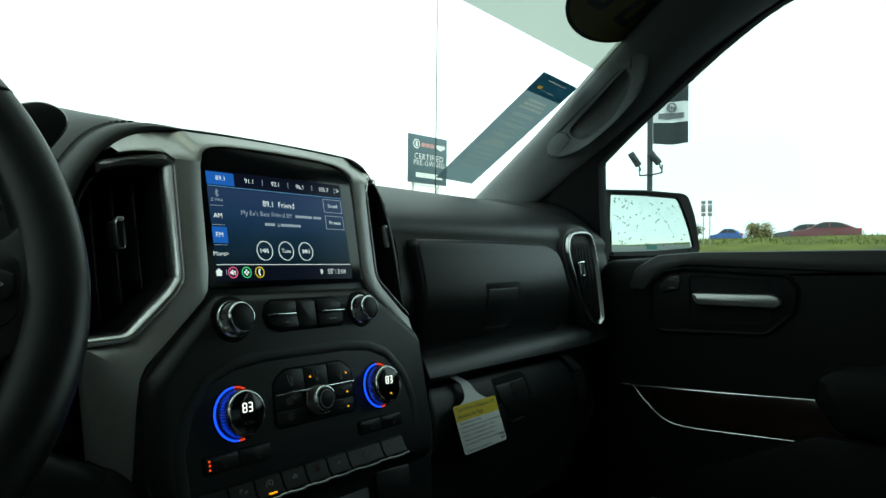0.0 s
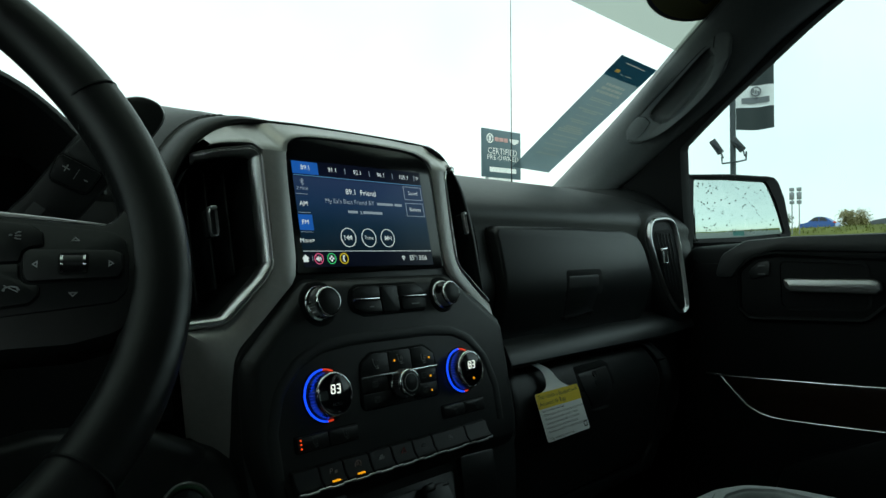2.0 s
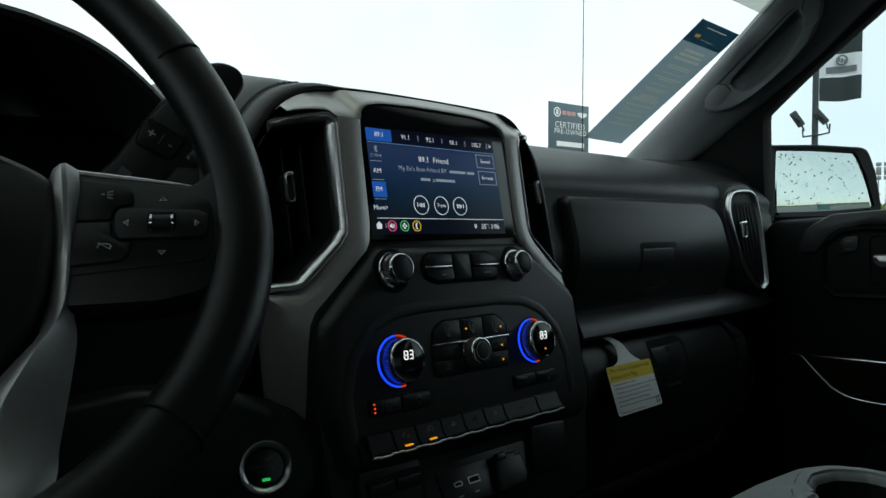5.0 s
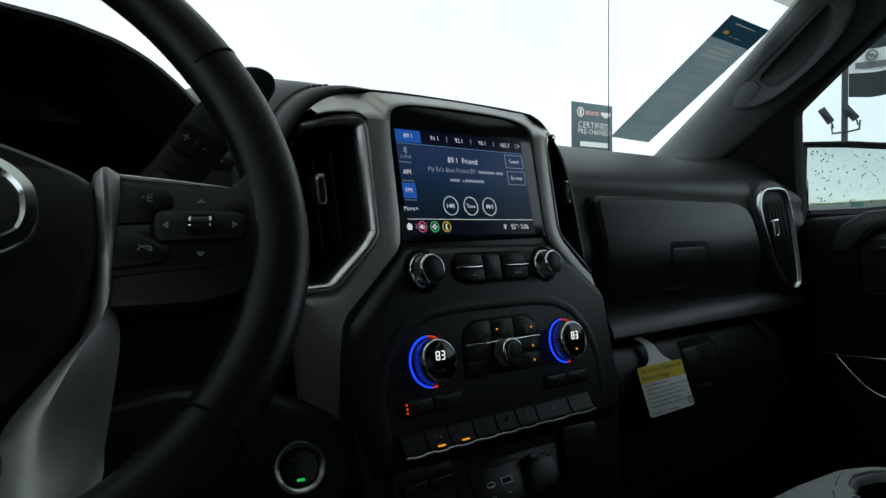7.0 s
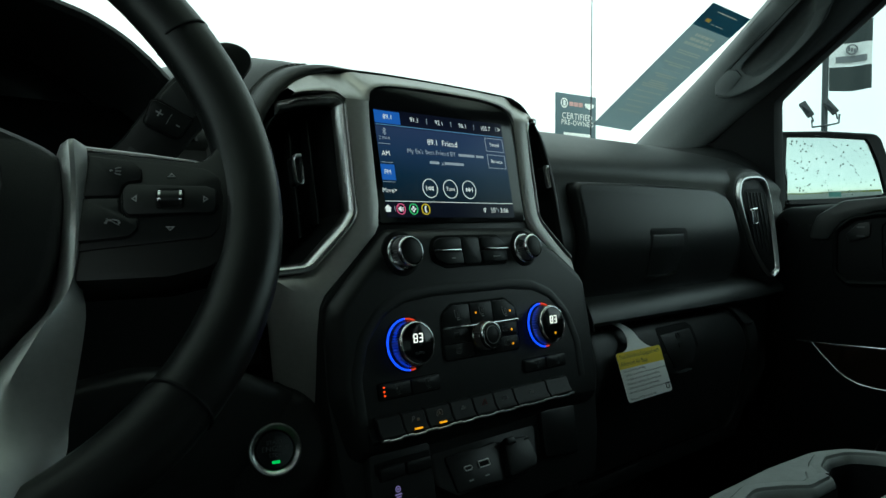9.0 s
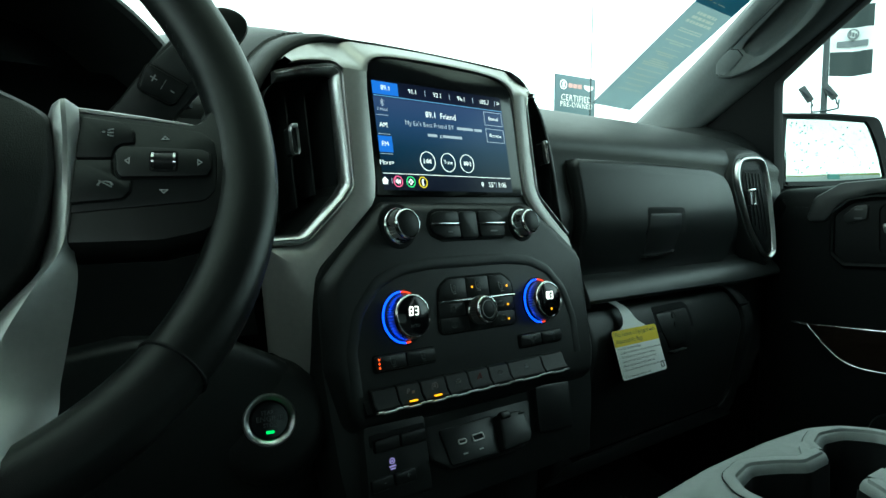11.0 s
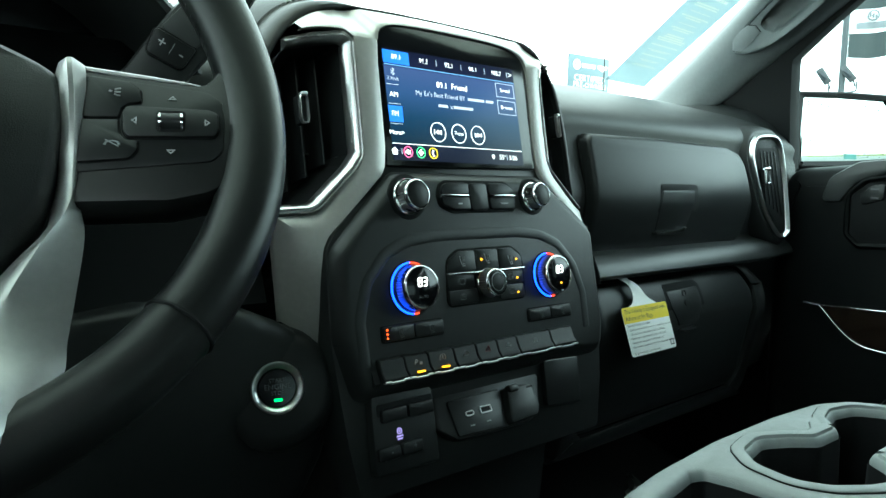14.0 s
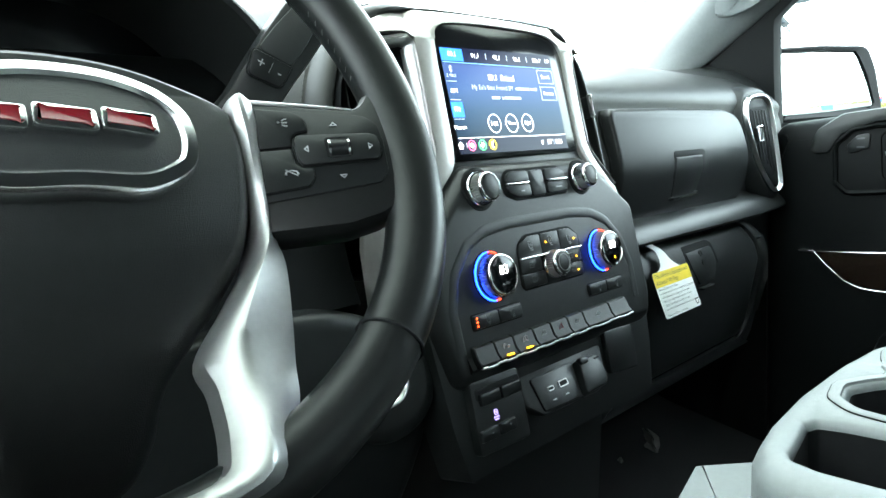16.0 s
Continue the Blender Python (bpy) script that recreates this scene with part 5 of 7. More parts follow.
while len(cr.color_ramp.elements) < len(stops):
    cr.color_ramp.elements.new(0.5)
for e, (q, c) in zip(cr.color_ramp.elements, stops):
    e.position, e.color = q, (*c, 1)
nt.links.new(cr.outputs["Color"], p.inputs["Emission Color"])
p.inputs["Emission Strength"].default_value = UI * 1.0
p.inputs["Base Color"].default_value = (0.004, 0.004, 0.006, 1)
p.inputs["Roughness"].default_value = 0.16
p.inputs["Specular IOR Level"].default_value = 0.15
display = part("display", prism(rect(0.001, -0.037, 0.168, 0.102), 0.0005, 0.0019, STACK, 0), m, screen, "glowing blue radio page")


def ui_text(s, x, y, size, mat=W_UI, align="CENTER"):
    return lettering("screen_text", s, size, at(STACK, x, y, 0.0022), mat, display, align)


def ui_shape(pts, mat, name="screen_shape"):
    return part(name, prism(pts, 0.0018, 0.00215, STACK, 0), mat, display)


def ui_frame(pts, mat, w=0.0005, name="screen_frame"):
    return part(name, sweep(pts, [(0, 0.0018), (0, 0.00225), (-w, 0.00225), (-w, 0.0018)], STACK), mat, display)


ui_shape([(-0.083, 0.0005), (-0.0535, 0.0005), (-0.0535, 0.0125), (-0.083, 0.0125)], BLUE_UI)
for s, x in (("89.1", -0.068), ("91.1", -0.036), ("92.1", -0.0045), ("96.1", 0.0272), ("105.7", 0.0597)):
    ui_text(s, x, 0.0068, 0.0066)
ui_text(">", 0.0800, 0.0070, 0.0085)
for x in (-0.0204, 0.0114, 0.0434, 0.0755):
    ui_shape(rect(x, 0.0071, 0.0005, 0.0058), W_DIM)
ui_shape(rect(0.001, -0.0008, 0.167, 0.0006), CYAN_UI)
ui_text("89.1  Friend", -0.0036, -0.0140, 0.0082)
ui_text("My Ex's Best Friend BY", -0.0500, -0.0242, 0.0066, W_DIM, "LEFT")
ui_shape(rect(0.0270, -0.0243, 0.0220, 0.0026), W_DIM)
ui_shape(rect(0.0455, -0.0243, 0.0105, 0.0026), W_DIM)
ui_shape(rect(-0.0175, -0.0340, 0.0120, 0.0026), W_DIM)
ui_text("x", -0.0070, -0.0340, 0.0074, W_DIM)
ui_shape(rect(0.0085, -0.0340, 0.0255, 0.0026), W_DIM)
bt = bmesh.new()
for a, b in (((0, -0.0034), (0, 0.0034)), ((0, 0.0034), (0.0019, 0.0017)), ((0.0019, 0.0017), (-0.0019, -0.0017)), ((0, -0.0034), (0.0019, -0.0017)), ((0.0019, -0.0017), (-0.0019, 0.0017))):
    tube([STACK @ Vector((-0.0741 + a[0], -0.0073 + a[1], 0.0021)), STACK @ Vector((-0.0741 + b[0], -0.0073 + b[1], 0.0021))], 0.0003, 4, bt)
part("screen_icon", bt, W_DIM, display)
ui_text("Z MAX", -0.0745, -0.0138, 0.0042, W_DIM)
ui_text("AM", -0.0753, -0.0284, 0.0066)
ui_shape([(-0.083, -0.0534), (-0.0675, -0.0534), (-0.0675, -0.0386), (-0.083, -0.0386)], BLUE_UI)
ui_text("FM", -0.0760, -0.0460, 0.0066)
ui_text("More>", -0.0765, -0.0632, 0.0060)
for y in (-0.0190, -0.0367, -0.0550):
    ui_shape(rect(-0.0755, y, 0.0135, 0.0004), W_DIM)
for s, y in (("Sound", -0.0103), ("Browse", -0.0283)):
    ui_frame(rect(0.0698, y, 0.0262, 0.0145), W_DIM)
    ui_text(s, 0.0698, y, 0.0056)
for k, x in enumerate((-0.0276, -0.0016, 0.0237)):
    ui_frame(circle(x, -0.0597, 0.0094, 28), W_UI, 0.0006)
    if k == 1:
        ui_text("Tune", x, -0.0597, 0.0056)
    else:
        s = -1 if k == 0 else 1
        for j in (0, 1):
            xo = x + s * (0.0036 * j - 0.0030)
            ui_frame([(xo - s * 0.001, -0.0620), (xo - s * 0.001, -0.0574), (xo + s * 0.0026, -0.0597)], W_UI, 0.0006)
        ui_shape(rect(x + s * 0.0046, -0.0597, 0.0006, 0.0048), W_UI)
ui_shape(rect(0.001, -0.0730, 0.167, 0.0005), W_UI)
ui_shape([(-0.0835, -0.0830), (-0.0783, -0.0830), (-0.0783, -0.0798), (-0.0770, -0.0798), (-0.0809, -0.0762), (-0.0848, -0.0798), (-0.0835, -0.0798)], W_UI)
ui_shape(rect(-0.0732, -0.0798, 0.0004, 0.0050), W_DIM)
for x, mat, k in ((-0.0662, PINK_UI, 0), (-0.0514, GREEN_UI, 1), (-0.0366, YELLOW_UI, 2)):
    ui_frame(circle(x, -0.0802, 0.0053, 24), mat, 0.0009)
    if k == 0:
        ui_shape([(x - 0.003, -0.0812), (x - 0.003, -0.0792), (x - 0.0018, -0.0792), (x + 0.0002, -0.0774), (x + 0.0002, -0.0830), (x - 0.0018, -0.0812)], W_UI)
        for d in (0.0012, 0.0024):
            ui_shape(rect(x + d, -0.0802, 0.0006, 0.0034), W_UI)
        ui_shape([(x - 0.0036, -0.0768), (x - 0.0030, -0.0764), (x + 0.0036, -0.0836), (x + 0.0030, -0.0840)], PINK_UI)
    elif k == 1:
        for dx, dy in ((0, 0.0019), (0, -0.0019), (0.0019, 0), (-0.0019, 0)):
            ui_shape(circle(x + dx, -0.0802 + dy, 0.0011, 10), W_UI)
    else:
        ui_shape([(x - 0.0008, -0.0832), (x + 0.0012, -0.0834), (x + 0.0012, -0.0822), (x + 0.0002, -0.0818), (x + 0.0002, -0.0786), (x + 0.0012, -0.0782), (x + 0.0012, -0.0770), (x - 0.0008, -0.0772), (x - 0.0016, -0.0802)], W_UI)
ui_frame(circle(0.0417, -0.0797, 0.0017, 14), W_UI, 0.0007)
ui_shape([(0.0405, -0.0806), (0.0429, -0.0806), (0.0417, -0.0830)], W_UI)
ui_text("55°", 0.0550, -0.0806, 0.0072)
ui_text("3:06", 0.0700, -0.0806, 0.0072)
ui_shape(rect(0.0615, -0.0806, 0.0003, 0.0050), W_DIM)
# ---- steering wheel ----
wheel = thing("steering_wheel", tuple(WHEEL.translation), "black leather steering wheel with satin silver spokes", "steering wheel")
RC, RT = 0.185, 0.0163
RIM = frame_of((-0.4716, -0.1519, 1.3295), (1, -0.021, 0), (-0.018, -math.cos(radians(31)), math.sin(radians(31))))
bm = bmesh.new()
loops = []
for i in range(120):
    a = 2 * math.pi * i / 120
    grip = 1.0 + 0.10 * math.exp(-((math.degrees(a) - 28) / 14) ** 2) + 0.10 * math.exp(-((math.degrees(a) - 152) / 14) ** 2)
    flat = 1.0 - 0.03 * max(0, -math.sin(a)) ** 6
    loop = []
    for k in range(14):
        b = 2 * math.pi * k / 14
        r = RC * flat + RT * grip * math.cos(b)
        loop.append(RIM @ Vector((r * math.cos(a), r * math.sin(a), 0.0150 * math.sin(b) - 0.024 * max(0, -math.sin(a)) ** 4)))
    loops.append(loop)
rings(bm, loops, wrap=True)
part("rim", bm, LEATHER, wheel, "leather wrapped wheel rim")
for deg in (25, 155, 225, 313):
    a = radians(deg)
    pts = [RIM @ Vector(((RC * (1 - 0.03 * max(0, -math.sin(a)) ** 6) + (RT + 0.0002) * math.cos(b)) * math.cos(a), (RC * (1 - 0.03 * max(0, -math.sin(a)) ** 6) + (RT + 0.0002) * math.cos(b)) * math.sin(a), 0.0152 * math.sin(b) - 0.024 * max(0, -math.sin(a)) ** 4)) for b in [2 * math.pi * k / 20 for k in range(20)]]
    part("rim_seam", tube(pts, 0.0010, 6, closed=True), HOLE, wheel)
# inner stitching of the upper right grip
st = bmesh.new()
for k in range(8):
    a0 = radians(4.0 + 2.2 * k)
    p = [RIM @ Vector(((RC - RT - 0.0016) * math.cos(a), (RC - RT - 0.0016) * math.sin(a), dz)) for a, dz in ((a0, -0.001), (a0 + 0.010, 0.0012))]
    tube(p, 0.00028, 5, st)
part("stitching", st, THREAD, wheel)
def nearer(k, dx=0.0):
    """The wheel's plane, drawn away from the driver's eye and enlarged by k."""
    return WHEEL @ pose(-0.095 + dx, -0.19, 0.236) @ Matrix.Scale(k, 4) @ pose(0.095, 0.19, -0.236)


HUB = nearer(1.05, -0.002) @ pose(0.002, -0.018, 0, 0, 0, -5) @ pose(-0.002, 0.018, 0)


def dome(bm):
    """Bulges the hub: its upper part faces up, its lower part falls away."""
    inv = HUB.inverted()
    for k in range(9):
        c, n = HUB @ Vector((0, -0.140 + 0.018 * k, 0)), (HUB.to_3x3() @ Vector((0, 1, 0))).normalized()
        bmesh.ops.bisect_plane(bm, geom=bm.verts[:] + bm.edges[:] + bm.faces[:], plane_co=c, plane_no=n)
    for v in bm.verts:
        q = inv @ v.co
        q.z -= (5.2 if q.y < -0.025 else 2.4) * (q.y + 0.025) ** 2 + 0.9 * q.x ** 2
        v.co = HUB @ q
    return bm


half = [(0.0, 0.0270), (0.029, 0.0245), (0.054, 0.0165), (0.0770, 0.0045), (0.0805, -0.014), (0.0780, -0.036), (0.0715, -0.066), (0.0600, -0.084), (0.0345, -0.1145), (0.0300, -0.134), (0.020, -0.148), (0.0, -0.151)]
hub = [(v.x, v.y) for v in smooth_line([Vector((*p, 0)) for p in half + [(-x, y) for x, y in half[-2:0:-1]]], 6, closed=True)]
bm = bmesh.new()
rings(bm, [[HUB @ Vector((x, y, h)) for x, y in offset(hub, d)] for d, h in ((0.0, -0.06), (0.0, -0.022), (-0.001, -0.018), (-0.003, -0.0145), (-0.006, -0.012), (-0.0085, -0.0108))], cap0=True, cap1=True)
part("airbag_cover", dome(bm), HUBPAD, wheel, "soft black airbag cover in the hub")
half = [(0.0, 0.0105), (0.020, 0.0088), (0.038, 0.0020), (0.0485, -0.0090), (0.0512, -0.0200), (0.0500, -0.0320), (0.0440, -0.0415), (0.0265, -0.0492), (0.0, -0.0490)]
pl = [(v.x, v.y) for v in smooth_line([Vector((*p, 0)) for p in half + [(-x, y) for x, y in half[-2:0:-1]]], 6, closed=True)]
part("emblem_plate", dome(prism(offset(pl, -0.004), -0.02, -0.0066, HUB, 0.001)), PAD, wheel, "dark plate inside a chrome ring")
part("chrome_ring", dome(sweep(pl, [(0.0, -0.014), (0.0, -0.0068), (-0.0012, -0.0050), (-0.0060, -0.0046), (-0.0078, -0.0062), (-0.0078, -0.014)], HUB)), CHROME, wheel)
EMBLEM = surface("red_emblem", (0.14, 0.004, 0.01), 0.25, vary=0.05, wear=60, coat=0.5)
for x0, x1 in ((-0.037, -0.014), (-0.0125, 0.0105), (0.012, 0.034)):
    shp = fillet([(x0, -0.0235), (x1, -0.0255), (x1, -0.0145), (x0, -0.0125)], 0.002, 3)
    e = part("emblem_block", dome(prism(shp, -0.008, -0.0040, HUB, 0.001)), CHROME, wheel, "chrome edged red emblem block")
    part("red_inlay", dome(prism(offset(shp, -0.0026), -0.006, -0.0034, HUB, 0.0004)), EMBLEM, e)
AX = Vector((0.976, -0.216, 0.0))  # the wheel stands turned a little to the right
WC = Vector((0.002, -0.018, 0.0))


def flip(p, s):
    p = Vector(p)
    return p if s > 0 else p - AX * (2 * (p - WC).dot(AX))


KEYP = frame_of(WHEEL @ Vector((0.1265, -0.0315, -0.0161)), WHEEL.to_3x3() @ Vector((0.0306, -0.0070, 0.0119)), WHEEL.to_3x3() @ Vector((-0.3627, 0.0747, 0.9289)))
for s in (1, -1):
    left = [(0.0862, 0.0085, -0.036), (0.0842, 0.0065, -0.029), (0.0815, -0.025, -0.033), (0.0738, -0.0681, -0.042), (0.0560, -0.0900, -0.043), (0.0358, -0.1118, -0.047), (0.0325, -0.1310, -0.038), (0.0240, -0.1555, -0.026), (0.0105, -0.1672, -0.016), (-0.0300, -0.1680, -0.014)]
    ridge = [(0.0905, 0.0100, -0.0310), (0.0905, 0.0075, -0.0255), (0.0878, -0.025, -0.0285), (0.0802, -0.0645, -0.032), (0.0645, -0.0880, -0.031), (0.0495, -0.1120, -0.033), (0.0435, -0.1360, -0.028), (0.0375, -0.1560, -0.018), (0.0240, -0.1735, -0.011), (-0.0302, -0.1768, -0.009)]
    right = [(0.0945, 0.0085, -0.036), (0.0962, 0.0065, -0.0290), (0.0925, -0.025, -0.033), (0.0855, -0.0620, -0.037), (0.0840, -0.0820, -0.036), (0.0765, -0.1100, -0.037), (0.0710, -0.1290, -0.039), (0.0655, -0.1470, -0.039), (0.0390, -0.1745, -0.022), (-0.0319, -0.1815, -0.012)]
    cols = []
    for a, r, b in zip(*[smooth_line([Vector(q) for q in c], 5) for c in (left, ridge, right)]):
        cols.append([WHEEL @ flip(q, s) for q in (a + Vector((0, 0, -0.014)), a, a.lerp(r, 0.45) + Vector((0, 0, 0.0025)), a.lerp(r, 0.8) + Vector((0, 0, 0.0015)), r, r.lerp(b, 0.12), r.lerp(b, 0.6), b, b + Vector((-0.004, 0.003, -0.014)))])
    part("silver_spoke", rings(bmesh.new(), cols, cap0=True, cap1=True), SPOKE_SILVER, wheel, "satin silver lower spoke")
    # side spoke carrying the keys
    edge = [(-0.044, 0.0352), (-0.0108, 0.0312), (0.0100, 0.0284), (0.0150, 0.0296), (0.0190, 0.0345), (0.0215, 0.0420), (0.028, 0.052), (0.046, 0.048), (0.054, 0.0), (0.050, -0.022), (0.034, -0.031), (0.018, -0.0405), (0.0, -0.0450), (-0.046, -0.0460)]
    edge = fillet(edge, [0, 0.02, 0.01, 0.01, 0.02, 0.02, 0.004, 0.004, 0.01, 0.01, 0.02, 0.02, 0.02, 0], 4)
    inv = WHEEL.inverted() @ KEYP
    bm = bmesh.new()
    rings(bm, [[WHEEL @ flip(inv @ Vector((x, y, h)), s) for x, y in offset(edge, d)] for d, h in ((-0.006, -0.030), (-0.001, -0.020), (0.0, -0.010), (-0.001, -0.0055), (-0.003, -0.0028), (-0.006, -0.0018))], cap0=True, cap1=True)
    spoke = part("side_spoke", bm, LEATHER, wheel, "black side spoke carrying control keys" if s > 0 else "black side spoke")
    if s < 0:
        continue
    part("silver_line", tube([KEYP @ Vector((x, y, -0.0040)) for x, y in ((-0.042, 0.0338), (-0.0108, 0.0298), (0.0100, 0.0270), (0.0240, 0.0246))], [0.0022, 0.0017, 0.0010, 0.0003], 8), SPOKE_SILVER, spoke)
    bed = fillet([(-0.0400, 0.0290), (0.0173, 0.0209), (0.0238, 0.0153), (0.0251, 0.0038), (0.0243, -0.0151), (0.0194, -0.0211), (-0.0425, -0.0283)], [0.002, 0.008, 0.006, 0.01, 0.008, 0.006, 0.002], 4)
    part("key_bed", prism(bed, -0.004, -0.0010, KEYP, 0.0008), SATIN_BLACK, spoke)

    def wheel_key(pts, h, r):
        out = fillet(pts, r, 4)
        part("key_gap", prism(offset(out, 0.0006), -0.003, -0.0008, KEYP, 0.0001), HOLE, spoke)
        return part("wheel_key", prism(out, -0.002, h, KEYP, 0.0009), SATIN_BLACK, spoke)

    wheel_key([(-0.0392, 0.0276), (-0.0200, 0.0243), (-0.0146, 0.0196), (-0.0140, 0.0121), (-0.0200, 0.0112), (-0.0230, 0.0082), (-0.0237, 0.0028), (-0.0400, 0.0022)], 0.0006, [0.001, 0.006, 0.004, 0.0015, 0.003, 0.003, 0.001, 0.001])
    wheel_key([(-0.0402, 0.0010), (-0.0237, 0.0013), (-0.0231, -0.0068), (-0.0200, -0.0104), (-0.0145, -0.0109), (-0.0145, -0.0164), (-0.0178, -0.0210), (-0.0418, -0.0237)], 0.0006, [0.001, 0.001, 0.003, 0.003, 0.0015, 0.003, 0.004, 0.001])
    wheel_key([(-0.0221, 0.0050), (-0.0205, 0.0092), (0.0173, 0.0081), (0.0221, 0.0058), (0.0225, -0.0036), (0.0205, -0.0080), (-0.0195, -0.0092), (-0.0215, -0.0051)], 0.0014, 0.0028)
    part("roller_slot", prism(rect(0, 0.0, 0.0135, 0.0125, 0.002), 0.0002, 0.0016, KEYP, 0), HOLE, spoke)
    part("roller", lathe([(0.0045, -0.0052), (0.0056, -0.0044), (0.0056, 0.0044), (0.0045, 0.0052)], KEYP @ pose(0, 0, -0.0012, 0, 90, 0), 28), SATIN_BLACK, spoke)
    for d in (-0.0050, 0.0050):
        part("roller_edge", lathe([(0.0050, -0.0006), (0.0060, -0.0006), (0.0060, 0.0006), (0.0050, 0.0006)], KEYP @ pose(d, 0, -0.0012, 0, 90, 0), 28, cap=False), CHROME, spoke)
    for x, y, h, turn in ((-0.0166, 0.0, 0.0015, 90), (0.0168, -0.0004, 0.0015, -90), (0.0002, 0.0160, -0.0009, 0), (0.0002, -0.0162, -0.0009, 180)):
        part("arrow_mark", sweep([(-0.0021, -0.0011), (0.0021, -0.0011), (0, 0.0014)], [(0, 0), (0, 0.0003), (-0.0005, 0.0003), (-0.0005, 0)], at(KEYP, x, y, h, turn)), ICON, spoke)
    icon = bmesh.new()
    tube([KEYP @ Vector((x - 0.0262, y + 0.0175, 0.0007)) for x, y in ((-0.0026, 0.0), (-0.0020, 0.0006), (-0.0014, 0.0))], 0.0006, 5, icon)
    for y in (0.0022, 0.0, -0.0022):
        tube([KEYP @ Vector((x - 0.0262, y * b + 0.0175, 0.0007)) for x, b in ((-0.0002, 0.6), (0.0012, 0.9), (0.0026, 1.0))], 0.0004, 5, icon)
    part("voice_icon", icon, ICON_DIM, spoke)
    icon = bmesh.new()
    tube([KEYP @ Vector((x - 0.0258, y - 0.0130, 0.0007)) for x, y in ((-0.0032, -0.0010), (-0.0024, 0.0008), (0.0, 0.0014), (0.0024, 0.0008), (0.0032, -0.0010))], [0.0007, 0.0005, 0.0004, 0.0005, 0.0007], 5, icon)
    tube([KEYP @ Vector((x - 0.0258, y - 0.0130, 0.0007)) for x, y in ((-0.0030, 0.0020), (0.0030, -0.0018))], 0.0003, 5, icon)
    part("phone_icon", icon, ICON_DIM, spoke)

# ---- gear lever on the column ----
lever = thing("gear_lever", (-0.30, -0.03, 1.30), "black column gear lever with plus and minus keys", "gear lever")
PM = frame_of((-0.2793, -0.0250, 1.3620), (0.82, -0.30, -0.49), (-0.27, -0.95, 0.05))
blade = [(-0.020, -0.045), (-0.0182, -0.0246), (-0.0158, 0.0), (-0.0114, 0.034), (-0.006, 0.058), (0.006, 0.073), (0.020, 0.077), (0.029, 0.071), (0.030, 0.056), (0.025, 0.02), (0.021, 0.0), (0.018, -0.02), (0.010, -0.045)]
blade = [(v.x, v.y) for v in smooth_line([Vector((*p, 0)) for p in blade], 4, closed=True)]
part("lever_blade", prism(blade, -0.024, -0.0005, PM, 0.005), PLASTIC, lever)
part("blade_cover", prism(fillet([(-0.0125, 0.0095), (0.0140, 0.0095), (0.0175, 0.030), (0.0185, 0.050), (-0.0020, 0.050), (-0.0080, 0.030)], 0.004), -0.004, 0.0006, PM, 0.0010), PAD, lever)
gap = fillet([(-0.0120, -0.0105), (0.0130, -0.0090), (0.0145, 0.0092), (-0.0152, 0.0080)], [0.004, 0.005, 0.002, 0.003], 4)
part("key_gap", prism(offset(gap, 0.0012), -0.005, 0.0002, PM, 0.0002), HOLE, lever)
part("shift_key", prism(gap, -0.004, 0.0020, PM, 0.0012), SATIN_BLACK, lever)
lettering("plus_sign", "+", 0.0110, at(PM, -0.0066, 0.0004, 0.0022), ICON, lever)
lettering("minus_sign", "-", 0.0110, at(PM, 0.0080, 0.0004, 0.0022), ICON, lever)
part("key_divider", prism(rect(0.0008, 0.0006, 0.0004, 0.0080), 0.0018, 0.0023, PM, 0), ICON_DIM, lever)
part("lever_arm", tube([PM @ Vector((-0.004, -0.030, -0.012)), PM @ Vector((-0.010, -0.065, -0.012)), Vector((-0.40, -0.03, 1.26))], 0.014, 10), PLASTIC, lever)

# ---- grab handle on the pillar ----
def swell(t):
    """The moulding stands higher on the door's side."""
    u = min(1.0, max(0.0, (t - 0.12) / 0.45))
    return 0.45 + 1.20 * u * u * (3 - 2 * u)


def deeper(f, h):
    return [pillar_at(0.488 + (s - 0.488) * f, 0.40 + (t - 0.40) * f, h) for s, t in between(1.0)]


RELIEF = ((0.0, -0.003, -0.003), (0.04, 0.0008, 0.0010), (0.10, 0.0036, 0.0070), (0.18, 0.0058, 0.0112), (0.28, 0.0076, 0.0126), (0.42, 0.0088, 0.0120), (0.60, 0.0096, 0.0104), (0.80, 0.0098, 0.0082), (0.93, 0.0094, 0.0066), (1.0, 0.0080, 0.0052))


def moulded(k, t):
    """Height of the moulding, falling towards the slot on the door's side."""
    u = min(1.0, max(0.0, (t - 0.25) / 0.25))
    for (a, la, ra), (b, lb, rb) in zip(RELIEF, RELIEF[1:]):
        if k <= b:
            f = (k - a) / (b - a)
            return ((la + (lb - la) * f) * (1 - u) + (ra + (rb - ra) * f) * u) * swell(t)
    return 0.0


bm = bmesh.new()
rim = [[pillar_at(s, t, moulded(k, t)) for s, t in between(k)] for k in (0.0, 0.04, 0.10, 0.18, 0.28, 0.42, 0.60, 0.80, 0.93, 1.0)]
rings(bm, rim + [deeper(0.985, 0.002), deeper(0.96, -0.003), deeper(0.92, -0.008), deeper(0.84, -0.0125), deeper(0.70, -0.0155), deeper(0.45, -0.017), deeper(0.20, -0.0172), deeper(0.04, -0.0172)], cap1=True)
part("grab_handle", bm, PILLAR, pillar, "dark grey moulded grab handle with a long deep slot", smooth=60)
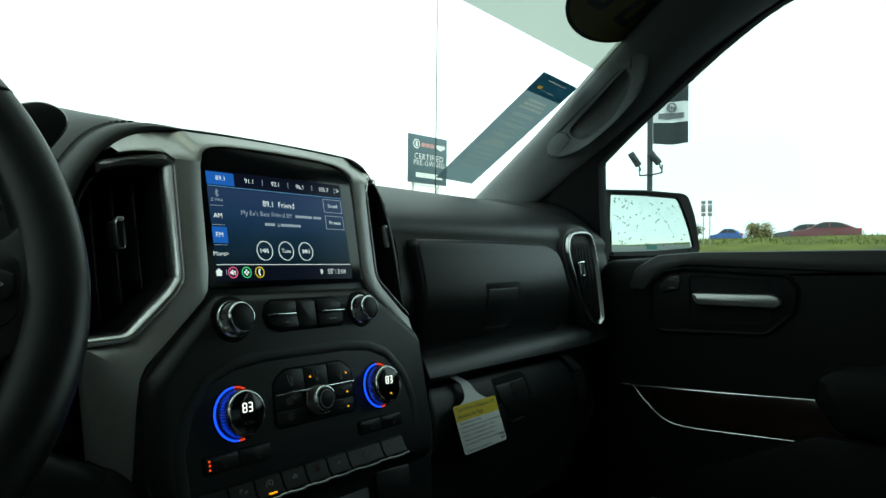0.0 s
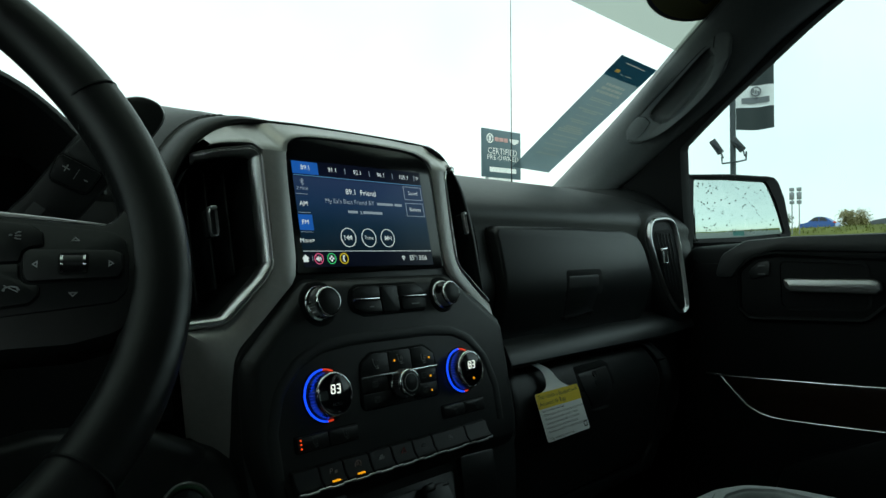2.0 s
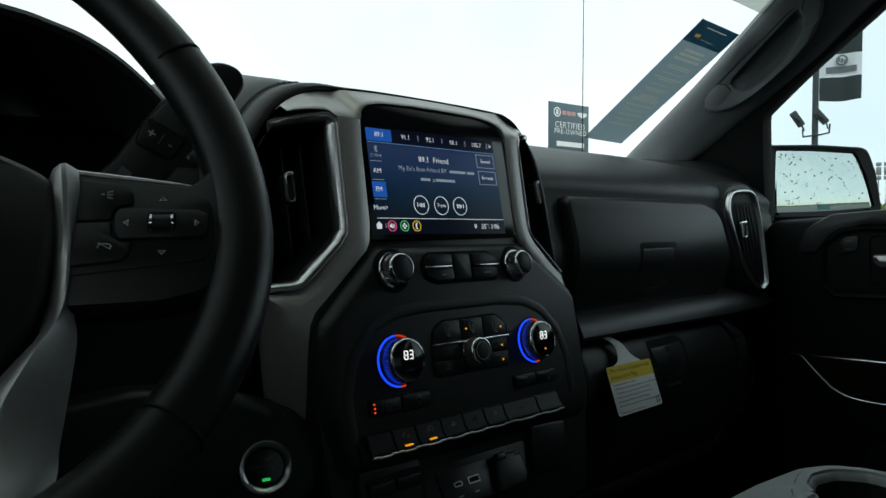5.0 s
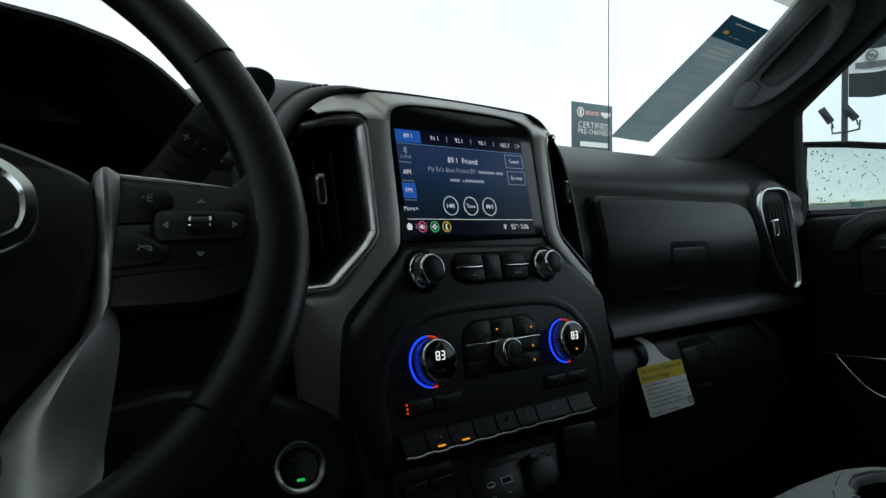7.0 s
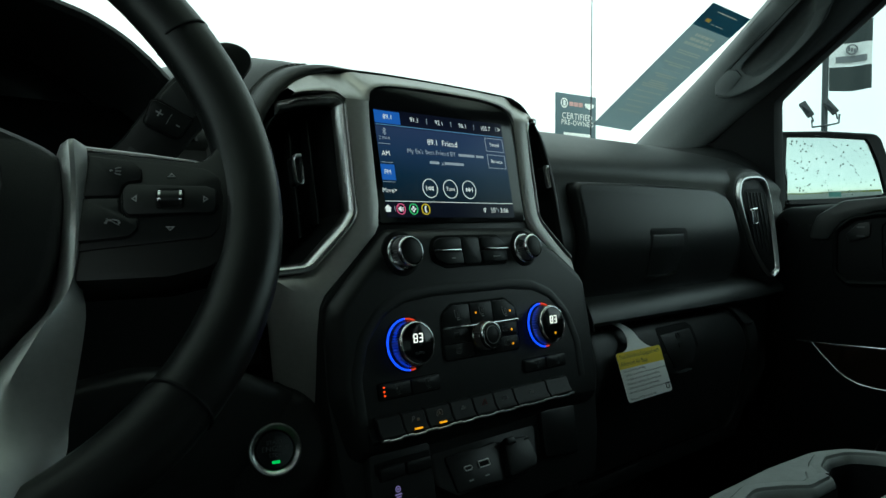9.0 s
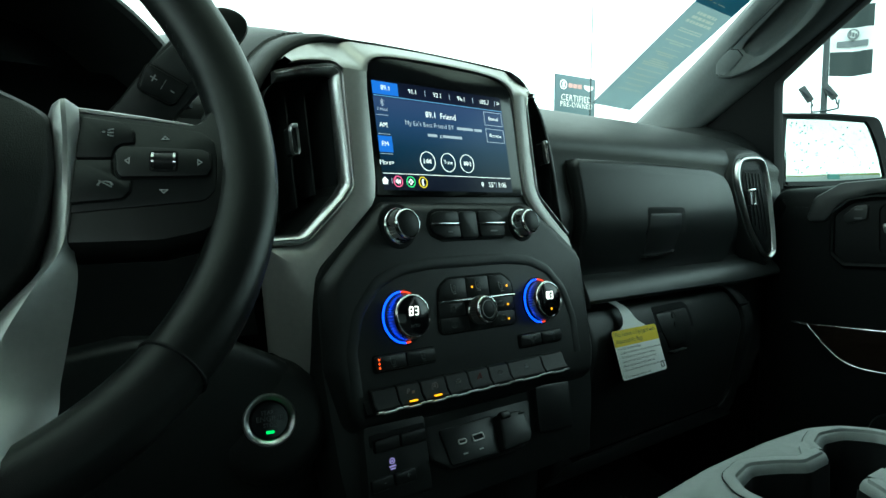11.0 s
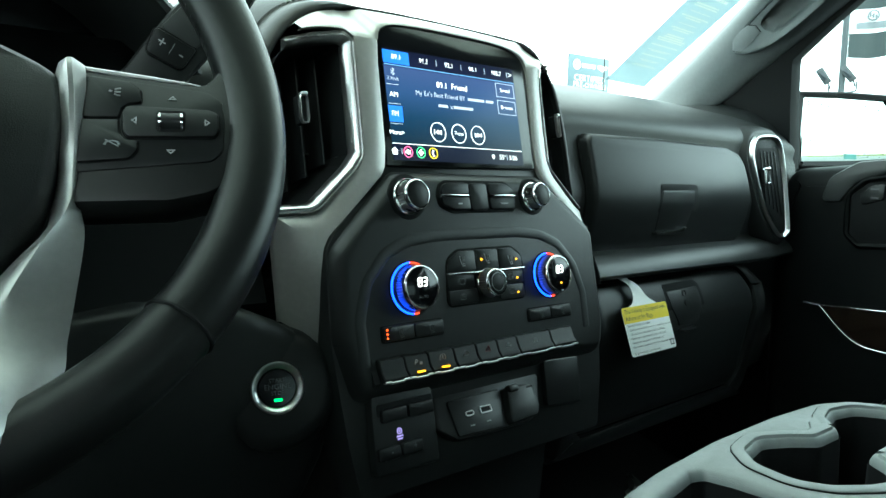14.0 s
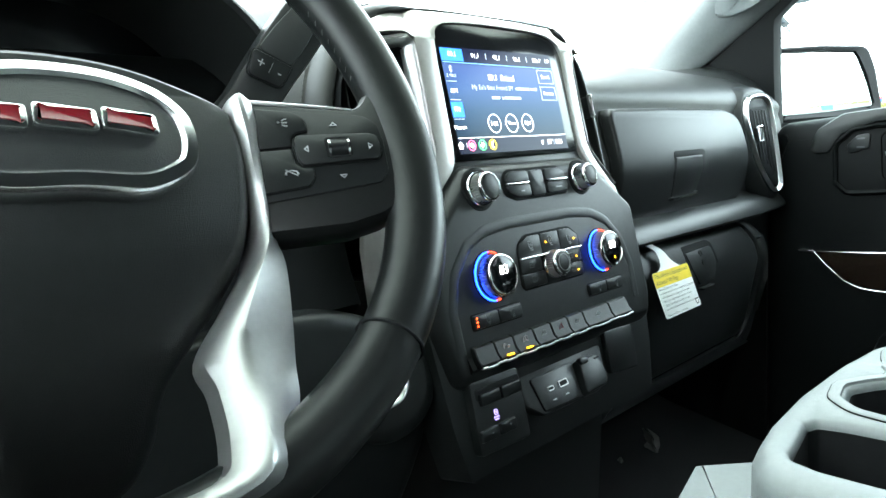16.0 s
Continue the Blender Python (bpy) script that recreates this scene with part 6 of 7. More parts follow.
wedge = fillet([(0.345, 0.275), (0.370, 0.1625), (0.390, 0.140), (0.405, 0.155), (0.400, 0.2375), (0.382, 0.350), (0.357, 0.375), (0.340, 0.3625)], 0.006, 3)


def on_rim(s, t, lift=0.0):
    """A point on the moulding of the handle."""
    k = min((j / 40 for j in range(2, 41)), key=lambda q: min((a - s) ** 2 + ((b - t) * 0.6) ** 2 for a, b in between(q)))
    return pillar_at(s, t, moulded(k, t) + lift)


bm = bmesh.new()
rings(bm, [[on_rim(*q, lift) for q in offset(wedge, d)] for d, lift in ((0.0018, -0.003), (0.0018, 0.0004), (0.0, 0.0006), (-0.003, 0.0006))], cap1=True)
part("cover_gap", bm, RUBBER, pillar)
bm = bmesh.new()
rings(bm, [[on_rim(*q, lift) for q in offset(wedge, d)] for d, lift in ((0.0, 0.0004), (-0.0004, 0.0016), (-0.0025, 0.0021), (-0.0055, 0.0023))], cap1=True)
part("screw_cover", bm, PILLAR, pillar)
for line in ([(0.405, 0.1625), (0.44, 0.155), (0.475, 0.1625), (0.53, 0.180), (0.595, 0.1875), (0.612, 0.20)], [(0.640, 0.19), (0.606, 0.28)]):
    part("handle_seam", tube([on_rim(v.x, v.y, 0.0004) for v in smooth_line([Vector((a, b, 0)) for a, b in line], 5)], 0.0007, 5), RUBBER, pillar)

# ---- front passenger door ----
door = thing("car_door", (0.93, -0.45, 0.65), "closed black front passenger door with wood trim strip", "car door")
DOOR = frame_of((0.905, 0, 0), (0, -1, 0), (-1, 0, 0))


def dpt(y, z):
    return (-y, z)


panel = fillet([dpt(0.085, 0.66), dpt(0.085, 1.25), dpt(0.06, 1.315), dpt(-0.13, 1.329), dpt(-0.45, 1.338), dpt(-0.93, 1.345), dpt(-0.93, 0.66)], [0, 0.02, 0.03, 0.05, 0, 0.02, 0], 4)
bm = bmesh.new()
rings(bm, [[DOOR @ Vector((x, y, h)) for x, y in offset(panel, d)] for d, h in ((0.0, -0.07), (0.0, -0.030), (-0.006, -0.012), (-0.018, -0.003), (-0.035, 0.0))], cap0=True, cap1=True)
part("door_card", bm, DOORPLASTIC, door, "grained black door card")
up = fillet([dpt(0.00, 1.255), dpt(-0.015, 1.300), dpt(-0.060, 1.327), dpt(-0.14, 1.3335), dpt(-0.92, 1.347), dpt(-0.92, 1.296), dpt(-0.40, 1.300), dpt(-0.31, 1.3015), dpt(-0.115, 1.3075), dpt(-0.06, 1.290), dpt(-0.035, 1.255)], [0.01, 0.02, 0.03, 0.02, 0, 0, 0.02, 0.02, 0.02, 0.02, 0.01], 4)
bm = prism(up, -0.03, 0.0065, DOOR, 0.0062)
part("upper_roll", bm, PAD, door, "padded upper edge of the door")
hb = fillet([dpt(-0.045, 1.272), dpt(-0.075, 1.297), dpt(-0.115, 1.304), dpt(-0.295, 1.295), dpt(-0.312, 1.270), dpt(-0.306, 1.225), dpt(-0.262, 1.184), dpt(-0.068, 1.178), dpt(-0.046, 1.198)], [0.02, 0.02, 0.02, 0.02, 0.02, 0.03, 0.03, 0.015, 0.015], 5)
part("handle_surround", sweep(hb, [(0.002, -0.004), (0.0015, 0.006), (-0.002, 0.009), (-0.006, 0.006), (-0.008, -0.004)], DOOR), DOORPLASTIC, door)
part("handle_recess", prism(offset(hb, -0.006), -0.006, 0.0015, DOOR, 0.0005), HOLE, door)
inr = fillet([dpt(-0.118, 1.292), dpt(-0.262, 1.286), dpt(-0.268, 1.205), dpt(-0.122, 1.200)], 0.014, 4)
part("pull_cup", sweep(inr, [(0.002, 0.001), (0.002, 0.0045), (-0.003, 0.0045), (-0.004, 0.001)], DOOR), DOORPLASTIC, door)
hd = fillet([dpt(-0.130, 1.2565), dpt(-0.272, 1.2585), dpt(-0.284, 1.253), dpt(-0.286, 1.240), dpt(-0.278, 1.2330), dpt(-0.142, 1.2335), dpt(-0.134, 1.242)], [0.004, 0.008, 0.006, 0.006, 0.008, 0.006, 0.006], 4)
bm = prism(hd, 0.004, 0.022, DOOR, 0.007)
part("door_handle", bm, SPOKE_SILVER, door, "satin chrome inner door handle")
sw = fillet([dpt(-0.066, 1.268), dpt(-0.085, 1.286), dpt(-0.106, 1.289), dpt(-0.104, 1.262), dpt(-0.070, 1.252)], 0.005, 3)
lk = part("lock_switch", prism(sw, 0.0, 0.0055, DOOR, 0.0015), SATIN_BLACK, door)
for z in (1.2795, 1.2640):
    part("switch_mark", prism(rect(0.090, z, 0.013, 0.003), 0.0054, 0.0058, DOOR, 0), ICON_FAINT, lk)
tri = [dpt(-0.013, 1.067), dpt(-0.20, 1.0725), dpt(-0.353, 1.079), dpt(-0.60, 1.092), dpt(-0.60, 0.99), dpt(-0.353, 1.004), dpt(-0.20, 1.000), dpt(-0.110, 1.000), dpt(-0.070, 1.0125), dpt(-0.038, 1.040)]
part("wood_strip", prism(tri, -0.004, 0.004, DOOR, 0.001), WOODTRIM, door, "dark glossy wood inlay")
part("chrome_line", tube([DOOR @ Vector((x, y, 0.0048)) for x, y in tri[:4]], 0.0012, 8), CHROME, door)
part("chrome_line", tube([DOOR @ Vector((x, y, 0.0050)) for x, y in [(v.x, v.y) for v in smooth_line([Vector((*q, 0)) for q in [tri[0]] + tri[:4:-1]], 5)]], 0.0009, 8), CHROME, door)
part("chrome_tip", prism(fillet([dpt(0.016, 1.0665), dpt(-0.014, 1.0645), dpt(-0.016, 1.0695), dpt(0.014, 1.0700)], 0.001), 0.0, 0.0065, DOOR, 0.001), CHROME, door)
arm = fillet([dpt(-0.345, 1.085), dpt(-0.345, 1.128), dpt(-0.375, 1.146), dpt(-0.92, 1.165), dpt(-0.92, 1.04), dpt(-0.38, 1.035)], [0.02, 0.02, 0.03, 0, 0, 0.03], 5)
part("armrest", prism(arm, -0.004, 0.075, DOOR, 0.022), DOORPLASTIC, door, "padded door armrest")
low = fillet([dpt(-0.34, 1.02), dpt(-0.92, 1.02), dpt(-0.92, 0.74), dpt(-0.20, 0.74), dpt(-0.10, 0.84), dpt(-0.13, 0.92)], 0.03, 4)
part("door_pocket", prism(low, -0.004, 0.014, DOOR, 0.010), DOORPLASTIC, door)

# ---- door mirror outside ----
mirror = thing("door_mirror", (1.17, 0.06, 1.33), "black door mirror beaded with rain drops", "door mirror")
MIR = frame_of((1.172, 0.049, 1.412), (0.866, -0.5, 0.0), (-0.5, -0.866, 0.150))
mo = fillet([(-0.1262, -0.079), (-0.1250, -0.035), (-0.1125, 0.0575), (-0.02, 0.0590), (0.087, 0.0565), (0.1075, 0.006), (0.1205, -0.065), (0.0, -0.0745)], [0.006, 0.05, 0.008, 0.1, 0.016, 0.05, 0.008, 0.1], 5)
ho = fillet([(-0.139, -0.092), (-0.139, 0.0665), (-0.0143, 0.0710), (0.1150, 0.0680), (0.1305, 0.015), (0.1365, -0.0695), (0.120, -0.088)], [0.02, 0.012, 0.2, 0.024, 0.08, 0.012, 0.02], 5)
bm = bmesh.new()
rings(bm, [[MIR @ Vector((x, y, h)) for x, y in offset(ho, d)] for d, h in ((-0.045, -0.10), (-0.012, -0.085), (0.0, -0.05), (0.001, 0.0), (-0.001, 0.004), (-0.004, 0.0045))], cap0=True)
inner, outer = even(offset(mo, 0.001), 90), even(offset(ho, -0.004), 90)
sh = min(range(90), key=lambda k: sum((outer[(i + k) % 90][0] - inner[i][0]) ** 2 + (outer[(i + k) % 90][1] - inner[i][1]) ** 2 for i in range(90)))
outer = outer[sh:] + outer[:sh]
rings(bm, [[MIR @ Vector((*q, 0.0045)) for q in outer], [MIR @ Vector((*q, 0.001)) for q in inner], [MIR @ Vector((*q, -0.02)) for q in inner]])
part("housing", bm, RUBBER, mirror, "black plastic mirror housing")
part("amber_repeater", prism(rect(0.105, 0.0725, 0.020, 0.008, 0.003), -0.05, -0.02, MIR, 0.002), surface("amber_plastic", (0.55, 0.16, 0.03), 0.2, wear=30), mirror, "small amber lamp on the mirror head")
GLS = MIR @ pose(0, 0, 0.002)
MARK_GREY = surface("etched_grey", (0.30, 0.33, 0.32), 0.5, wear=60)
glass = part("mirror_glass", prism(mo, -0.012, -0.004, GLS, 0.001), MIRROR, mirror)
rng = random.Random(4)
drops = bmesh.new()
for k in range(150):
    x, y = rng.uniform(-0.116, 0.100), rng.uniform(-0.066, 0.052)
    r = rng.choice((0.0006, 0.0008, 0.0011, 0.0011, 0.0015, 0.0019))
    lathe([(r, 0.0), (r * 0.8, r * 0.45), (0.0, r * 0.7)], at(GLS, x, y, -0.0041), 8, drops, cap=False)
DROP = surface("rain_drop", (0.10, 0.12, 0.115), 0.05, vary=0.1, wear=60)
tagged(part("rain_drops", drops, DROP, glass, "scattered rain drops on the mirror"), kind="stuff")
for words, y in (("OBJECTS IN MIRROR ARE CLOSER", -0.0595), ("THAN THEY APPEAR", -0.0665)):
    lettering("warning_text", words, 0.0062, at(GLS, 0.010, y, -0.0037, 3), MARK_GREY, glass, space=1.08)
TEAL = surface("teal_label", (0.03, 0.16, 0.14), 0.4, wear=40)
part("teal_label", prism(rect(-0.006, -0.0655, 0.030, 0.0105), -0.0041, -0.0036, GLS, 0), TEAL, glass)
part("mirror_arm", prism(rect(-0.10, -0.105, 0.10, 0.06, 0.02), -0.09, -0.01, MIR, 0.01), RUBBER, mirror)

# ---- stickers on the windscreen ----
stick = thing("windscreen_sticker", tuple(ws(0.76, 0.22)), "long translucent teal warranty sticker on the windscreen", "sticker")
FILM = film_mat("teal_film", (0.225, 0.285, 0.305), 0.55)
FILM_DARK = film_mat("dark_teal_film", (0.04, 0.12, 0.17), 0.30)
PRINT = film_mat("pale_print", (0.40, 0.40, 0.36), 0.55)
PRINT_GOLD = film_mat("gold_print", (0.50, 0.33, 0.10), 0.35)
TLc, TRc, BLc = Vector((0.652, 0.060)), Vector((0.790, 0.062)), Vector((0.728, 0.357))


def sp(u, v, lift=0.002):
    """A point on the sticker: u across, v down, both 0 to 1."""
    q = TLc + (TRc - TLc) * u + (BLc - TLc) * v
    return ws(q.x, q.y, lift)


def strips(rows, film, body_name, v0, v1):
    """A film with its printed words let into it: rows of (v, height, [(u0, u1)], print)."""
    body = bmesh.new()
    def add(bm, a, b, c, d):
        if b - a > 1e-4 and d - c > 1e-5:
            rings(bm, [[sp(a, c, h), sp(b, c, h), sp(b, d, h), sp(a, d, h)] for h in (0.002, 0.0024)], cap0=True, cap1=True)
    at_v = v0
    for v, h, words, mat in rows:
        add(body, 0, 1, at_v, v)
        u, text = 0.0, bmesh.new()
        for a, b in words:
            add(body, u, a, v, v + h)
            add(text, a, b, v, v + h)
            u = b
        add(body, u, 1, v, v + h)
        part("text_line", text, mat, stick)
        at_v = v + h
    add(body, 0, 1, at_v, v1)
    part(body_name, body, film, stick)


rng = random.Random(7)


def words(w, size):
    out, u = [], 0.5 - w
    while u < 0.5 + w:
        k = min(0.5 + w, u + rng.uniform(1.2, 3.4) * size * 2.2)
        out.append((u, k))
        u = k + size * 0.9
    return out


strips([(0.030, 0.008, words(0.26, 0.012), PRINT), (0.085, 0.022, [(0.16, 0.28)], PRINT_GOLD), (0.108, 0.004, [(0.34, 0.42), (0.47, 0.66)], PRINT)], FILM_DARK, "sticker_head", 0.0, 0.145)
rows, v = [], 0.185
for size, count in ((0.018, 3), (0.009, 2), (0.005, 1), (0.009, 2), (0.005, 1), (0.009, 2), (0.009, 4), (0.009, 1), (0.005, 2), (0.009, 1), (0.005, 2), (0.005, 2)):
    for k in range(count):
        rows.append((v, size, words(rng.uniform(0.18, 0.34), size), PRINT))
        v += size * 1.75
    v += 0.027
strips(rows, FILM, "sticker_body", 0.1455, 1.0)
oval = thing("oval_sticker", tuple(ws(0.63, -0.09)), "yellow and black oval sticker high on the windscreen", "sticker")
OV_Y, OV_K = film_mat("yellow_film", (0.20, 0.17, 0.01), 0.05), film_mat("black_film", (0.012, 0.013, 0.012), 0.04)


def oval_patch(name, pts, lift, mat):
    bm = bmesh.new()
    rings(bm, [[ws(0.632 + x, -0.098 + y / 1.141, h) for x, y in pts] for h in (lift, lift + 0.0004)], cap0=True, cap1=True)
    return part(name, bm, mat, oval)


oval_patch("oval_border", circle(0, 0, 0.148, 40, 0.088), 0.002, OV_K)
oval_patch("oval_field", circle(0, 0, 0.140, 40, 0.081), 0.0028, OV_Y)
for cx, cy, w, h in ((-0.055, 0.028, 0.05, 0.014), (-0.035, 0.010, 0.016, 0.036), (-0.055, -0.022, 0.055, 0.013), (0.045, 0.028, 0.05, 0.014), (0.062, 0.002, 0.016, 0.05), (0.028, 0.002, 0.016, 0.05), (0.045, -0.026, 0.05, 0.013)):
    oval_patch("oval_mark", rect(cx, cy, w, h, 0.005), 0.0036, OV_K)

# ---- hang tag on the glovebox ----
tag = thing("hang_tag", (0.36, 0.0, 1.09), "white and yellow air bag warning card hanging from glovebox", "warning tag")
TAG = frame_of((0.3095, -0.0135, 1.055), (0.101, -0.005, 0.002), (0.02, -0.94, 0.335))
bm = prism(rect(0.0550, 0.0330, 0.109, 0.0645, 0.004), 0.0, 0.0006, TAG, 0.0001)
card = part("card", bm, PAPER, tag)
part("yellow_band", prism(fillet([(0.0005, 0.0440), (0.1095, 0.0440), (0.1095, 0.06525), (0.0005, 0.06525)], [0, 0, 0.004, 0.004]), 0.0005, 0.00085, TAG, 0), PAPER_YELLOW, card)
neck = bmesh.new()
na = [(0.012, 0.0635), (0.0276, 0.0679), (0.0359, 0.0739), (0.0395, 0.0845), (0.0353, 0.0959), (0.0205, 0.1040), (0.014, 0.1065)]
nb = [(0.092, 0.0635), (0.0757, 0.0715), (0.0664, 0.0794), (0.0600, 0.0896), (0.0522, 0.0967), (0.0404, 0.1030), (0.034, 0.1075)]
na, nb = ([(v.x, v.y) for v in smooth_line([Vector((*q, 0)) for q in c], 4)] for c in (na, nb))
loft([[TAG @ Vector((x + (x2 - x) * t, y + (y2 - y) * t, 0.0001 + 0.25 * max(0, y - 0.09) * (y - 0.06) - 0.10 * max(0, y - 0.062))) for t in (0, 0.5, 1)] for (x, y), (x2, y2) in zip(na, nb)], 0.0006, neck)
part("hook", neck, PAPER, tag)
for k, (s, size) in enumerate((("This Vehicle is Equipped with", 0.0084), ("Advanced Air Bags", 0.0084))):
    lettering("tag_text", s, size, at(TAG, 0.005, 0.0592 - 0.0090 * k, 0.0010), INK, card, "LEFT")
for k, s in enumerate(("Even with Advanced Air Bags", "• Children can be killed or seriously injured by the air bag", "• The back seat is the safest place for children.", "• Never put a rear facing child seat in the front.", "• Always use seat belts and child restraints.", "• See owner's manual for more information about air bags.", "To be removed by customer only.")):
    lettering("tag_text", s, 0.0045, at(TAG, 0.006, 0.0408 - 0.0056 * k - (0.003 if k == 6 else 0), 0.0009), INK, card, "LEFT")
part("tag_mark", sweep(rect(0.1010, 0.0090, 0.008, 0.008), [(0, 0.0005), (0, 0.0009), (-0.0012, 0.0009), (-0.0012, 0.0005)], TAG), INK, card)

# ---- fold-down centre armrest with cup holders ----
arm = thing("cup_holder_console", (0.02, -0.5, 0.95), "light grey fold-down console with two cup holders", "console")
ZT = 1.110
plan = [(-0.176, -0.365), (-0.166, -0.324), (-0.137, -0.308), (-0.092, -0.301), (-0.024, -0.297), (0.057, -0.299), (0.12, -0.306), (0.152, -0.322), (0.166, -0.36), (0.168, -0.80), (-0.18, -0.80)]
plan = offset(fillet(plan, [0.04, 0.03, 0.05, 0.1, 0.1, 0.1, 0.05, 0.03, 0.04, 0.03, 0.03], 5), -0.008)
FL = Matrix.Translation((0, 0, ZT))
# top surface with openings, built as bands round each opening
bin_o = fillet([(-0.154, -0.345), (-0.148, -0.327), (-0.138, -0.3215), (-0.086, -0.3135), (-0.074, -0.318), (-0.0695, -0.337), (-0.068, -0.366), (-0.060, -0.41), (-0.052, -0.56), (-0.158, -0.56)], [0.02, 0.008, 0.01, 0.006, 0.008, 0.02, 0.03, 0.05, 0.02, 0.02], 8)
cup_o = fillet([(-0.0515, -0.362), (-0.046, -0.337), (-0.029, -0.3205), (0.001, -0.3155), (0.022, -0.327), (0.036, -0.3385), (0.0665, -0.340), (0.080, -0.328), (0.105, -0.3225), (0.130, -0.329), (0.144, -0.350), (0.141, -0.382), (0.118, -0.400), (0.086, -0.396), (0.062, -0.378), (0.034, -0.376), (0.022, -0.391), (0.0, -0.402), (-0.024, -0.392), (-0.043, -0.378)], [0.02, 0.02, 0.02, 0.02, 0.03, 0.01, 0.006, 0.02, 0.02, 0.02, 0.02, 0.02, 0.02, 0.02, 0.006, 0.006, 0.02, 0.02, 0.02, 0.02], 8)
bm = bmesh.new()
geo = []
for pts in (plan, bin_o, cup_o):
    vs = [bm.verts.new(FL @ Vector((x, y, 0))) for x, y in pts]
    geo += [bm.edges.new((vs[i], vs[(i + 1) % len(vs)])) for i in range(len(vs))]
bmesh.ops.triangle_fill(bm, use_beauty=True, edges=geo)
holes = []
for f in bm.faces:
    c = f.calc_center_median()
    if inside(c.x, c.y, bin_o) or inside(c.x, c.y, cup_o):
        holes.append(f)
bmesh.ops.delete(bm, geom=holes, context="FACES_ONLY")
rings(bm, [[FL @ Vector((x, y, h)) for x, y in offset(plan, d)] for d, h in ((0.0, 0.0), (0.006, -0.0015), (0.011, -0.006), (0.014, -0.014), (0.0145, -0.05), (0.012, -0.12))], cap1=True)
for pts, deep in ((bin_o, 0.075), (cup_o, 0.07)):
    rings(bm, [[FL @ Vector((x, y, h)) for x, y in offset(pts, d)] for d, h in ((0.0, 0.0), (-0.002, -0.0015), (-0.0035, -0.005), (-0.004, -deep))], cap1=True)
part("armrest_body", bm, GREY_PLASTIC, arm, smooth=50)
# near-black skin over the grey walls stands in for shade in both openings
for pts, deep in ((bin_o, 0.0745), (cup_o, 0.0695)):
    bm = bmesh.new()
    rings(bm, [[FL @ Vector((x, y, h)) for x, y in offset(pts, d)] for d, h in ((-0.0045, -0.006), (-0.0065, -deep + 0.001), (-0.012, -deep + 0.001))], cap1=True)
    part("holder_shade", bm, HOLE, arm)
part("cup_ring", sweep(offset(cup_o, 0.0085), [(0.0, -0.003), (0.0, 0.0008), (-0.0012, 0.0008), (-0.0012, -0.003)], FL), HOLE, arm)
part("cup_step", sweep(offset(cup_o, 0.0078), [(0.0, -0.003), (0.0, 0.0012), (-0.0015, 0.0020), (-0.0075, 0.0018), (-0.0085, -0.001)], FL), GREY_PLASTIC, arm)
# grey cover in front of it
base = thing("seat_cover_panel", (-0.10, -0.26, 0.98), "light grey plastic cover in front of the armrest", "cover panel")
bm = prism(fillet([(-0.230, -0.278), (-0.155, -0.2555), (-0.083, -0.2385), (-0.052, -0.268), (-0.03, -0.30), (-0.05, -0.36), (-0.24, -0.36)], [0.02, 0.02, 0.006, 0.02, 0.02, 0.02, 0.02]), 1.03, 1.060, None, 0.008)
part("cover", bm, GREY_PLASTIC, base)
bm = prism(fillet([(-0.30, -0.34), (0.24, -0.34), (0.24, -0.95), (-0.30, -0.95)], 0.05), 0.62, 0.985, None, 0.02)
part("seat_base", bm, HOLE, base)
# crumpled plastic in the footwell
crumple = thing("plastic_scrap", (0.70, 0.25, 0.66), "crumpled clear plastic scrap on the footwell carpet", "plastic scrap")
rng = random.Random(11)
FOIL = surface("clear_plastic", (0.22, 0.22, 0.21), 0.12, wear=40)
for a, b, wide, rough in (((0.786, 0.301), (0.690, 0.212), 0.020, 0.006), ((0.622, 0.256), (0.606, 0.244), 0.006, 0.003)):
    bm = bmesh.new()
    a, b = Vector((*a, 0.668)), Vector((*b, 0.662))
    rowz = []
    for i in range(9):
        t = i / 8
        w = wide * math.sin(math.pi * (0.08 + 0.84 * t)) ** 1.3
        rowz.append([a.lerp(b, t) + Vector((0.75, -0.65, 0)) * w * (q + rng.uniform(-0.15, 0.15)) + Vector((0, 0, 0.004 + rng.uniform(0, rough) + (0.012 if q == 0 else 0) * w / 0.02)) for q in (-1, -0.4, 0, 0.5, 1)])
    loft(rowz, 0.0008, bm)
    part("scrap", bm, FOIL, crumple, smooth=10)
# ---- outdoors ----
ASPHALT = surface("wet_asphalt", (0.05, 0.052, 0.055), 0.55, grain=0.6, scale=60, vary=0.25, wear=0.6)
GRASS = surface("autumn_grass", (0.115, 0.125, 0.03), 0.9, spec=0.1, grain=0.8, scale=30, vary=0.4, wear=0.5)
BARK = surface("tree_bark", (0.07, 0.055, 0.042), 0.9, grain=0.6, scale=40, wear=3)
LEAVES = [surface("olive_leaves", (0.17, 0.15, 0.055), 0.7, vary=0.35, wear=2), surface("dull_green_leaves", (0.09, 0.11, 0.05), 0.7, vary=0.35, wear=2)]
STEEL = surface("dark_painted_steel", (0.045, 0.055, 0.058), 0.45, metal=0.2, wear=4)
GALV = surface("galvanised_steel", (0.3, 0.31, 0.32), 0.5, metal=0.7, wear=5)
# slate raised in colour to stand in for haze over the board
SIGN_DARK = surface("hazed_slate_sign", (0.075, 0.12, 0.145), 0.4, vary=0.08, wear=1)
WHITE = surface("white_paint", (0.8, 0.8, 0.79), 0.4, vary=0.04, wear=2)
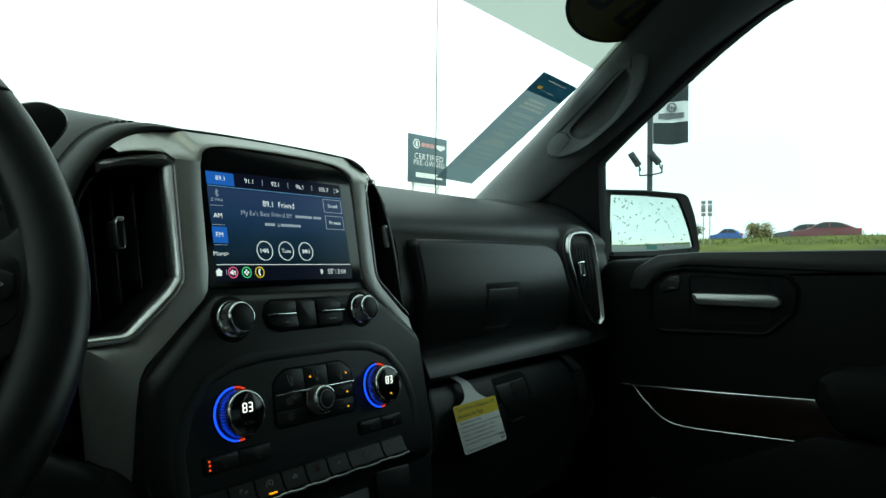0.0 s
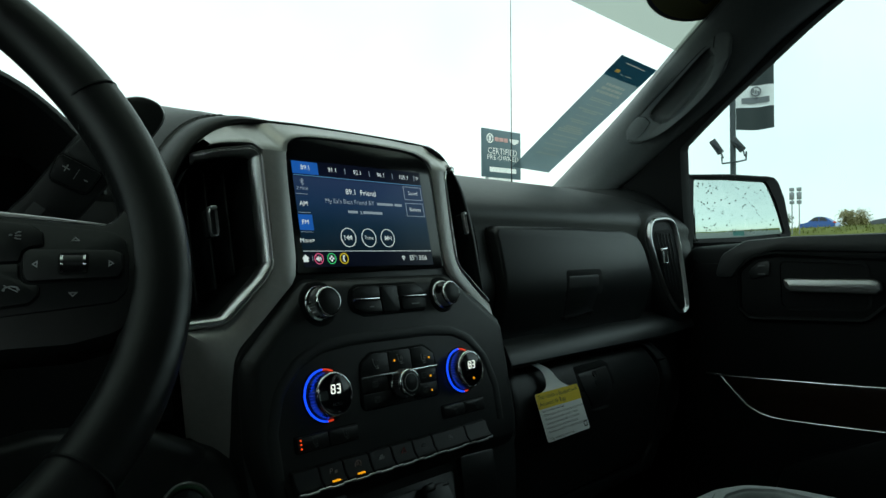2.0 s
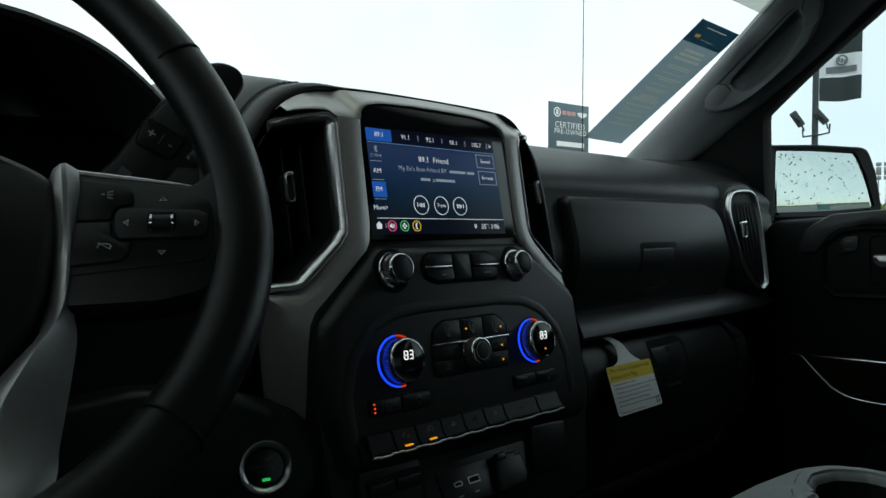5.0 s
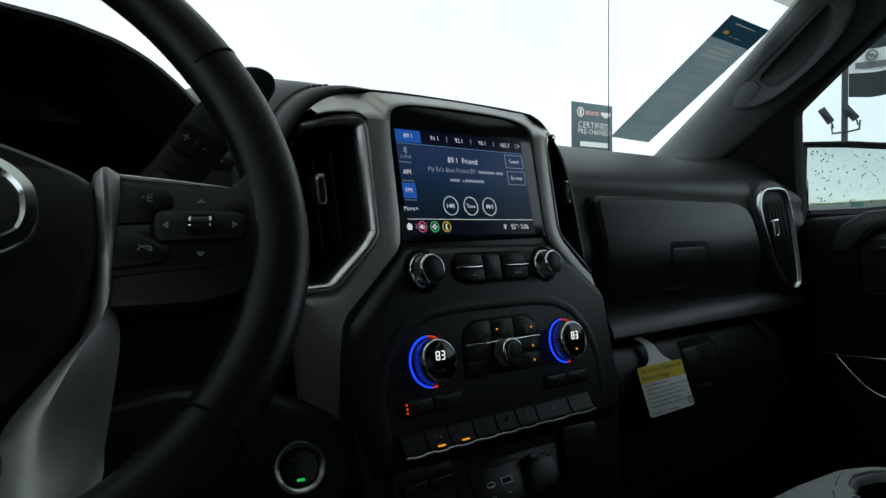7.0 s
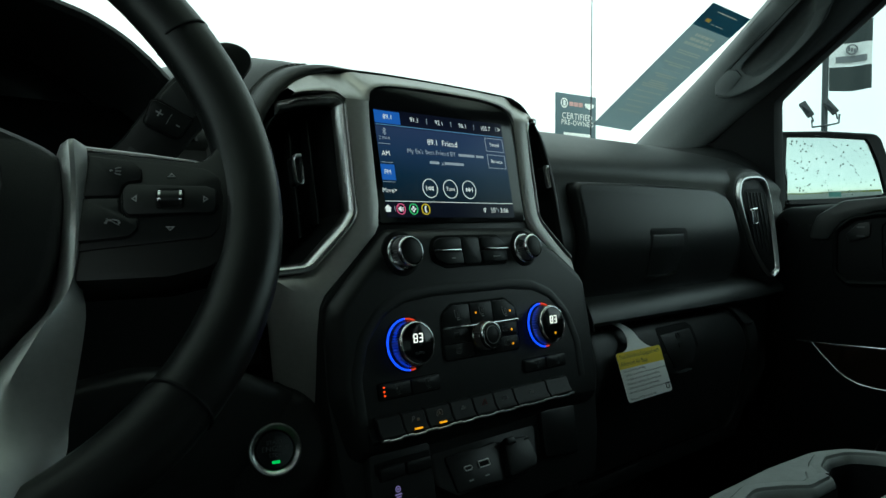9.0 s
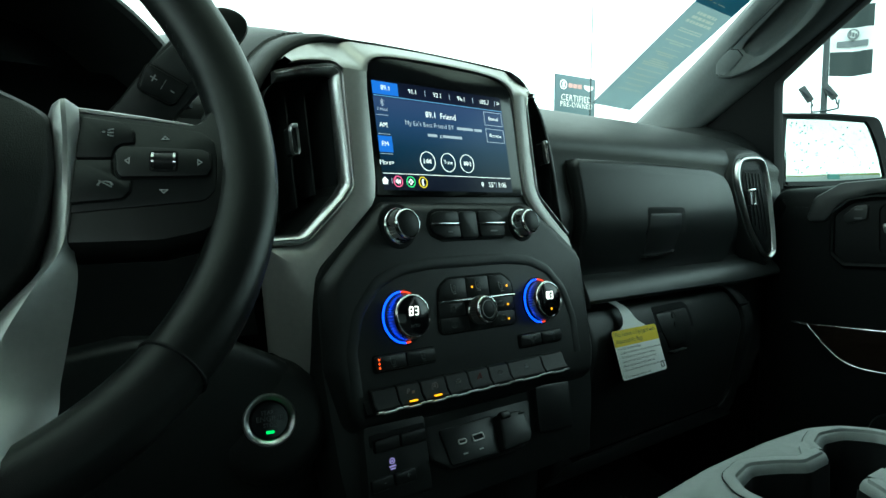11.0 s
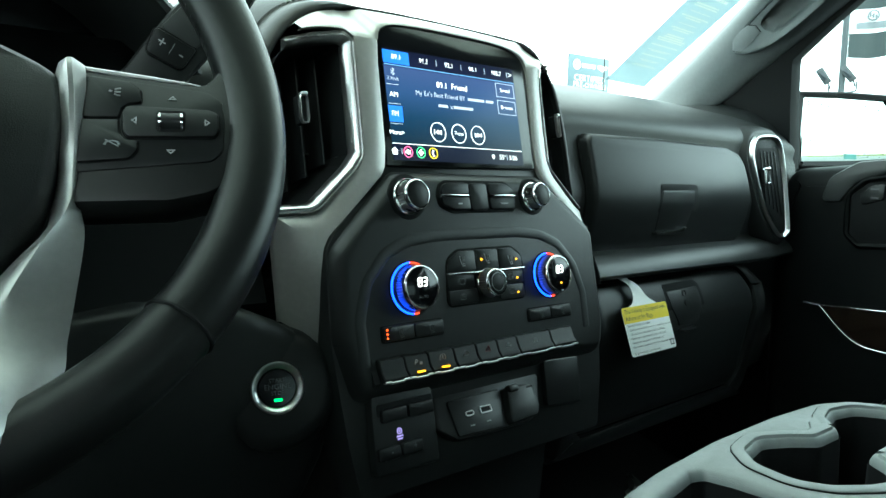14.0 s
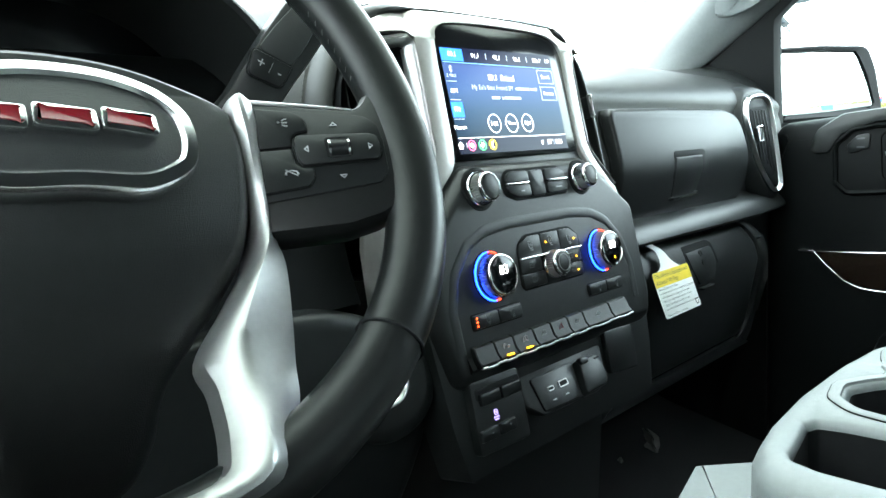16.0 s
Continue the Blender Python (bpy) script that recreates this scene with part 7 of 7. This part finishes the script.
BLACKCLOTH = surface("black_banner_cloth", (0.03, 0.04, 0.04), 0.8, grain=0.3, scale=300, wear=2)
WHITECLOTH = surface("white_banner_cloth", (0.75, 0.76, 0.75), 0.8, grain=0.3, scale=300, vary=0.05, wear=2)
MARK = surface("grey_banner_print", (0.16, 0.17, 0.18), 0.7, wear=3)
CARGLASS = surface("dark_car_glass", (0.02, 0.025, 0.03), 0.08, wear=2)
TYRE = surface("tyre_rubber", (0.015, 0.015, 0.016), 0.85, wear=8)


def land(x):
    s = min(1, max(0, (x - 34) / 21))
    return -0.16 + 3.02 * s * s * (3 - 2 * s)


xs = [-1500, -300, -60, -10, 0, 10, 20, 30, 34, 38, 42, 45, 48, 51, 53, 54, 55, 56, 57, 58.5, 60, 70, 90, 150, 400, 1500]
bm = loft([[Vector((x, y, land(x) + (0.24 - 0.022 * min(8.0, max(-8.0, y - 9.7))) * math.exp(-((x - 55.5) / 1.6) ** 2) + (0.05 * noise.noise(Vector((x * 0.3, y * 0.2, 0))) if 36 < x < 80 else 0) - (0.02 if x > 56 else 0))) for y in [-1500, -300, -80] + list(range(-40, 61, 4)) + [100, 400, 1500]] for x in xs], 0.0)
setting("ground", bm, GRASS, "autumn grass bank rising beyond the lot", "grass")
bm = loft([[Vector((x, y, land(x) + 0.03)) for y in (-120, -40, 0, 40, 140)] for x in (-150, -40, 0, 20, 33)], 0.02)
setting("pavement", bm, ASPHALT, "wet grey asphalt of the dealer lot", "pavement")
bm = loft([[Vector((x, y, land(60) + 0.12)) for y in (-300, -100, 0, 100, 300)] for x in (58, 62, 67)], 0.03)
setting("road", bm, ASPHALT, "grey asphalt road on top of the bank", "road")
rng = random.Random(3)
bl = bmesh.new()
for k in range(2600):
    x, y = rng.uniform(50, 57.5), rng.uniform(-14, 24)
    h, w = rng.uniform(0.08, 0.26), rng.uniform(0.02, 0.05)
    a, lean = rng.uniform(0, 6.28), rng.uniform(-0.08, 0.08)
    z = land(x) - 0.02 + (0.24 - 0.022 * min(8.0, max(-8.0, y - 9.7))) * math.exp(-((x - 55.5) / 1.6) ** 2)
    p = [bl.verts.new((x + w * math.cos(a), y + w * math.sin(a), z)), bl.verts.new((x - w * math.cos(a), y - w * math.sin(a), z)), bl.verts.new((x + lean, y + lean, z + h))]
    bl.faces.new(p)
tagged(part("grass_tufts", bl, GRASS), "coarse grass tufts along the bank", "grass", "", "stuff")

# truck's own bonnet and fixed aerial
bm = loft([[Vector((x, y, z - 0.10 * (abs(x) / 0.95) ** 4)) for x in (-0.98, -0.6, 0, 0.6, 0.98)] for y, z in ((0.52, 1.28), (0.8, 1.27), (1.4, 1.22), (1.75, 1.12), (1.8, 0.9))], 0.02)
setting("truck_bonnet", bm, surface("dark_truck_paint", (0.02, 0.021, 0.023), 0.15, vary=0.05, wear=2, coat=0.6), "dark painted bonnet below the windscreen", "bonnet")
aerial = thing("roof_aerial", (0.95, 0.525, 1.17), "thin black mast aerial on the front wing", "aerial")
part("mast", tube([(0.95, 0.525, 1.18), (0.95, 0.525, 1.6), (0.95, 0.525, 2.05)], [0.0017, 0.0012, 0.0008], 8), RUBBER, aerial)
part("foot", lathe([(0.018, 0.0), (0.015, 0.012), (0.006, 0.022), (0.003, 0.03)], Matrix.Translation((0.95, 0.525, 1.165)), 16), RUBBER, aerial)

# dealer sign on two posts
SG = frame_of((22.95, 17.56, 5.52), (0.973, -0.105, 0.0), (-0.105, -0.973, 0))
sign = thing("dealer_sign", (23.0, 17.6, -0.16), "dark slate dealer sign board on two white posts", "sign")
part("board", prism(rect(0, -0.09, 2.30, 2.00), -0.08, 0.0, SG, 0.01), SIGN_DARK, sign)
lettering("sign_word", "CERTIFIED", 0.36, at(SG, 0.03, 0.0, 0.012), WHITE, sign, space=1.08)
lettering("sign_word", "PRE-OWNED", 0.30, at(SG, 0.05, -0.265, 0.012), WHITE, sign, space=1.12)
part("name_bar", prism(rect(0.06, -0.76, 1.60, 0.20), -0.01, 0.012, SG, 0), WHITE, sign)
part("foot_plate", prism(rect(-0.1, -1.16, 1.4, 0.12), -0.06, 0.0, SG, 0.01), WHITE, sign)
PALE_RED = surface("pale_red_print", (0.55, 0.30, 0.29), 0.5, wear=2)
part("logo_disc", sweep(circle(-0.72, 0.52, 0.20, 24), [(0, -0.01), (0, 0.012), (-0.05, 0.012), (-0.05, -0.01)], SG), WHITE, sign)
part("logo_mark", prism(rect(-0.72, 0.52, 0.12, 0.22, 0.03), -0.01, 0.012, SG, 0), WHITE, sign)
for x in (-0.32, -0.05, 0.22):
    part("logo_block", prism(rect(x, 0.51, 0.23, 0.17, 0.03), -0.01, 0.012, SG, 0), PALE_RED, sign)
part("logo_shield", prism(fillet([(0.44, 0.60), (1.03, 0.60), (0.98, 0.46), (0.74, 0.36), (0.49, 0.46)], 0.04), -0.01, 0.012, SG, 0), WHITE, sign)
for s in (-0.75, 0.75):
    b = SG @ Vector((s, -0.9, -0.16))
    part("post", tube([(b.x, b.y, -0.16), (b.x, b.y, 6.2)], 0.07, 10), WHITE, sign)

# banner pole with flood lights
FLOOD = surface("dark_cast_lamp", (0.028, 0.032, 0.033), 0.5, wear=6)
pole = thing("banner_pole", (27.0, 9.45, -0.16), "tall dark pole with a black and white banner", "banner pole")
part("shaft", tube([(27, 9.50, -0.16), (27, 9.50, 9.5)], 0.11, 12), STEEL, pole)
BN = frame_of((26.95, 9.36, 7.0), (0.33, -0.94, 0), (-0.94, -0.33, 0))


def cloth(name, y0, y1, mat, parent, z=0.0, x0=0.0, x1=1.32, sag=1.0):
    bm = bmesh.new()
    loft([[BN @ Vector((x0 + (x1 - x0) * i / 10, y0 + (y1 - y0) * j / 4 - 0.06 * sag * math.sin(i / 10 * 3.0) * (1 if j == 0 else 0.3), z + 0.10 * math.sin(i * 0.9) * i / 10)) for i in range(11)] for j in range(5)], 0.012, bm)
    return part(name, bm, mat, parent)


cloth("banner_black", -1.05, -0.22, BLACKCLOTH, pole)
ban = cloth("banner_white", -0.22, 0.58, WHITECLOTH, pole, sag=0)
cloth("banner_black", 0.58, 1.35, BLACKCLOTH, pole, sag=0)
cloth("print_bar", -0.09, 0.13, MARK, ban, 0.02, 0.20, 1.22, 0)
part("print_disc", sweep(circle(0.70, 0.34, 0.19, 24), [(0, 0.05), (0, 0.08), (-0.05, 0.08), (-0.05, 0.05)], BN), MARK, ban)
for k in range(3):
    part("print_shield", prism(rect(0.61 + 0.09 * k, 0.37 - 0.04 * k, 0.07, 0.15, 0.03), 0.05, 0.08, BN, 0), MARK, ban)
part("banner_arm", tube([(27, 9.5, 8.38), BN @ Vector((1.36, 1.36, 0))], 0.02, 8), STEEL, pole)
part("lamp_arm", tube([BN @ Vector((-0.52, -2.05, 0.0)), BN @ Vector((-0.50, -2.32, 0.05)), BN @ Vector((0.05, -2.30, 0.25)), BN @ Vector((0.34, -2.22, 0.05)), BN @ Vector((0.36, -1.9, 0))], 0.035, 8), STEEL, pole)
for x, y, a in ((-0.70, -1.66, 32), (0.06, -1.62, 38)):
    M = BN @ pose(x, y, 0.05, 0, 0, a)
    fl = part("flood_light", prism(rect(0, 0, 0.26, 0.62, 0.04), -0.05, 0.05, M, 0.02), FLOOD, pole, "dark flood light on a bracket")
    part("lamp_glass", prism(rect(0, 0.02, 0.13, 0.36, 0.02), 0.04, 0.06, M, 0.005), CARGLASS, fl)
    part("lamp_fork", tube([M @ Vector((0.0, -0.31, 0)), BN @ Vector((x + 0.24 if x < 0 else x + 0.24, y - 0.45, 0))], 0.03, 6), STEEL, fl)

# twin sign posts on the bank
for n, y in enumerate((14.05, 13.60)):
    p = thing("twin_post_sign", (50.0, y, land(50)), "slim grey post carrying three small sign plates", "sign post", "twin signs on the bank")
    part("post", tube([(50, y, land(50) - 0.05), (50, y, 5.5)], 0.035, 8), GALV, p)
    # plates in pale steel, the haze put into their colour
    for z0, z1 in ((5.28, 5.52), (4.72, 5.22), (4.42, 4.66)):
        part("plate", prism(rect(0, (z0 + z1) / 2, 0.30, z1 - z0, 0.02), 0.03, 0.06, frame_of((50, y, 0), (0.2, -1, 0), (-1, -0.2, 0)), 0.004), GALV, p)


def car(name, x0, y0, length, height, paint, label, rise):
    """A parked car side-on along the road; y0 is its left end as seen from the lot."""
    z0, w = land(60) + 0.02 + rise, 1.8
    c = thing(name, (x0 + w / 2, y0 - length / 2, z0), label, "car", "cars along the road")
    prof = [(0.0, 0.30), (0.0, 0.62), (0.04, 0.78), (0.22, 0.92), (0.30, 1.0), (0.42, 1.0), (0.97, 0.98), (1.0, 0.80), (1.0, 0.34), (0.93, 0.25), (0.07, 0.25)]
    body = bmesh.new()
    sc = height / 1.5
    rings(body, [[Vector((x0 + dx, y0 - length * a, z0 + b * sc * 0.96)) for a, b in offset([(p[0], p[1]) for p in prof], dd)] for dx, dd in ((0.0, -0.03), (0.06, 0.0), (w - 0.06, 0.0), (w, -0.03))], cap0=True, cap1=True)
    part("body", body, paint, c)
    cab = [(0.22, 0.90), (0.31, 1.12), (0.40, 1.36), (0.47, 1.47), (0.55, 1.50), (0.64, 1.48), (0.74, 1.38), (0.84, 1.16), (0.93, 0.94)]
    top = bmesh.new()
    rings(top, [[Vector((x0 + dx, y0 - length * a, z0 + b * sc)) for a, b in offset(cab, dd)] for dx, dd in ((0.16, -0.02), (0.24, 0.0), (w - 0.24, 0.0), (w - 0.16, -0.02))], cap0=True, cap1=True)
    part("roof", top, paint, c)
    ca, cb, n = 0.30, 0.82, 2
    for j in range(n):
        a, b = ca + (cb - ca) * j / n + 0.012, ca + (cb - ca) * (j + 1) / n - 0.012
        q = [(a + (0.12 if j == 0 else 0), 1.40), (b - (0.10 if j == n - 1 else 0), 1.40), (b, 1.02), (a, 1.02)]
        bm = bmesh.new()
        rings(bm, [[Vector((x0 + dx, y0 - length * u, z0 + v * sc)) for u, v in q] for dx in (0.15, 0.19)], cap0=True, cap1=True)
        part("side_window", bm, CARGLASS, c)
    for u in (0.18, 0.80):
        for dx in (0.0, w - 0.2):
            M = Matrix.Translation((x0 + dx, y0 - length * u, z0 + 0.33)) @ pose(0, 0, 0, 0, 90, 0)
            wh = part("wheel", lathe([(0.33, 0.0), (0.33, 0.2), (0.2, 0.21), (0.2, -0.01)], M, 20, cap=False), TYRE, c)
            part("rim", lathe([(0.2, 0.02), (0.0, 0.01), (0.0, 0.18), (0.2, 0.19)], M, 16, cap=False), GALV, wh)
    for u, mat in ((0.985, LAMP_RED), (0.02, WHITE)):
        part("lamp", box(x0 - 0.01, x0 + 0.3, y0 - length * u - 0.09, y0 - length * u + 0.09, z0 + 0.78 * sc, z0 + 0.95 * sc, 0.02), mat, c)
    return c


LAMP_RED = surface("red_tail_lamp", (0.5, 0.03, 0.02), 0.2, wear=5)
car("parked_car", 64.6, 17.8, 2.85, 1.22, surface("blue_paint", (0.02, 0.09, 0.34), 0.25, vary=0.05, wear=2, coat=0.5), "small blue car on the road above the grass bank", 0.10)
car("parked_car", 62.9, 12.1, 4.6, 1.42, surface("grey_paint", (0.05, 0.055, 0.06), 0.3, vary=0.05, wear=2, coat=0.5), "dark grey car half hidden behind a red sedan", 0.10)
car("parked_car", 60.2, 10.34, 4.87, 1.43, surface("maroon_paint", (0.14, 0.02, 0.025), 0.3, vary=0.05, wear=2, coat=0.5), "dark red sedan on the road above the grass bank", 0.10)


def tree(x, y, height, spread, leaf, label, seed):
    r = random.Random(seed)
    t = thing("tree", (x, y, land(60) - 0.02), label, "tree", "small trees beyond the road")
    z0 = land(60) - 0.05
    part("trunk", tube([(x, y, z0), (x + 0.1, y, z0 + height * 0.35), (x, y + 0.1, z0 + height * 0.7)], [0.14, 0.10, 0.04], 8), BARK, t)
    bm = bmesh.new()
    tips = []
    for k in range(11):
        a, h = k * 2.4, height * r.uniform(0.25, 0.6)
        e = Vector((x + spread * 0.8 * math.cos(a) * r.uniform(0.6, 1), y + spread * 0.8 * math.sin(a) * r.uniform(0.6, 1), z0 + h + height * r.uniform(0.15, 0.35)))
        tube([(x, y, z0 + h), Vector((x, y, z0 + h)).lerp(e, 0.5) + Vector((0, 0, 0.1)), e], [0.05, 0.03, 0.012], 5, bm)
        tips.append(e)
    part("limbs", bm, BARK, t)
    lv = bmesh.new()
    for k in range(2600):
        e = r.choice(tips)
        c = e + Vector((r.gauss(0, spread * 0.25), r.gauss(0, spread * 0.25), r.gauss(0, height * 0.09)))
        u = Vector((r.uniform(-1, 1), r.uniform(-1, 1), r.uniform(-1, 1))).normalized()
        v = u.orthogonal().normalized()
        s = r.uniform(0.07, 0.15)
        q = [c + u * s, c + v * s * 0.6, c - u * s, c - v * s * 0.6]
        lv.faces.new([lv.verts.new(p) for p in q])
    part("crown", lv, leaf, t)


tree(84, 17.75, 2.9, 1.35, LEAVES[0], "small olive brown tree in autumn leaf", 1)
tree(80, 24.5, 2.6, 1.3, LEAVES[1], "low olive green tree in autumn leaf", 5)
